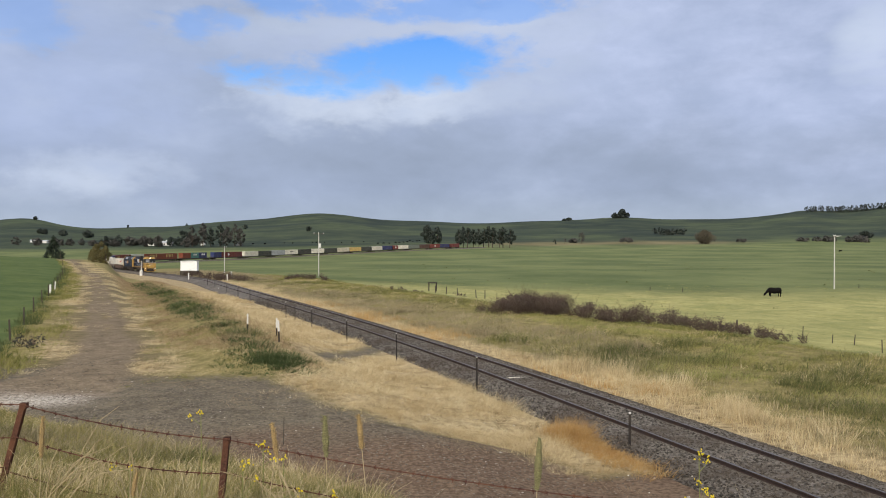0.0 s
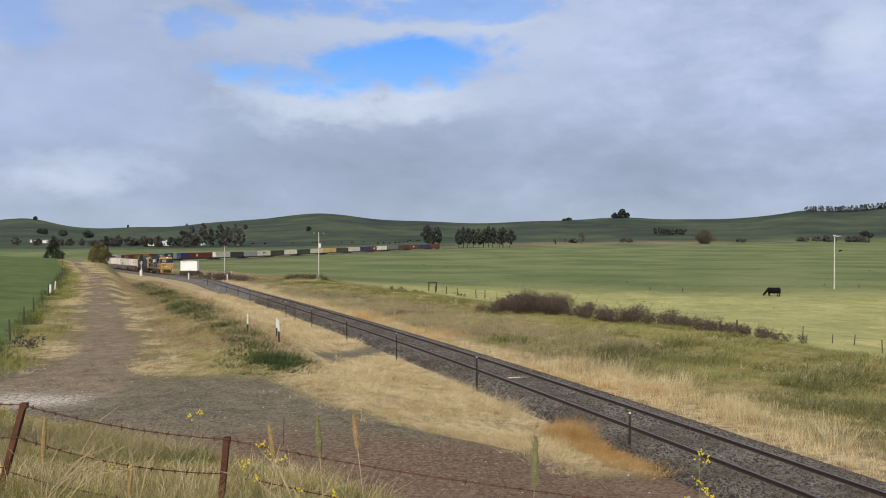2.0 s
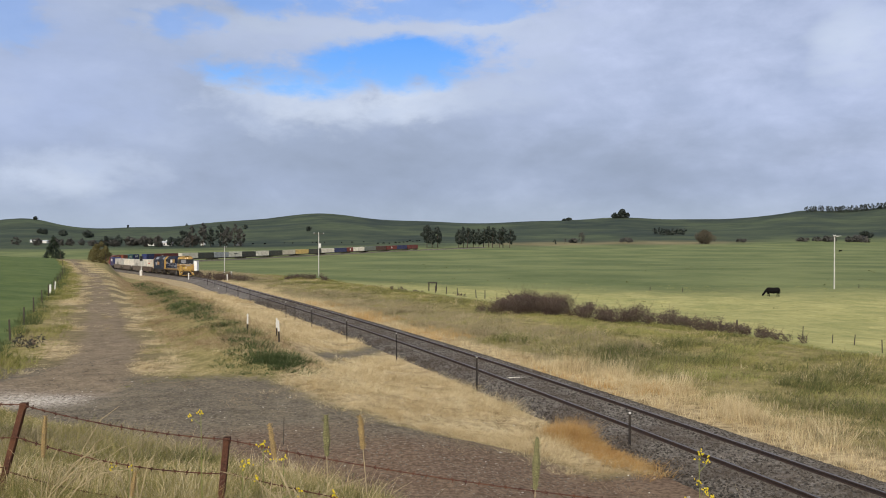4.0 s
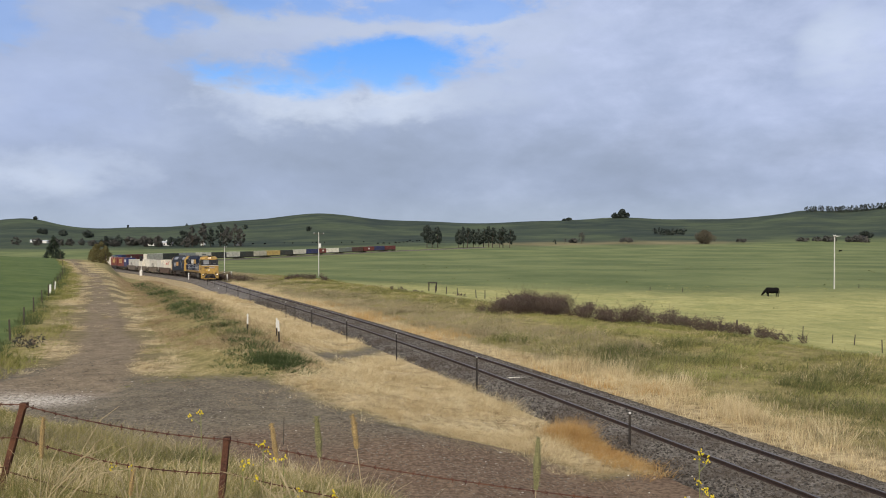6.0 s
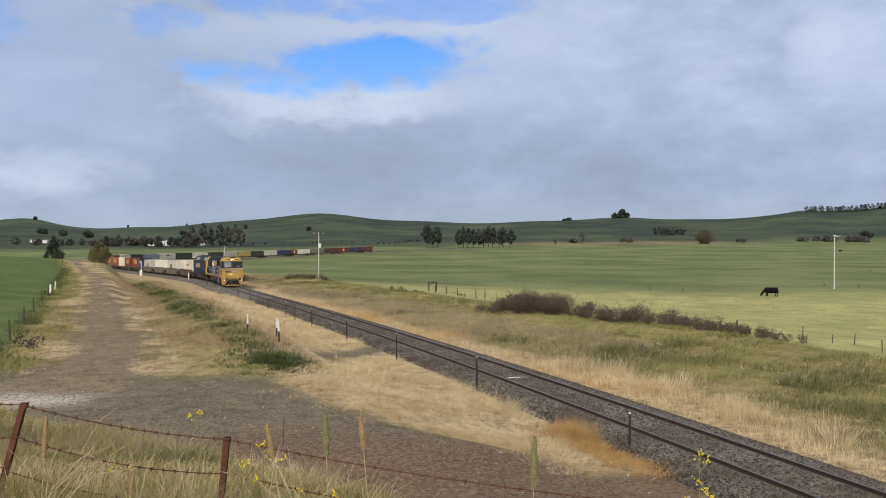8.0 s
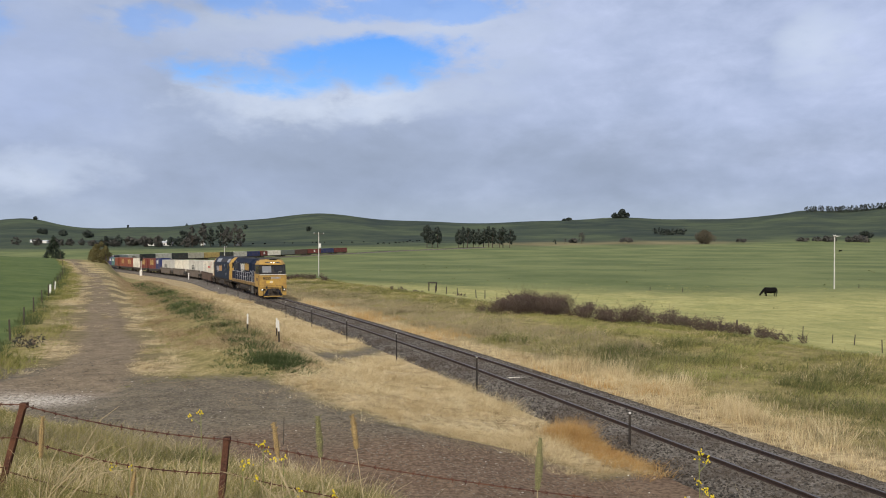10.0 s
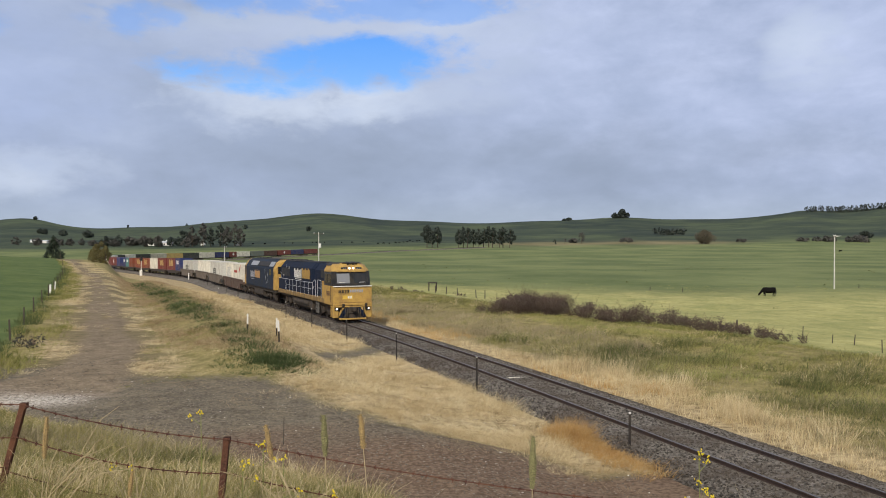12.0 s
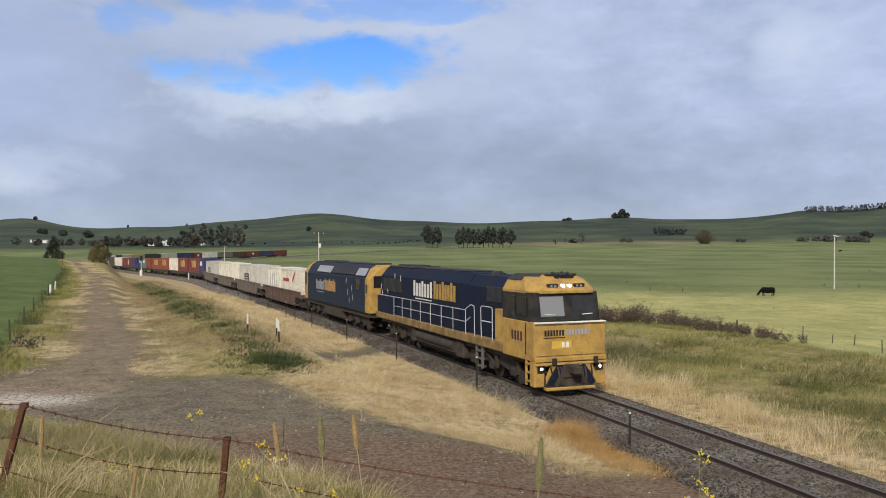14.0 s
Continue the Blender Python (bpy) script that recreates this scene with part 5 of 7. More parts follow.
M_GREENGRASS = foliage("rank_green_grass", [(0.10, 0.12, 0.032), (0.19, 0.195, 0.055), (0.30, 0.28, 0.09), (0.42, 0.37, 0.15)])
M_BANKGRASS = foliage("bank_grass", [(0.12, 0.13, 0.038), (0.21, 0.20, 0.065), (0.33, 0.285, 0.115), (0.50, 0.41, 0.20)])
M_WEED = foliage("green_weeds", [(0.052, 0.076, 0.030), (0.082, 0.110, 0.042), (0.135, 0.150, 0.060)])
M_VERGEWEED = foliage("verge_weeds", [(0.060, 0.074, 0.030), (0.105, 0.120, 0.045), (0.18, 0.175, 0.070), (0.22, 0.195, 0.095)])
M_PASTURE = foliage("short_pasture", [(0.19, 0.21, 0.07), (0.31, 0.31, 0.11), (0.48, 0.44, 0.17)])
M_LUSH = foliage("lush_short_grass", [(0.058, 0.092, 0.030), (0.092, 0.135, 0.042), (0.15, 0.175, 0.06)])
M_BROWNGRASS = foliage("brown_seed_grass", [(0.20, 0.135, 0.08), (0.33, 0.235, 0.14), (0.43, 0.33, 0.20), (0.25, 0.215, 0.10)])


def grasses():
    # straw strip on the field side of the line
    x, y = along_line(70000, 14, -130, -7.0, -3.0, 1.5)
    w = lumps(x, y, 2.1, 3)
    L, _, _ = beside(x, y)
    m = (-L > 2.95 + 0.35 * lumps(x, y, 1.8, 3) + rng.normal(0, 0.2, len(x))) & (-L - 3.0 < 1.9 + w * 1.4) & (w + rng.normal(0, 0.3, len(x)) > -0.7)
    blades("dry_grass", *keep(x, y, m), 0.40, 0.011, M_STRAW, "pale straw-coloured dry grass along the ballast edge")
    x, y = along_line(16000, 2, -60, -5.6, -3.0, 1.2)
    blades("dry_grass", *keep(x, y, lumps(x, y, 2.7, 9) > 0.15), 0.42, 0.011, M_ORANGE, "rust-tinged dry grass beside the track")
    # grey dead grass and green rank grass up to the fence
    x, y = along_line(110000, 12, -140, -12.5, -4.2, 1.5)
    L, _, _ = beside(x, y)
    m = (lumps(x, y, 3.0, 5) - (-L - 7) * 0.10 - np.interp(y, [28, 50], [0.55, 0.0]) + rng.normal(0, 0.45, len(x)) > -0.25)
    blades("dead_grass", *keep(x, y, m), 0.32, 0.011, M_GREYGRASS, "grey-brown dead grass on the railway verge")
    x, y = along_line(230000, 12, -150, -20.2, -4.6, 1.5)
    L, _, _ = beside(x, y)
    m = lumps(x, y, 3.4, 8) * 0.8 + (-L - 9.5) * 0.14 + np.interp(y, [28, 60], [0.5, -0.15]) + rng.normal(0, 0.35, len(x)) > 0.0
    blades("rank_grass", *keep(x, y, m), 0.25, 0.011, M_GREENGRASS, "yellow-green rank grass on the railway verge", lean=2.0)
    x, y = along_line(70000, 12, -120, -19.5, -6.5, 1.5)
    m = lumps(x, y, 1.9, 6) + 0.6 * lumps(x, y, 5.5, 2) + rng.normal(0, 0.2, len(x)) > 0.22
    blades("weeds", *keep(x, y, m), 0.36, 0.015, M_VERGEWEED, "darker green weeds in the verge grass", lean=1.8, category="weeds")
    x, y = along_line(50000, 10, -110, -19.0, -6.0, 1.5)
    m = lumps(x, y, 2.6, 12) + 0.5 * lumps(x, y, 0.9, 3) + rng.normal(0, 0.25, len(x)) > 0.28
    blades("dry_grass", *keep(x, y, m), 0.34, 0.010, M_STRAW, "pale dry tufts in the verge grass", lean=1.6)
    x, y = along_line(60000, 10, -20, -14.0, -5.6, 1.1)
    L, _, s = beside(x, y)
    m = lumps(x, y, 2.3, 21) + 0.6 * lumps(x, y, 0.9, 5) - 0.5 * np.abs(-L - 8.6) / 3.5 + rng.normal(0, 0.25, len(x)) > 0.02
    blades("weeds", *keep(x, y, m), 0.40, 0.014, M_VERGEWEED, "dense dark green weeds on the verge by the track", lean=1.5, category="weeds", reach=0.26)
    x, y = along_line(70000, -8, -75, -11.5, -4.4, 1.2)
    L, _, s = beside(x, y)
    m = lumps(x, y, 2.7, 15) + 0.4 * lumps(x, y, 1.0, 8) + rng.normal(0, 0.25, len(x)) > -0.15
    blades("dead_grass", *keep(x, y, m), 0.42, 0.010, M_GREYGRASS, "tall grey-brown dead grass on the verge by the track", lean=0.8, reach=0.24)
    x, y = along_line(40000, 4, -30, -15.0, -7.5, 1.0)
    m = lumps(x, y, 2.0, 33) + rng.normal(0, 0.2, len(x)) > 0.2
    blades("rank_grass", *keep(x, y, m), 0.34, 0.011, M_PASTURE, "bright yellow-green tufts on the verge", lean=1.4, reach=0.26)
    x, y = along_line(20000, -120, -215, -16, -3.2, 1.0)
    blades("dead_grass", x, y, 0.5, 0.016, M_GREYGRASS, "grey-brown dead grass on the railway verge")
    for cx, cy, k in ((6.9, 33.6, 1800), (7.9, 31.6, 1700), (9.0, 29.9, 1500), (9.7, 27.6, 1200), (10.4, 25.6, 1000), (11.2, 23.4, 800), (5.6, 36.0, 900)):
        x, y = cx + rng.normal(0, 0.45, k), cy + rng.normal(0, 0.75, k)
        m = -beside(x, y)[0] > 3.3
        blades("straw_tuft", *keep(x, y, m), 0.60, 0.011, M_STRAW, "thick pale tuft of dry grass by the track", lean=0.9, tuft=60, reach=0.25)
    # camera side: straw between the yard and the line
    x, y = along_line(310000, 10, -85, 1.8, 10.4, 1.35)
    L, _, ss = beside(x, y)
    w = lumps(x, y, 2.3, 2) * 0.9 + lumps(x, y, 0.8, 4) * 0.4
    m = (L + w * 0.45 + lumps(x, y, 3.3, 7) * 0.5 + rng.normal(0, 0.35, len(x)) < straw_edge(y)) & (L > np.interp(y, [20, 27, 34], [1.95, 1.95, 2.3]) + 0.3 * lumps(x, y, 2.2, 6) + rng.normal(0, 0.2, len(x))) & (notch(y, L) < 0.4) & (ss < 8.3 + 0.5 * lumps(x, y, 0.9, 3)) & (w + rng.normal(0, 0.35, len(x)) > -0.95)
    blades("dry_grass", *keep(x, y, m & (y < 32)), 0.26, 0.0085, M_STRAW, "flattened pale straw beside the gravel yard", lean=2.2, wind=(0.3, -0.1))
    blades("dry_grass", *keep(x, y, m & (y >= 32) & (rng.random(len(x)) < 0.8) & (lumps(x, y, 3.1, 5) > -0.45)), 0.24, 0.010, M_STRAW, "pale straw between the track and the weeds", lean=1.8)
    x, y = along_line(13000, 8.5, 3.6, 1.65, 2.9, 1.0)
    blades("dry_grass", *keep(x, y, lumps(x, y, 1.6, 1) + rng.normal(0, 0.3, len(x)) > -0.3), 0.36, 0.008, M_ORANGE, "tuft of rust-coloured dry grass", lean=1.3, wind=(0.4, -0.1))
    # weeds on the low mound, brown seed grass behind it
    x, y = along_line(90000, -1, -110, 6.8, 12.0, 1.25)
    L, _, _ = beside(x, y)
    crest = np.interp(y, [28, 30, 35, 43, 54, 76, 140], [9.3, 9.1, 9.5, 10.0, 10.6, 11.15, 11.8]) + 0.25 * lumps(x, y, 5, 3)
    half = np.interp(y, [28, 31, 34, 40, 110], [1.5, 1.5, 0.9, 0.7, 1.2])
    m = (np.abs(L - crest) < half * (1 + 0.7 * lumps(x, y, 1.5, 7)) + rng.normal(0, 0.2, len(x))) & (y > 28.6 + 0.5 * lumps(x, y, 1.1, 3)) & (lumps(x, y, 1.0, 13) + rng.normal(0, 0.5, len(x)) > -0.5)
    blades("weeds", *keep(x, y, m), 0.25, 0.030, M_WEED, "dark green leafy weeds on a low mound", lean=2.2, category="weeds")
    x, y = -6.1 + rng.normal(0, 0.6, 3000), 30.3 + rng.normal(0, 0.55, 3000)
    blades("weeds", x, y, 0.32, 0.018, M_WEED, "thick clump of dark green weeds at the end of the mound", lean=1.6, category="weeds", reach=0.22)
    x, y = along_line(150000, -3, -120, 7.4, 15.5, 1.3)
    Lb = beside(x, y)[0]
    m = (lumps(x, y, 2.6, 4) + rng.normal(0, 0.4, len(x)) > -0.35) & (y > 30 + np.clip(Lb - 9, 0, 9) * 1.5 + 1.6 * lumps(x, y, 1.4, 6))
    zz = zones(x, y, beside(x, y))
    m &= (zz["road"] < 0.25) & (zz["off"] < -2.6 + 0.8 * lumps(x, y, 1.3, 2))
    blades("seed_grass", *keep(x, y, m), 0.26, 0.010, M_BROWNGRASS, "brown seeding grass beside the dirt road", lean=1.8)
    x, y = field_points(26000, -16, -5, 28.5, 36.5)
    Lb = beside(x, y)[0]
    m = (Lb > 8.5) & (lumps(x, y, 1.5, 9) + 0.4 * lumps(x, y, 0.6, 2) > 0.0) & (zones(x, y, beside(x, y))["road"] < 0.4)
    blades("dry_grass", *keep(x, y, m), 0.13, 0.010, M_STRAW, "flattened straw at the edge of the yard", lean=2.6)
    x, y = along_line(20000, -1, -80, 7.2, 13.5, 1.3)
    m = (y > 30.5) & (lumps(x, y, 2.0, 1) + rng.normal(0, 0.3, len(x)) > -0.05)
    blades("rank_grass", *keep(x, y, m), 0.25, 0.011, M_GREENGRASS, "yellow-green rank grass by the weeds", lean=1.8)
    # verges of the dirt road
    x, y = along_line(220000, 2, -190, 10.5, 23.5, 1.3)
    zz = zones(x, y, beside(x, y))
    off = zz["off"]
    w = lumps(x, y, 1.6, 2)
    m = (zz["road"] < 0.3) & (off > -3.4) & (zz["lush"] < 0.5) & (w + rng.normal(0, 0.25, len(x)) > -0.05) & (y > 28)
    blades("verge_grass", *keep(x, y, m & (off < 2.6 + w * 0.7)), 0.16, 0.011, M_STRAW, "pale straw on the road verge", lean=2.2)
    m = (zz["road"] < 0.2) & (off > 2.1 + 0.7 * lumps(x, y, 1.8, 5)) & (zz["lush"] < 0.7) & (y > 26) & (lumps(x, y, 2.4, 9) + rng.normal(0, 0.3, len(x)) > -0.15)
    blades("verge_grass", *keep(x, y, m), 0.34, 0.011, M_GREENGRASS, "yellow-green grass under the field fence", lean=1.1)
    x, y = along_line(16000, -10, -150, 14.0, 19.0, 1.2)
    zz = zones(x, y, beside(x, y))
    m = (np.abs(zz["off"]) < 0.5) & (lumps(x, y, 1.1, 6) > -0.25) & (y > 42)
    blades("verge_grass", *keep(x, y, m), 0.12, 0.012, M_STRAW, "straw strip between the wheel tracks", lean=2.0)
    # tufts in the yard
    x, y = field_points(60000, -22, 4, 15, 33)
    zz = zones(x, y, beside(x, y))
    m = (zz["yard"] > 0.3) & (zz["road"] < 0.35) & (lumps(x, y, 1.5, 3) + lumps(x, y, 4, 8) * 0.7 + smooth(27, 31, y) * 0.6 > 0.35)
    blades("yard_grass", *keep(x, y, m), 0.10, 0.008, M_BROWNGRASS, "thin dry grass growing in the gravel", lean=2.0)
    x, y = field_points(26000, -12, -3, 25.6, 29.4)
    L = beside(x, y)[0]
    m = (L > 8.8) & (lumps(x, y, 1.2, 14) + 0.5 * lumps(x, y, 0.5, 3) + (y - 27.6) * 0.35 > 0.05) & (zones(x, y, beside(x, y))["road"] < 0.3)
    blades("yard_grass", *keep(x, y, m), 0.07, 0.012, M_GREENGRASS, "low mossy grass creeping over the gravel", lean=2.4)
    # the bank in front of the camera
    x, y = field_points(330000, -11, 5.5, 3.0, 17.0, 0.8)
    q = 0.553 * x + 0.833 * y
    m = (q > 3.0) & (q < BANK_Q + 2.6 + 0.7 * lumps(x, y, 1.3, 2)) & (np.abs(x) < 0.62 * y + 0.5)
    x, y = keep(x, y, m)
    pick = lumps(x, y, 1.1, 4) + rng.normal(0, 0.45, len(x))
    blades("bank_grass", *keep(x, y, pick > -0.45), 0.27, 0.0048, M_BANKGRASS, "long green and straw grass on the bank by the fence", lean=1.5)
    blades("bank_grass", *keep(x, y, pick < -0.45), 0.30, 0.0042, M_GREYGRASS, "dead brown grass on the bank by the fence", lean=1.2)
    blades("bank_grass", *keep(x, y, (pick > 0.75)), 0.36, 0.0045, M_STRAW, "straw stems in the grass on the bank", lean=1.3)
    m = lumps(x, y, 0.7, 7) + 0.6 * lumps(x, y, 1.9, 3) + rng.normal(0, 0.2, len(x)) > 0.5
    blades("bank_weeds", *keep(x, y, m), 0.20, 0.009, M_VERGEWEED, "green leafy weeds in the grass on the bank", lean=1.6, category="weeds")
    # short pasture tufts over the fence and the field by the road
    x, y = field_points(90000, -10, 90, 36, 150, 1.6)
    L, _, _ = beside(x, y)
    m = (L < -21) & (np.abs(x) < 0.6 * y) & (lumps(x, y, 3.5, 3) + rng.normal(0, 0.5, len(x)) > -0.2)
    blades("pasture_tufts", *keep(x, y, m), 0.09, 0.016, M_PASTURE, "short grazed pasture grass", lean=2.0)
    x, y = field_points(3000, -40, 130, 60, 330, 1.0)
    L, _, _ = beside(x, y)
    m = (L < -22) & (np.abs(x) < 0.6 * y) & (lumps(x, y, 13, 3) + rng.normal(0, 0.3, len(x)) > 0.25)
    blades("weed_tufts", *keep(x, y, m), 0.20, 0.06, M_VERGEWEED, "dark tussocks scattered over the paddock", lean=1.2, category="weeds", tuft=5, reach=0.1)
    x, y = field_points(40000, -95, -18, 30, 170, 1.3)
    zz = zones(x, y, beside(x, y))
    m = (zz["lush"] > 0.6) & (x > -0.6 * y)
    blades("field_grass", *keep(x, y, m), 0.08, 0.014, M_LUSH, "short lush green field grass", lean=1.8)
    x, y = along_line(40000, 4, -130, 18.0, 24.0, 1.3)
    e = left_of_line(x, y)
    m = (np.abs(e - field_edge(y) - 0.3 * lumps(x, y, 1.5, 2)) < 0.5) & (y > 29) & (lumps(x, y, 1.2, 5) + rng.normal(0, 0.3, len(x)) > -0.4)
    blades("fence_weeds", *keep(x, y, m), 0.42, 0.018, M_WEED, "dark weeds grown through the field fence", lean=1.0, category="weeds")


grasses()


# ---------------------------------------------------------------- loose stones of the yard
def yard_stones():
    x, y = field_points(40000, -24, 4.5, 14.5, 34, 0.9)
    zz = zones(x, y, beside(x, y))
    m = ((zz["yard"] > 0.4) & (zz["road"] < 0.4)) | ((zz["road"] > 0.3) & (rng.random(len(x)) < 0.45)) | ((zz["white"] > 0.3) & (zz["bank"] < 0.3))
    x, y = x[m], y[m]
    white = rng.random(len(x)) < np.clip(zz["white"][m] * 0.5 + 0.012, 0, 1)
    z = ground_z(x, y)
    stones("yard_gravel", x[~white], y[~white], z[~white], 0.021, M_GRAVEL, "dark loose gravel of the yard", 0.6)
    stones("white_gravel", x[white], y[white], z[white], 0.022, M_PALESTONE, "pale loose gravel", 0.6)
    x, y = along_line(260, 12, -40, -2.6, 6.0, 1.3)
    stones("pale_stones", x, y, np.maximum(ground_z(x, y), np.interp(np.abs(beside(x, y)[0]), [0, 1.75, 3.0, 3.3], [-0.19, -0.23, -0.61, -2]) + beside(x, y)[1]), 0.036, M_PALESTONE, "scattered pale stones")


M_GRAVEL = surface("yard_gravel", (0.155, 0.132, 0.105), 0.95, vary=0.4, per_island=0.6)
M_PALESTONE = surface("pale_stone", (0.50, 0.46, 0.40), 0.9, vary=0.2, per_island=0.25)
yard_stones()


# ---------------------------------------------------------------- bushes and trees
def leaf_cloud(centres, radii, per, size, flatten=1.0):
    """Small crumpled leaves (two triangles each) scattered through a set of lobes."""
    vs = []
    for c, r in zip(centres, radii):
        n = max(4, int(per * r ** 2))
        d = rng.normal(size=(n, 3))
        d /= np.linalg.norm(d, axis=1)[:, None]
        p = c + d * (r * (0.45 + 0.6 * rng.random((n, 1)) ** 0.6)) * np.array([1, 1, flatten])
        a = rng.normal(size=(n, 3))
        a /= np.linalg.norm(a, axis=1)[:, None]
        b = np.cross(a, d)
        b /= np.linalg.norm(b, axis=1)[:, None] + 1e-6
        s = size * (0.5 + rng.random((n, 1)))
        vs.append(np.stack([p - a * s, p - b * s * 0.6, p + a * s, p + b * s * 0.6], axis=1))
    v = np.concatenate(vs)
    n = len(v)
    return v.reshape(-1, 3), np.arange(n * 4).reshape(n, 4)


def twig_cloud(name, pts, thick, parent, mat):
    bm = bmesh.new()
    for a, b in pts:
        rod(bm, a, b, thick, thick * 0.4, 4)
    return part(name, bm, mat, parent)


def bramble(x, y, length, height, heading, leaf=0.06, per=500, label="dark brown tangled bramble thicket by the fence", mat=None):
    B = tagged(empty("bramble_bush"), label, "bush", "brambles along the fence")
    z = gz(x, y)
    n = max(3, int(length / 0.7))
    cs, rs, tw = [], [], []
    for i in range(n):
        t = (i + 0.5) / n - 0.5
        h = height * (0.62 + 0.38 * math.cos(t * 2.8)) * random.uniform(0.7, 1.1)
        off = random.uniform(-0.5, 0.5)
        c = np.array([t * length * math.cos(heading) - off * math.sin(heading), t * length * math.sin(heading) + off * math.cos(heading), 0])
        wx, wy = x + c[0], y + c[1]
        c[2] = gz(wx, wy) - z
        for k in range(3):
            r = h * random.uniform(0.32, 0.5)
            cs.append(c + np.array([random.uniform(-0.3, 0.3), random.uniform(-0.3, 0.3), max(0.1, h - r * 1.1) * random.uniform(0.4, 1.0)]))
            rs.append(r)
        for k in range(5):
            a = random.uniform(0, 6.28)
            tw.append((c + np.array([0, 0, -0.05]), c + np.array([math.cos(a) * h * 0.6, math.sin(a) * h * 0.6, h * random.uniform(0.7, 1.2)])))
    B.location = (x, y, z)
    v, f = leaf_cloud(cs, rs, per, leaf)
    raw("leaves", v, f, mat or M_BRAMBLE, B)
    tagged(twig_cloud("cane_tangle", tw, 0.012, B, M_CANE), kind="stuff")
    return B


M_BRAMBLE = foliage("bramble_leaves", [(0.045, 0.031, 0.026), (0.080, 0.056, 0.046), (0.125, 0.092, 0.074), (0.085, 0.085, 0.045)], through_light=0.1)
M_CANE = surface("bramble_canes", (0.10, 0.06, 0.05), 0.9)
LINE_HEADING = math.atan2(0.922, -0.388)
for bx, by, bl, bh in ((4.6, 66.8, 3.6, 1.5), (5.8, 65.4, 4.6, 2.3), (7.4, 63.8, 5.0, 2.7), (9.0, 61.8, 4.2, 2.3), (10.6, 59.6, 3.4, 1.6), (12.0, 57.4, 3.6, 1.7), (13.4, 55.4, 3.6, 1.75), (14.8, 53.6, 3.4, 1.6), (16.2, 52.0, 4.2, 1.3),
                       (17.5, 50.4, 4.2, 1.15), (18.9, 48.8, 4.2, 1.0), (19.9, 47.4, 3.4, 0.8)):
    bramble(bx, by, bl * 1.35, bh * 0.9, LINE_HEADING - (0.9 if by > 60 else 0.35) + (0.25 if by < 50 else 0.0), 0.042, 900)
for bx, by, bl, bh in ((-44.5, 152, 6.0, 1.8), (-39.5, 145, 6.5, 1.9), (-35.5, 141, 4.5, 1.4), (-25.5, 137, 6.0, 1.3), (-21.5, 134, 5.5, 1.25), (-55, 175, 7.0, 1.6)):
    bramble(bx, by, bl, bh, 2.6, 0.10, 170)
for bx, by, bl, bh in ((-5.6, 101, 2.6, 0.7), (-3.2, 99, 2.0, 0.5), (2.2, 96, 1.8, 0.5)):
    bramble(bx, by, bl, bh, 2.6, 0.08, 240, "low brown scrubby bush by the fence")


def tree(x, y, height, spread, mat, label, bare=0.25, lobes=16, per=26, leaf=0.30, sink=0.0, slim_top=False, name="tree"):
    """A tapered trunk with limbs, and a crown of leaves in uneven lobes."""
    T = tagged(empty(name), label, "tree")
    T.location = (x, y, gz(x, y) - 0.1 - sink)
    bm = bmesh.new()
    top = height * 0.8
    bend = random.uniform(-0.05, 0.05) * height
    pts = [Vector((bend * (k / 4) ** 2, 0, top * k / 4)) for k in range(5)]
    rb = max(0.12, height * 0.022)
    for k in range(4):
        rod(bm, pts[k], pts[k + 1], rb * (1 - k * 0.22), rb * (1 - (k + 1) * 0.22), 7)
    cs, rs = [], []
    for i in range(lobes):
        t = bare + (1 - bare) * (i + random.random()) / lobes
        a = i * 2.4 + random.uniform(-0.6, 0.6)
        profile = (1.05 - t) * 1.25 if slim_top else math.sin(math.pi * min(1, max(0.05, (t - bare) / (1 - bare) * 0.85 + 0.12)))
        d = spread / 2 * profile * random.uniform(0.45, 0.95)
        c = Vector((math.cos(a) * d + bend * t, math.sin(a) * d, height * t * random.uniform(0.93, 1.0)))
        r = spread * (0.10 + 0.12 * random.random()) * (0.6 + 0.5 * profile)
        cs.append(np.array(c))
        rs.append(r)
        start = Vector((bend * (t * 0.75) ** 2, 0, height * max(bare * 0.7, t * 0.72)))
        rod(bm, start, c, rb * 0.35, rb * 0.1, 5)
    part("trunk", bm, M_BARK, T)
    v, f = leaf_cloud(cs, rs, per / max(leaf, 0.05), leaf)
    raw("crown", v, f, mat, T)
    return T


M_DARKLEAF = foliage("dark_evergreen_leaves", [(0.016, 0.024, 0.017), (0.030, 0.042, 0.027), (0.046, 0.058, 0.036)], through_light=0.1)
M_GUMLEAF = foliage("grey_green_leaves", [(0.020, 0.030, 0.018), (0.038, 0.052, 0.030), (0.06, 0.07, 0.04)], through_light=0.15)
# paler, bluer copies of leaf and twig colours: distance haze painted in
M_HAZELEAF = foliage("hazed_evergreen_leaves", [(0.036, 0.046, 0.041), (0.050, 0.061, 0.052), (0.066, 0.078, 0.062)], through_light=0.15)
M_HAZEBARE = foliage("hazed_bare_twigs", [(0.066, 0.066, 0.062), (0.088, 0.085, 0.076), (0.105, 0.098, 0.084)], through_light=0.2)
M_BROWNTWIG = foliage("pale_brown_twigs", [(0.10, 0.088, 0.062), (0.14, 0.12, 0.085), (0.17, 0.145, 0.10)], through_light=0.3)
M_AUTUMN = foliage("autumn_leaves", [(0.10, 0.085, 0.035), (0.15, 0.125, 0.05), (0.095, 0.10, 0.04)], through_light=0.2)
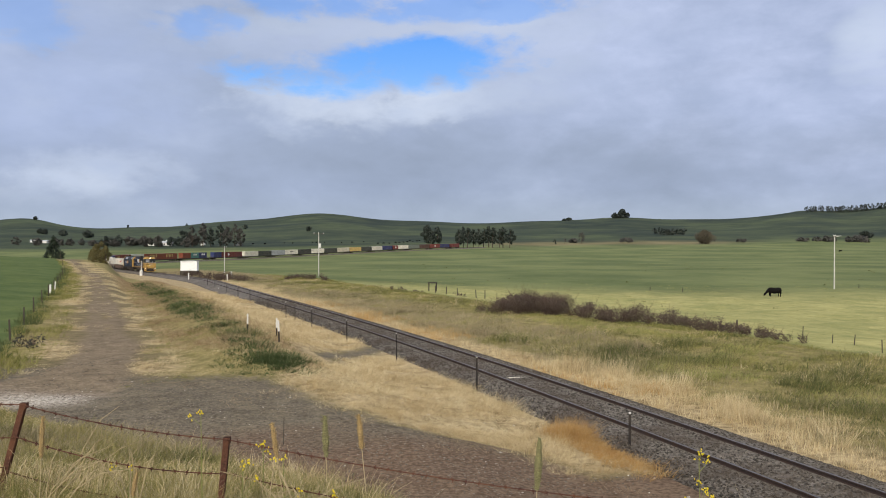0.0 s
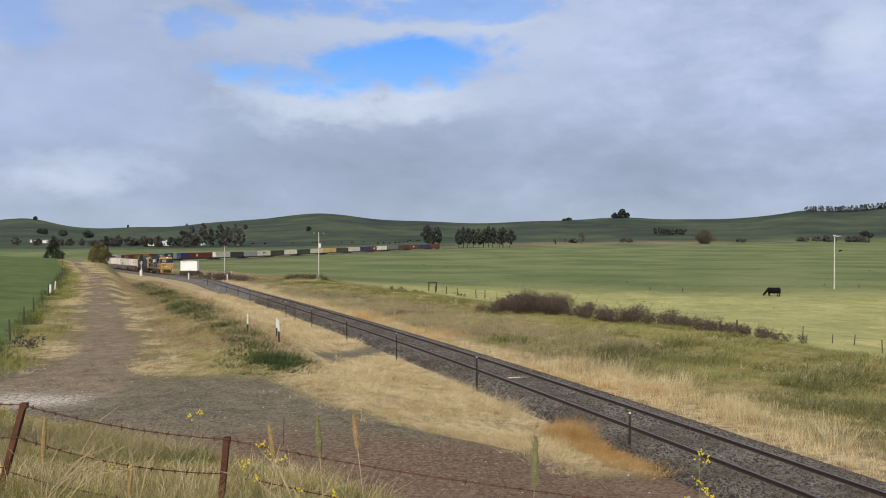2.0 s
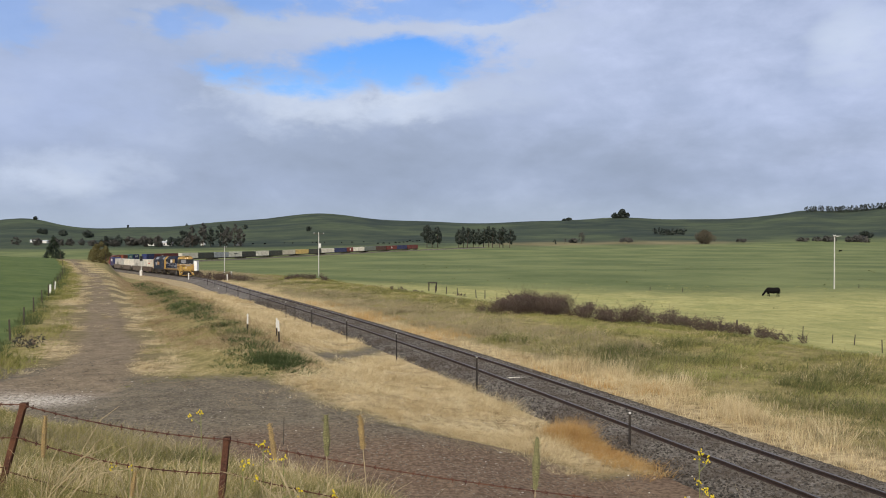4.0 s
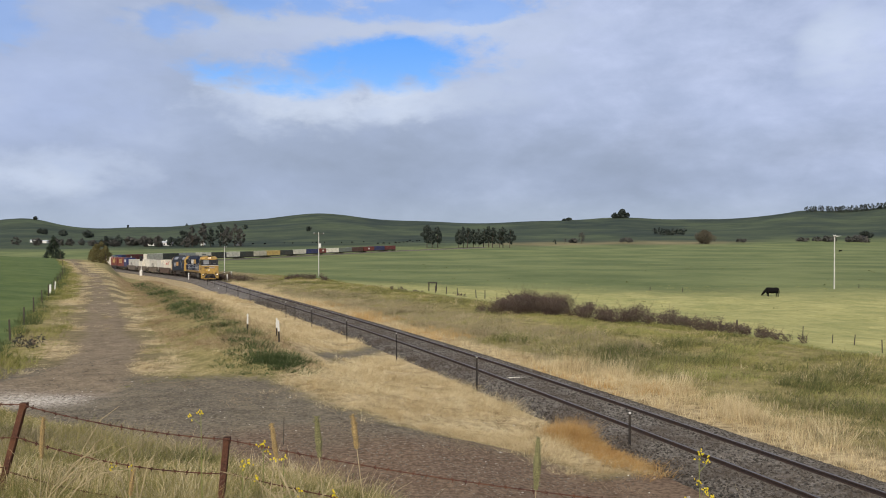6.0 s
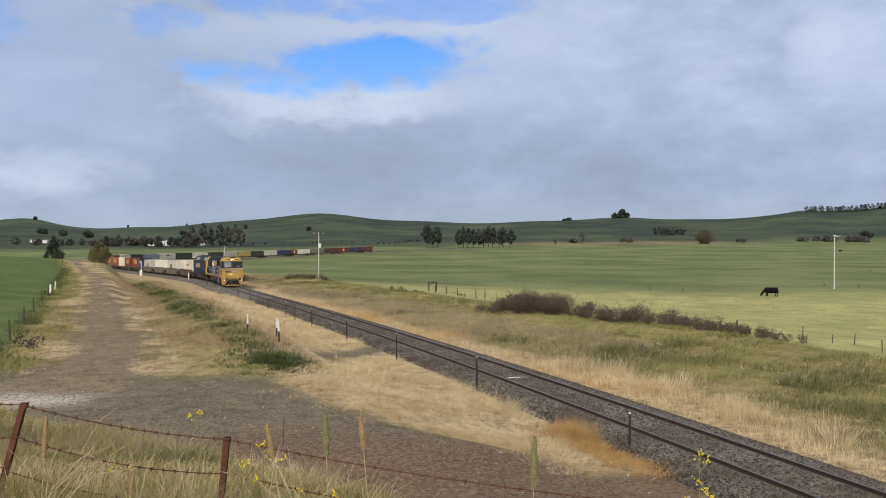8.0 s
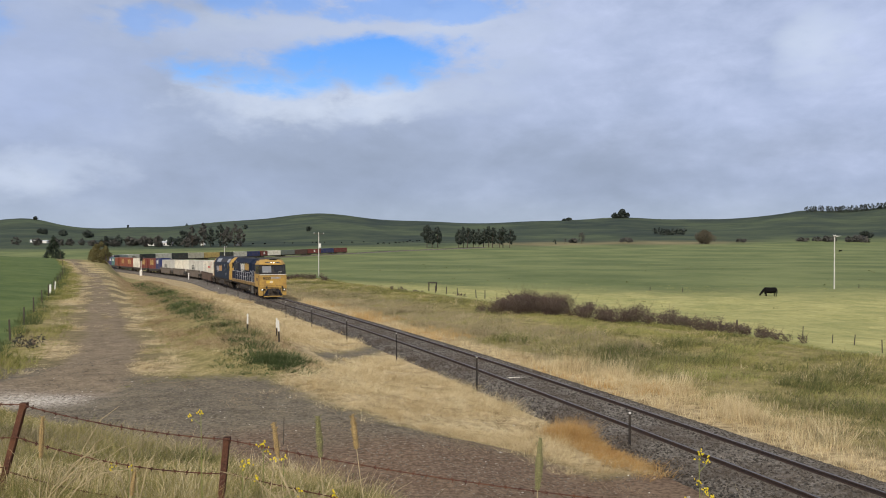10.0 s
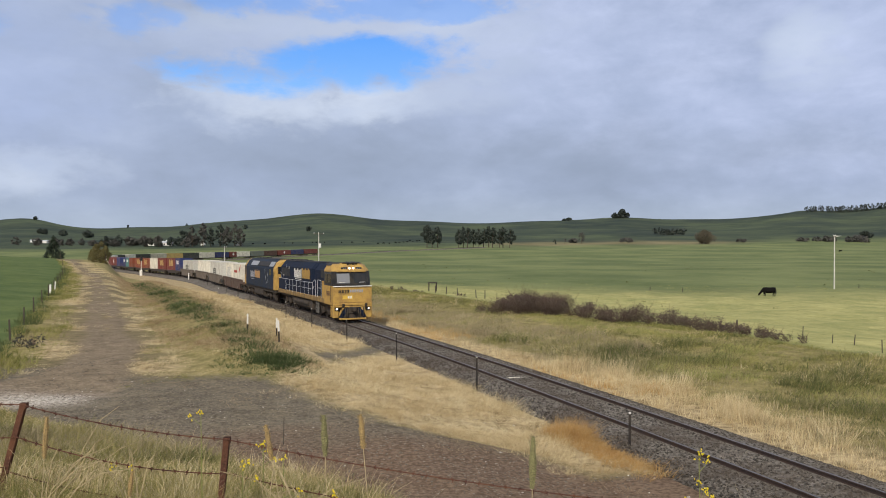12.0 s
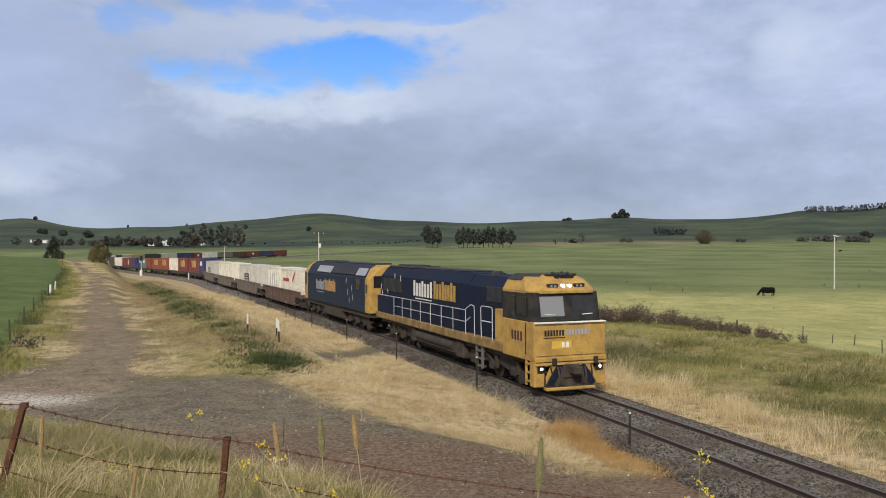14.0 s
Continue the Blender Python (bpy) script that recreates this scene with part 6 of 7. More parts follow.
M_BARE = foliage("bare_twigs", [(0.035, 0.034, 0.030), (0.058, 0.054, 0.046), (0.045, 0.043, 0.034)], through_light=0.0)


def trees():
    # by the dirt road
    tree(-105.8, 214.8, 6.0, 3.9, M_DARKLEAF, "dark green conifer beside the dirt road", 0.04, 26, 30, 0.22, slim_top=True)
    tree(-100.4, 207.5, 2.2, 2.6, M_DARKLEAF, "dark green shrub beside the conifer", 0.05, 14, 30, 0.20)
    for x, y, h, w in ((-80.6, 186, 4.9, 4.2), (-78.3, 183.5, 3.9, 3.0), (-84.3, 191, 3.9, 3.2)):
        tree(x, y, h, w, M_AUTUMN, "small tree with yellowing autumn leaves", 0.06, 20, 34, 0.15)
    # shelter trees in the valley beyond the train
    for x, y, h, w in ((-13.5, 668, 19.5, 10), (-4.5, 674, 18.5, 9), (-9.0, 662, 15, 8)):
        tree(x, y, h, w, M_HAZELEAF, "tall dark gum tree standing alone in the valley", 0.26, 20, 30, 0.4)
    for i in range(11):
        tree(13 + i * 4.3 + random.uniform(-1, 1), 672 + random.uniform(-9, 9), random.uniform(15.5, 19.5), random.uniform(7.0, 9.5), M_HAZELEAF, "tall dark gum tree in a shelter row", 0.24, 18, 30, 0.4)
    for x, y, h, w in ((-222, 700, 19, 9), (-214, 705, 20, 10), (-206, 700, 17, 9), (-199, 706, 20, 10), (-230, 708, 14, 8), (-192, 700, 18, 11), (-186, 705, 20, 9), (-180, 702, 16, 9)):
        tree(x, y, h, w, M_HAZEBARE if random.random() < 0.4 else M_HAZELEAF, "tall dark tree near the farmhouse", 0.12, 15, 20, 0.55)
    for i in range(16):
        tree(-300 + i * 5.2 + random.uniform(-2, 2), 705 + random.uniform(-25, 30), random.uniform(6, 11), random.uniform(8, 11), random.choice([M_HAZEBARE, M_HAZELEAF, M_HAZEBARE]), "bare winter tree by the farm", 0.1, 13, 18, 0.55)
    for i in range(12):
        tree(-395 + i * 7 + random.uniform(-3, 3), 740 + random.uniform(-20, 20), random.uniform(4, 8), random.uniform(7, 11), M_HAZEBARE, "low dark shrub on the valley floor", 0.05, 9, 12, 0.8)
    # hedge, round bare tree and scattered ones on the plain
    for i in range(9):
        tree(268 + i * 4.6, 1000 + random.uniform(-4, 4), random.uniform(8, 10), 7.5, M_HAZELEAF, "dark tree in a dense hedge row", 0.05, 9, 10, 1.0)
    tree(253, 764, 12.5, 19, M_BROWNTWIG, "round leafless brown tree on the plain", 0.1, 26, 12, 0.35)
    tree(138, 788, 12, 9, M_HAZEBARE, "thin leafless tree on the plain", 0.3, 9, 8, 0.6)
    tree(110, 776, 5, 4, M_HAZELEAF, "small dark tree on the plain", 0.1, 8, 14, 0.6)
    tree(120, 780, 7, 3, M_HAZEBARE, "thin leafless tree on the plain", 0.3, 7, 8, 0.6)
    tree(455, 850, 7, 14, M_HAZELEAF, "small dark tree on the plain", 0.1, 10, 12, 0.9)
    for x, w, h in ((140, 12, 4), (195, 14, 3.5), (318, 10, 3), (405, 22, 3), (430, 26, 4), (380, 14, 3)):
        tree(x * 0.95, 800 + random.uniform(-20, 20), h, w, M_HAZEBARE, "low scrub on the plain", 0.05, 9, 10, 0.8)
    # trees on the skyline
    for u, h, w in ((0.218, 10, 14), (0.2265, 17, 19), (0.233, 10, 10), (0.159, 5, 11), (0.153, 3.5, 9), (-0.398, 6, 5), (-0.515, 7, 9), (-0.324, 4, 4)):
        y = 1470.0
        tree(u * y, y, h, w, M_HAZELEAF, "dark tree standing on the skyline", 0.03, 20, 18, 0.55)
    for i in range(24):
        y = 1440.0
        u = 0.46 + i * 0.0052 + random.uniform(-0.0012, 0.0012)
        tree(u * y, y, random.uniform(11, 14), random.uniform(8, 10), M_HAZELEAF, "dark tree in a windbreak on the ridge", 0.05, 12, 16, 0.55)
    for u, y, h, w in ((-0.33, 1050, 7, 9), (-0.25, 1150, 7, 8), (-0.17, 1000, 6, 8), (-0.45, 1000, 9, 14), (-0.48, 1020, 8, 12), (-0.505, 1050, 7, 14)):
        tree(u * y, y, h, w, M_HAZELEAF, "dark tree on the hillside", 0.1, 9, 12, 1.0)


trees()


# ---------------------------------------------------------------- posts, poles and fences
def picket(x, y, height, lean=0.0):
    P = tagged(empty("steel_picket"), "dark steel picket with a pale tip beside the track", "post", "pickets along the track")
    P.location = (x, y, gz(x, y))
    P.rotation_euler = (0, lean, random.uniform(0, 3))
    bm = bmesh.new()
    for k in range(3):
        a = k * 2.094
        box(bm, -0.004, 0.034, -0.005, 0.005, -0.3, height)
        bmesh.ops.rotate(bm, verts=bm.verts[-8:], cent=(0, 0, 0), matrix=Matrix.Rotation(a, 3, "Z"))
    part("shaft", bm, M_PICKET, P)
    part("tip", a_box(-0.025, 0.025, -0.025, 0.025, height, height + 0.035), M_WHITE, P, "pale tip")
    return P


for px, py in ((4.85, 20.5), (1.25, 29.2), (-2.2, 37.5), (-5.45, 44.8), (-8.9, 53.6), (-11.05, 59.0), (-12.0, 60.4), (-15.7, 70.8), (-19.4, 79.5), (-23.2, 89.5), (-27.0, 98.8), (-32.1, 111.2), (-35.7, 119.8)):
    picket(px, py, 1.24, random.uniform(-0.03, 0.03))


def marker(x, y, height, width, label, white_from=0.45, lean=0.0):
    P = tagged(empty("marker_post"), label, "post")
    P.location = (x, y, gz(x, y))
    P.rotation_euler = (0, lean, 0.3)
    part("shaft", a_box(-width * 0.4, width * 0.4, -width * 0.25, width * 0.25, -0.2, height * white_from), M_PICKET, P)
    part("white_board", a_box(-width / 2, width / 2, -width * 0.32, width * 0.32, height * white_from, height, bevel=0.01), M_WHITE, P, "white painted upper half")
    return P


for mx, my, mh, mw in ((-9.2, 37.2, 0.95, 0.075), (-8.0, 38.0, 0.95, 0.075), (-7.5, 36.2, 1.0, 0.085)):
    marker(mx, my, mh, mw, "small post with a white painted top in the weeds", 0.5, random.uniform(-0.05, 0.05))
for mx, my, mh, mw in ((-46.3, 144.0, 1.6, 0.2), (-38.3, 140.5, 1.4, 0.2), (-40.6, 151.5, 1.5, 0.25), (-30.3, 106.8, 0.45, 0.14)):
    marker(mx, my, mh, mw, "short white trackside post", 0.08, random.uniform(-0.04, 0.04))
for mx, my, mh, mw in ((-36.4, 73.2, 0.95, 0.16), (-38.2, 77.8, 1.0, 0.10)):
    marker(mx, my, mh, mw, "white post in the field fence", 0.12, 0.06)


def signal():
    S = tagged(empty("railway_signal"), "white signal mast with a black signal head beside the curve", "signal")
    x, y, _ = on_line(-186, 3.3)
    S.location = (x, y, float(on_line(-186)[2]) + 0.15)
    z0 = 0.0
    bm = bmesh.new()
    rod(bm, (0, 0, -0.2), (0, 0, z0 + 3.4), 0.10, 0.09, 8)
    part("mast", bm, M_WHITE, S)
    bm = bmesh.new()
    box(bm, -0.25, 0.25, -0.25, 0.25, z0 + 2.9, z0 + 3.9, bevel=0.06)
    box(bm, -0.35, 0.35, -0.05, 0.05, z0 + 2.8, z0 + 4.05, bevel=0.02)
    part("signal_head", bm, M_BLACK, S, "black signal head")
    part("base", a_box(-0.3, 0.3, -0.3, 0.3, gz(x, y) - S.location.z - 0.2, 0.5, bevel=0.04), M_WHITE, S, "white concrete base")


signal()


def power_pole(x, y, height, arm, label):
    P = tagged(empty("power_pole"), label, "pole")
    P.location = (x, y, gz(x, y))
    bm = rod(bmesh.new(), (0, 0, -0.5), (0.02 * height * 0.1, 0, height), 0.13, 0.09, 10)
    part("pole", bm, M_POLE, P)
    if arm:
        part("crossarm", a_box(-arm / 2, arm / 2, -0.06, 0.06, height - 0.30, height - 0.16, bevel=0.01), M_WOOD, P)
        for dx in (-arm / 2 + 0.1, 0.0, arm / 2 - 0.1):
            bm = rod(bmesh.new(), (dx, 0, height - 0.16), (dx, 0, height + 0.1), 0.06, 0.04, 8)
            part("insulator", bm, M_WHITE, P)
    return P


power_pole(-52.5, 190, 6.4, 1.0, "thin pale pole with a short crossarm")
pole = power_pole(-27.0, 171.8, 9.4, 2.2, "weathered pole with a crossarm and a transformer")
bm = rod(bmesh.new(), (0.3, -0.3, 6.2), (0.3, -0.3, 7.1), 0.28, 0.28, 10)
part("transformer", bm, M_WHITE, pole, "pale transformer can")
pole = power_pole(67.2, 135.8, 9.2, 0.6, "pale concrete pole standing in the paddock")
part("bracket", a_box(0.1, 1.1, -0.05, 0.05, 9.05, 9.13), M_POLE, pole)
part("stay", rod(bmesh.new(), (0.05, 0, 8.9), (1.0, 0, 9.1), 0.04, 0.04, 6), M_POLE, pole)


def timber_post(x, y, height, r=0.07, lean=0.0, label="grey weathered timber fence post in the paddock"):
    P = tagged(empty("fence_post"), label, "post", "fence posts")
    P.location = (x, y, gz(x, y))
    P.rotation_euler = (lean, lean * 0.7, random.random() * 3)
    part("shaft", rod(bmesh.new(), (0, 0, -0.3), (0, 0, height), r, r * 0.85, 7), M_WOOD, P)
    return P


for fx, fy, fh in ((0.4, 99.8, 0.95), (1.8, 97.5, 0.95), (3.9, 93.0, 1.0), (4.8, 90.5, 1.0), (-1.0, 103, 0.9), (13.3, 71.8, 0.95), (17.5, 60, 0.9), (23.2, 51.0, 1.0), (23.4, 47.5, 0.7), (24.2, 46.5, 0.85), (22.9, 41.2, 0.9), (24.4, 37.5, 1.0), (32.2, 123, 0.7), (37.2, 122.8, 0.6), (71.0, 135.0, 0.7), (20.3, 54.5, 0.8)):
    timber_post(fx, fy, fh if fy > 52 else fh * 0.75, 0.06 if fy > 52 else 0.03, random.uniform(-0.08, 0.08))
for k in range(15):
    fy = 33 + k * 6.2 + k * k * 0.25
    fe = float(field_edge(fy))
    # on the field boundary, parallel to the line
    along = (fy - 26.8 + 0.388 * fe) / 0.922
    fx = 4.4 - 0.388 * along - 0.922 * fe
    timber_post(fx, fy, 1.05, 0.05, random.uniform(-0.07, 0.07), "thin dark post of the fence round the green field")


def gate_frame():
    G = tagged(empty("gate_frame"), "dark timber gate frame standing in the fence line", "gate")
    G.location = (-1.4, 106.5, gz(-1.4, 106.5))
    for sx in (-0.5, 0.5):
        part("post", a_box(sx - 0.08, sx + 0.08, -0.08, 0.08, -0.2, 1.05, bevel=0.01), M_PICKET, G)
    part("rail", a_box(-0.62, 0.62, -0.09, 0.09, 1.05, 1.2, bevel=0.01), M_PICKET, G)


gate_frame()


def relay_hut():
    x, y, z = on_line(-171, -5.5)
    z = gz(x, y)
    Hh = tagged(empty("trackside_hut"), "plain white trackside equipment hut", "hut")
    floor = float(on_line(-171)[2]) + 0.35
    Hh.location = (x, y, floor)
    Hh.rotation_euler = (0, 0, 0.06)
    part("plinth", a_box(-2.0, 2.0, -1.0, 1.0, z - floor - 0.3, 0.3, bevel=0.03), M_WOOD, Hh, "dark timber plinth")
    bm = box(bmesh.new(), -1.9, 1.9, -0.9, 0.9, 0.3, 2.5, bevel=0.03)
    part("wall", bm, M_HUT, Hh)
    part("roof", prism(bmesh.new(), [(-2.0, 2.502), (2.0, 2.502), (2.0, 2.56), (0, 2.64), (-2.0, 2.56)], "y", -0.98, 0.98), M_HUT, Hh)
    part("door", a_box(1.0, 1.6, -0.915, -0.895, 0.4, 2.1), M_HUT, Hh)


M_HUT = surface("white_sheet_metal", (0.88, 0.88, 0.87), 0.6, vary=0.03, dirt_amount=0.08)
relay_hut()


def farmhouse():
    Hh = tagged(empty("farmhouse"), "distant white farmhouse with a low pale roof", "house")
    x, y = -257.0, 728.0
    Hh.location = (x, y, gz(x, y))
    wall = part("wall", a_box(-7.5, 7.5, -4, 4, -1, 2.6), M_WHITE, Hh)
    part("roof", prism(bmesh.new(), [(-4.4, 2.6), (4.4, 2.6), (0, 4.2)], "x", -7.9, 7.9), M_ROOFTIN, Hh)
    part("wing", a_box(-14, -7.4, -3, 2, -1, 1.9), M_WHITE, Hh)
    part("chimney", a_box(2.2, 3.0, -0.5, 0.3, 3.4, 5.2), M_WHITE, Hh)
    for wx in (-5, -2, 2, 5):
        part("window", a_box(wx - 0.5, wx + 0.5, -4.03, -3.98, 0.7, 1.9), M_GLASS, Hh)
    part("door", a_box(-0.45, 0.45, -4.03, -3.98, -0.2, 1.9), M_WOOD, Hh)
    for bx, by, w in ((-398, 790, 7), (-412, 800, 9), (-186, 722, 5), (-223, 735, 4)):
        S = tagged(empty("farm_shed"), "small pale farm shed in the valley", "shed")
        S.location = (bx, by, gz(bx, by))
        part("wall", a_box(-w / 2, w / 2, -2.5, 2.5, -1, 2.0), M_WHITE, S)
        part("roof", prism(bmesh.new(), [(-2.8, 2.0), (2.8, 2.0), (0, 3.0)], "x", -w / 2 - 0.2, w / 2 + 0.2), M_ROOFTIN, S)


M_ROOFTIN = surface("pale_tin_roof", (0.50, 0.52, 0.54), 0.5, vary=0.1)
farmhouse()


# ---------------------------------------------------------------- cattle
def cow(name="cow", label="black cow grazing with its head down in the paddock"):
    C = tagged(empty(name), label, "cow")

    def blob(cs):
        bm = bmesh.new()
        rings = []
        for x, z, w, h in cs:
            rings.append([(x, w * math.cos(a), z + h * math.sin(a)) for a in [k * math.pi / 6 for k in range(12)]])
        return loft(bm, rings)
    body = [(-0.98, 0.98, 0.10, 0.16), (-0.88, 0.96, 0.27, 0.32), (-0.6, 0.92, 0.36, 0.40), (-0.1, 0.86, 0.42, 0.43), (0.4, 0.90, 0.37, 0.42), (0.75, 0.95, 0.28, 0.36), (0.92, 0.95, 0.15, 0.22)]
    part("body", blob(body), M_COW, C, flat=False)
    bm = bmesh.new()
    neck = [((0.75, 0, 0.98), 0.25), ((1.0, 0, 0.78), 0.19), ((1.22, 0, 0.52), 0.15), ((1.36, 0, 0.38), 0.14), ((1.50, 0, 0.18), 0.09)]
    rings = []
    for (x, _, z), r in neck:
        rings.append([(x + r * 0.7 * math.sin(a), r * 0.8 * math.cos(a), z + r * math.sin(a) * 0.7) for a in [k * math.pi / 5 for k in range(10)]])
    loft(bm, rings)
    head = part("head", bm, M_COW, C, flat=False)
    for s in (-1, 1):
        part("ear", prism(bmesh.new(), [(s * 0.12, 0.50), (s * 0.32, 0.46), (s * 0.30, 0.38), (s * 0.12, 0.42)], "x", 1.26, 1.30), M_COW, head)
    for x in (-0.78, 0.66):
        for s in (-1, 1):
            bm = bmesh.new()
            dx = random.uniform(-0.08, 0.08)
            rod(bm, (x, s * 0.2, 0.75), (x + dx, s * 0.21, 0.38), 0.13, 0.07, 8)
            rod(bm, (x + dx, s * 0.21, 0.38), (x + dx * 1.2, s * 0.21, 0.0), 0.065, 0.06, 8)
            part("leg", bm, M_COW, C)
    bm = bmesh.new()
    pipe(bm, [(-0.96, 0, 1.1), (-1.06, 0, 0.85), (-1.05, 0, 0.4)], 0.03)
    part("tail", bm, M_COW, C)
    return C


COW = cow()
_cow_rows = [(47.35, 113.0), (46.95, 113.0), (46.4, 113.0)]
for k, (u, y) in enumerate(((0.5025, 560), (-0.082, 760), (-0.075, 770), (-0.068, 765), (-0.060, 790), (-0.055, 790), (-0.05, 800), (-0.045, 810), (-0.038, 825), (-0.033, 840), (-0.03, 850), (-0.115, 780),
                           (-0.128, 775), (-0.15, 770), (-0.16, 770), (-0.165, 772), (-0.19, 760), (-0.20, 765), (-0.01, 900), (-0.021, 880), (-0.012, 840), (-0.10, 800), (-0.042, 850), (-0.24, 750), (-0.225, 755))):
    copy_thing(COW, Matrix.Translation((u * y, y, gz(u * y, y))) @ Euler((0, 0, random.uniform(0, 6.28))).to_matrix().to_4x4())


# ---------------------------------------------------------------- barbed-wire fence and weeds on the bank
def wire_fence():
    F = tagged(empty("barbed_wire_fence"), "rusty barbed-wire fence on steel posts across the grassy bank", "fence")
    feet = [(-3.88, 7.3, 3.645, -0.30), (-1.92, 7.0, 3.40, -0.10), (1.75, 6.45, 3.0, 0.02), (-6.6, 7.7, 3.80, -0.1), (4.6, 6.0, 2.6, 0.0)]
    tops = []
    for x, y, zt, lean in feet:
        zb = gz(x + lean, y) - 0.3
        bm = bmesh.new()
        for k in range(2):
            loft(bm, [[(x + lean - 0.026, y - 0.005 + k * 0.03, zb), (x + lean + 0.026, y - 0.005 + k * 0.03, zb), (x + lean + 0.026, y + 0.012 + k * 0.03, zb), (x + lean - 0.026, y + 0.012 + k * 0.03, zb)],
                      [(x - 0.026, y - 0.005 + k * 0.03, zt), (x + 0.026, y - 0.005 + k * 0.03, zt), (x + 0.026, y + 0.012 + k * 0.03, zt), (x - 0.026, y + 0.012 + k * 0.03, zt)]])
        box(bm, x - 0.03, x + 0.03, y - 0.012, y + 0.045, zt - 0.05, zt)
        part("post", bm, M_RUST, F, "rusty steel post")
        tops.append((x, y - 0.02, zt, lean))
    order = sorted(tops)
    for drop in (0.01, 0.30, 0.62):
        for (xa, ya, za, la), (xb, yb, zb, lb) in zip(order[:-1], order[1:]):
            if xa > 1 and drop > 0.1:
                continue
            pts, n = [], 14
            a = Vector((xa + la * drop / 1.2, ya, za - drop))
            b = Vector((xb + lb * drop / 1.2, yb, zb - drop * (1.05 if drop < 0.5 else 0.95)))
            for k in range(n + 1):
                t = k / n
                pts.append(a.lerp(b, t) + Vector((0, 0, -0.05 * 4 * t * (1 - t) * (1 if drop < 0.1 else 1.6))))
            bm = bmesh.new()
            pipe(bm, pts, 0.0055, 5)
            length = (b - a).length
            m = int(length / 0.11)
            for k in range(1, m):
                t = k / m
                i = min(n - 1, int(t * n))
                p = pts[i].lerp(pts[i + 1], t * n - i)
                for q in range(2):
                    d = Vector((random.uniform(-0.4, 0.4), random.uniform(-1, 1), random.uniform(-1, 1))).normalized() * 0.026
                    rod(bm, p - d, p + d, 0.0045, 0.002, 4)
                rod(bm, p - Vector((0.009, 0, 0)), p + Vector((0.009, 0, 0)), 0.010, 0.010, 5)
            part("barbed_wire", bm, M_RUST, F, "sagging rusty barbed wire")


wire_fence()

M_STALK = surface("dry_stalk", (0.42, 0.34, 0.20), 0.9, vary=0.3, scale=20)
M_GREENSTALK = surface("green_stalk", (0.20, 0.22, 0.07), 0.9, vary=0.3, scale=20)
M_PETAL = surface("yellow_petals", (0.78, 0.62, 0.03), 0.7, vary=0.15, scale=30)
M_SEEDHEAD = surface("brown_seed_head", (0.34, 0.24, 0.11), 0.95, vary=0.45, scale=30, bump=0.5, fine=160)
M_GREENHEAD = surface("greenish_seed_head", (0.20, 0.19, 0.09), 0.95, vary=0.45, scale=30, bump=0.5, fine=160)
SWAYING = []


def dry_stalks(x, y, height, n=5, spread=0.5, mat=None, lean=(0, 0), label="dry pale weed stalks bent over the fence"):
    S = tagged(empty("weed_stalks"), label, "weed")
    S.location = (x, y, gz(x, y))
    for k in range(n):
        a = random.uniform(0, 6.28)
        h = height * random.uniform(0.6, 1.1)
        d = spread * random.uniform(0.2, 1.0)
        p0 = Vector((random.uniform(-0.06, 0.06), random.uniform(-0.06, 0.06), -0.05))
        p1 = p0 + Vector((math.cos(a) * d * 0.3 + lean[0] * 0.3, math.sin(a) * d * 0.2, h * 0.5))
        p2 = p0 + Vector((math.cos(a) * d * 0.75 + lean[0] * 0.8, math.sin(a) * d * 0.5, h * 0.85))
        p3 = p0 + Vector((math.cos(a) * d * 1.2 + lean[0] * 1.3, math.sin(a) * d, h))
        bm = bmesh.new()
        rod(bm, p0, p1, 0.006, 0.005, 5)
        rod(bm, p1, p2, 0.005, 0.004, 5)
        rod(bm, p2, p3, 0.004, 0.002, 5)
        for q in range(2):
            s = p1.lerp(p2, random.random())
            rod(bm, s, s + Vector((random.uniform(-0.14, 0.14), random.uniform(-0.08, 0.08), random.uniform(0.02, 0.16))), 0.003, 0.0015, 4)
        part("stalk", bm, mat or M_STALK, S)
    return S


for sx, sy, sh, n, sp, le in ((-4.0, 6.6, 0.9, 5, 0.5, (0.1, 0)), (-3.2, 6.3, 0.8, 6, 0.6, (0.25, 0)), (-2.5, 6.4, 0.75, 5, 0.5, (-0.15, 0)), (-1.35, 6.2, 0.75, 6, 0.6, (0.2, 0)), (-1.0, 6.0, 0.85, 6, 0.5, (-0.15, 0)),
                              (-1.7, 5.8, 0.6, 5, 0.5, (0.1, 0)), (-0.65, 5.9, 0.55, 4, 0.4, (0.3, 0)), (-2.9, 5.7, 0.6, 5, 0.5, (0, 0)), (-3.6, 7.8, 0.8, 4, 0.4, (0.3, 0))):
    dry_stalks(sx, sy, sh, n, sp, None, le)


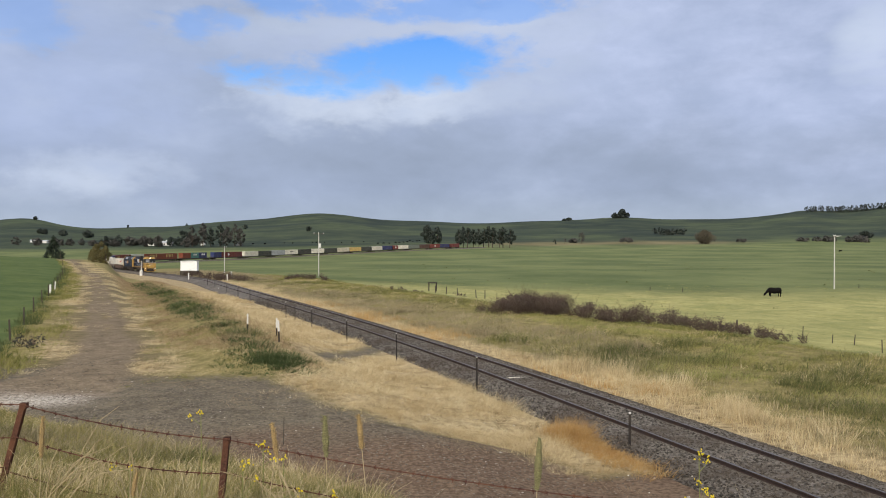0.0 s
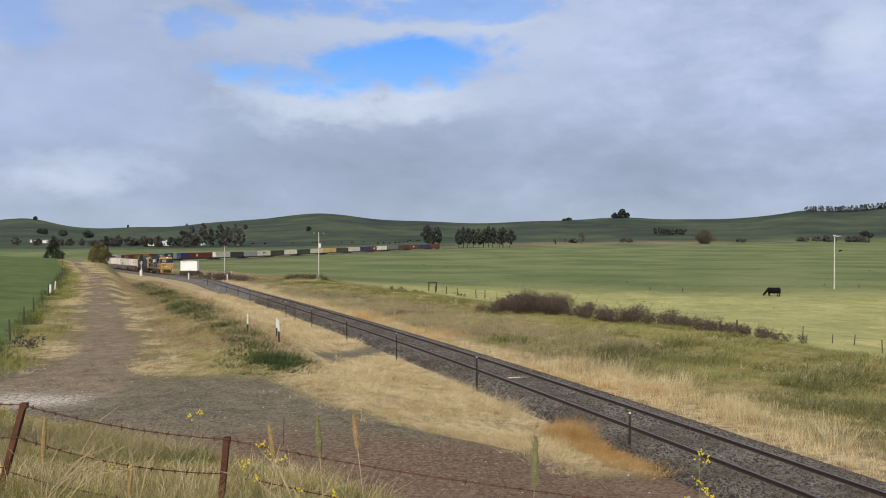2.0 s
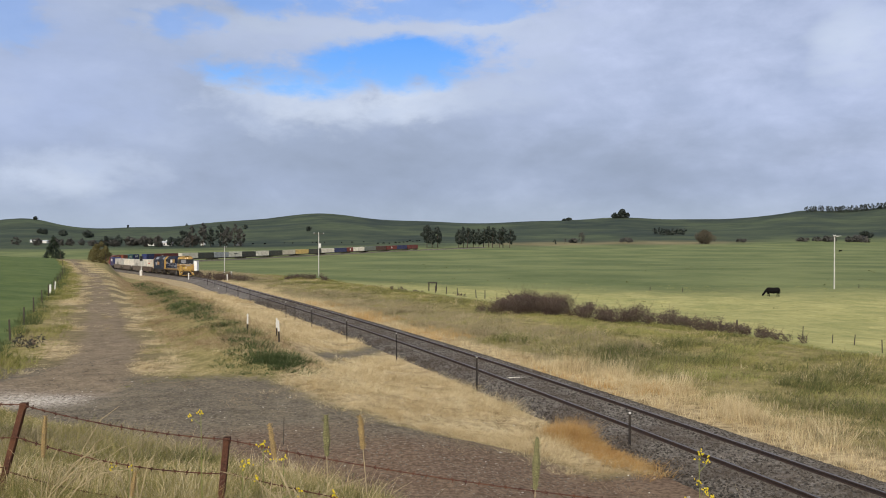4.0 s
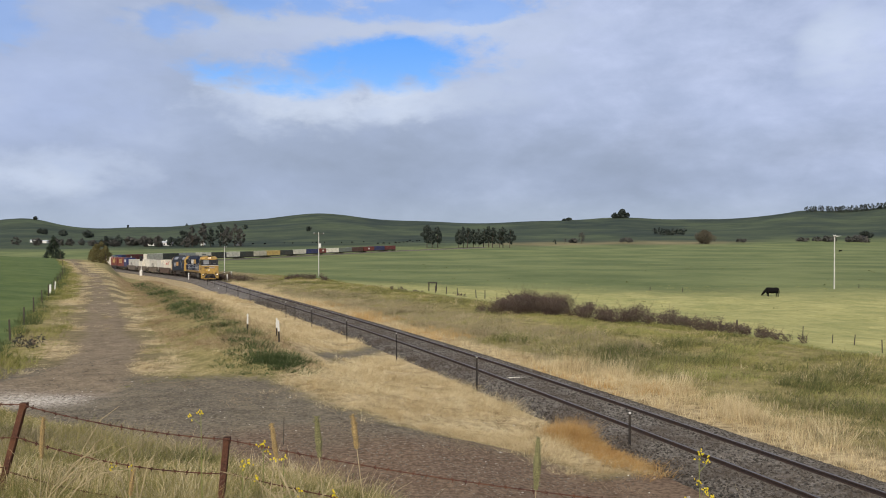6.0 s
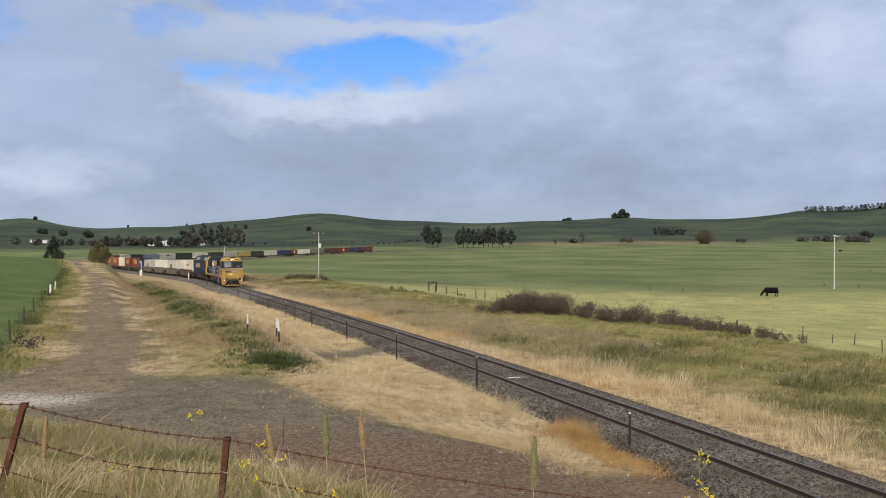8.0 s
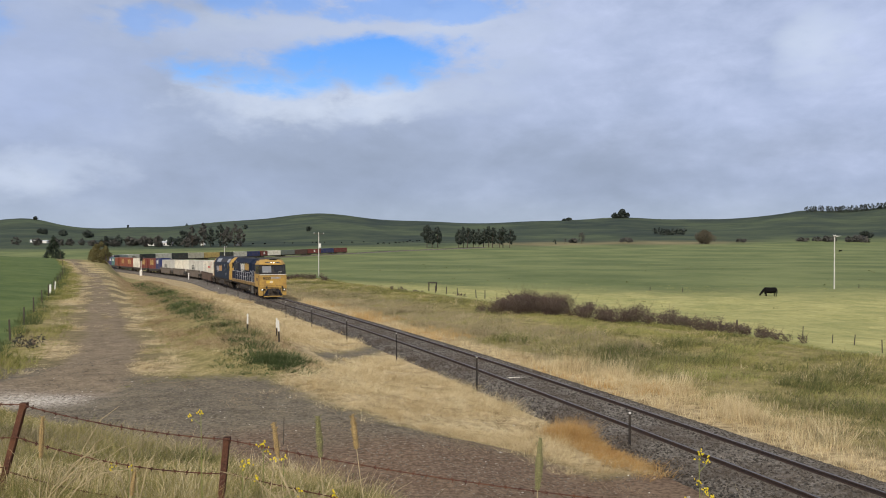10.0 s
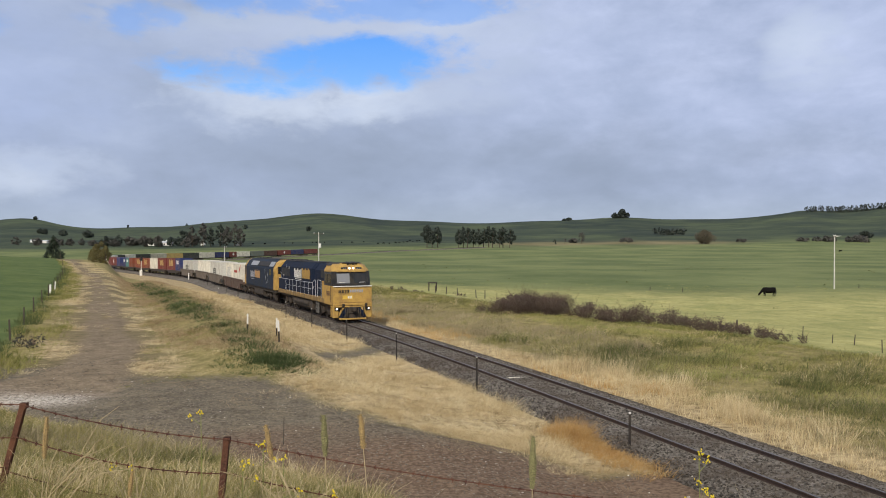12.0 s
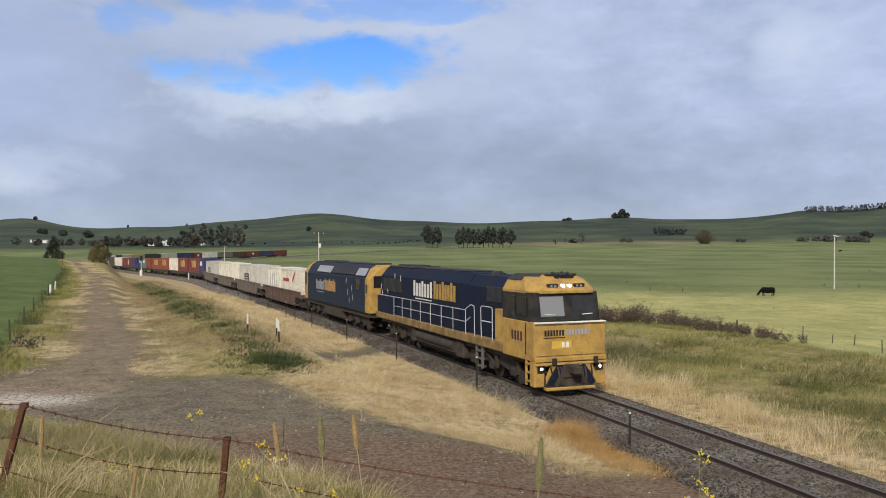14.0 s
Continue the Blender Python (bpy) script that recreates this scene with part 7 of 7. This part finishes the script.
def mustard(x, y, height, heads=6, label="wild mustard stem with small yellow flowers"):
    S = tagged(empty("wild_mustard"), label, "weed")
    S.location = (x, y, gz(x, y))
    bm = bmesh.new()
    top = Vector((random.uniform(-0.05, 0.05), 0, height))
    rod(bm, (0, 0, -0.05), top, 0.006, 0.003, 5)
    tips = [top]
    for k in range(heads - 1):
        s = Vector((0, 0, 0)).lerp(top, random.uniform(0.55, 0.95))
        e = s + Vector((random.uniform(-0.12, 0.12), random.uniform(-0.08, 0.08), random.uniform(0.03, 0.14)))
        rod(bm, s, e, 0.003, 0.002, 4)
        tips.append(e)
    part("stem", bm, M_GREENSTALK, S)
    for e in tips:
        bm = bmesh.new()
        for k in range(7):
            c = e + Vector((random.gauss(0, 0.014), random.gauss(0, 0.014), random.gauss(0, 0.018)))
            r = 0.008
            for q in range(2):
                a = random.uniform(0, 3.14)
                d, u = Vector((math.cos(a), math.sin(a), random.uniform(-0.4, 0.4))) * r, Vector((-math.sin(a) * 0.3, math.cos(a) * 0.3, 1)) * r
                t = d.cross(u).normalized() * 0.0015
                loft(bm, [[c - d + t, c - u + t, c + d + t, c + u + t], [c - d - t, c - u - t, c + d - t, c + u - t]])
        tagged(part("blossom", bm, M_PETAL, S, "yellow flower cluster"), "yellow flower cluster", kind="stuff")
    return S


for sx, sy, sh, n in ((-1.42, 6.2, 0.80, 4), (-1.58, 6.15, 0.62, 3), (-1.25, 6.25, 0.70, 2), (-1.98, 6.5, 1.0, 2), (2.10, 6.4, 0.98, 8), (2.32, 6.3, 0.60, 4), (2.05, 6.2, 0.42, 3), (-0.88, 6.0, 0.5, 2), (-2.6, 6.5, 0.5, 2)):
    mustard(sx, sy, sh, n)


def seed_stalk(x, y, z_low, z_high, radius, mat, label, tilt):
    """A tall stem with a furry seed head from z_low to z_high."""
    S = tagged(empty("seed_stalk"), label, "weed", "tall seed stalks on the bank")
    g0 = gz(x, y)
    base = pose(x, y, g0, 0, tilt, 0)
    S.matrix_world = base
    a, b = z_low - g0, z_high - g0
    part("stem", rod(bmesh.new(), (0, 0, -0.1), (0, 0, a + 0.02), 0.003, 0.0025, 5), M_STALK, S)
    bm = bmesh.new()
    rings = []
    n = 9
    for k in range(7):
        t = k / 6
        r = radius * (0.35 + 0.65 * math.sin(math.pi * min(1, 0.15 + 0.8 * t))) * random.uniform(0.9, 1.1)
        rings.append([(r * math.cos(2 * math.pi * i / n) * random.uniform(0.85, 1.15), r * math.sin(2 * math.pi * i / n) * random.uniform(0.85, 1.15), a + (b - a) * t) for i in range(n)])
    loft(bm, rings)
    for k in range(90):
        t, an = random.random(), random.uniform(0, 6.28)
        p = Vector((radius * 0.75 * math.cos(an), radius * 0.75 * math.sin(an), a + (b - a) * t))
        rod(bm, p, p + Vector((math.cos(an), math.sin(an), 0.9)) * radius * 0.6, 0.0022, 0.0008, 3)
    part("seed_head", bm, mat, S)
    SWAYING.append((S, x, y, g0, tilt, random.uniform(0, 6.28)))
    return S


for sx, sy, zl, zh, r, mat, lb, ti in ((-0.68, 4.8, 3.83, 4.08, 0.020, M_GREENHEAD, "greenish furry seed head on a tall stem", -3), (-0.40, 4.8, 3.88, 4.09, 0.018, M_SEEDHEAD, "brown furry seed head on a tall stem", -6),
                                       (0.52, 4.7, 3.66, 3.97, 0.021, M_GREENHEAD, "dull green seed head on a tall stem", 2), (-0.90, 4.9, 3.80, 4.02, 0.016, M_SEEDHEAD, "pale brown seed head on a tall stem", -9),
                                       (-2.55, 4.95, 3.78, 4.04, 0.015, M_SEEDHEAD, "pale seed head leaning over the fence", 3), (-2.02, 4.9, 3.56, 3.72, 0.013, M_SEEDHEAD, "pale seed head in the long grass", 8)):
    seed_stalk(sx, sy, zl, zh, r, mat, lb, ti)


def plank():
    P = tagged(empty("timber_plank"), "bleached timber plank lying between the rails", "plank")
    p = on_line(-4.6, -0.05)
    P.matrix_world = Matrix.Translation((p[0], p[1], p[2] - 0.165)) @ Euler((0.02, 0.0, 0.32)).to_matrix().to_4x4()
    part("board", a_box(-0.7, 0.7, -0.07, 0.07, 0.0, 0.05, bevel=0.008), M_BLEACHED, P)


M_BLEACHED = surface("bleached_timber", (0.62, 0.58, 0.50), 0.9, vary=0.2)
plank()

bramble(-19.4, 36.8, 1.5, 0.7, 1.9, 0.05, 500, "low dark leafless bush on the road verge", M_BARE)
timber_post(-3.8, 18.8, 0.68, 0.011, 0.02, "thin rusty stake standing in the yard")
# ---------------------------------------------------------------- what moves
def motions():
    times = [k * 0.5 for k in range(29)]
    for ob, back, length, z in TRAIN:
        walk(ob, [(t, train_pose(front_at(t) - back, length, z)) for t in times])
    for ob, radius in WHEELSETS:
        base = ob.location.copy()
        rows = []
        for k in range(421):
            t = k / 30.0
            rows.append((t, Matrix.Translation(base) @ Matrix.Rotation((front_at(t) / radius) % (2 * math.pi), 4, "Y")))
        walk(ob, rows)
    walk(sky_backdrop, [(t, pose(0, 0, EYE, 0, 0, 4.9 * t / 14.0)) for t in (0.0, 7.0, 14.0)])
    for ob, x, y, z, tilt, phase in SWAYING:
        walk(ob, [(t, pose(x, y, z, 0.9 * math.sin(1.3 * t + phase), tilt + 1.3 * math.sin(1.7 * t + phase * 2), 0)) for t in (k * 0.5 for k in range(29))])
    walk(COW, [(t, pose(x, y, gz(x, y), 0, 0, 180)) for t, (x, y) in zip((0.0, 7.0, 14.0), _cow_rows)])


motions()
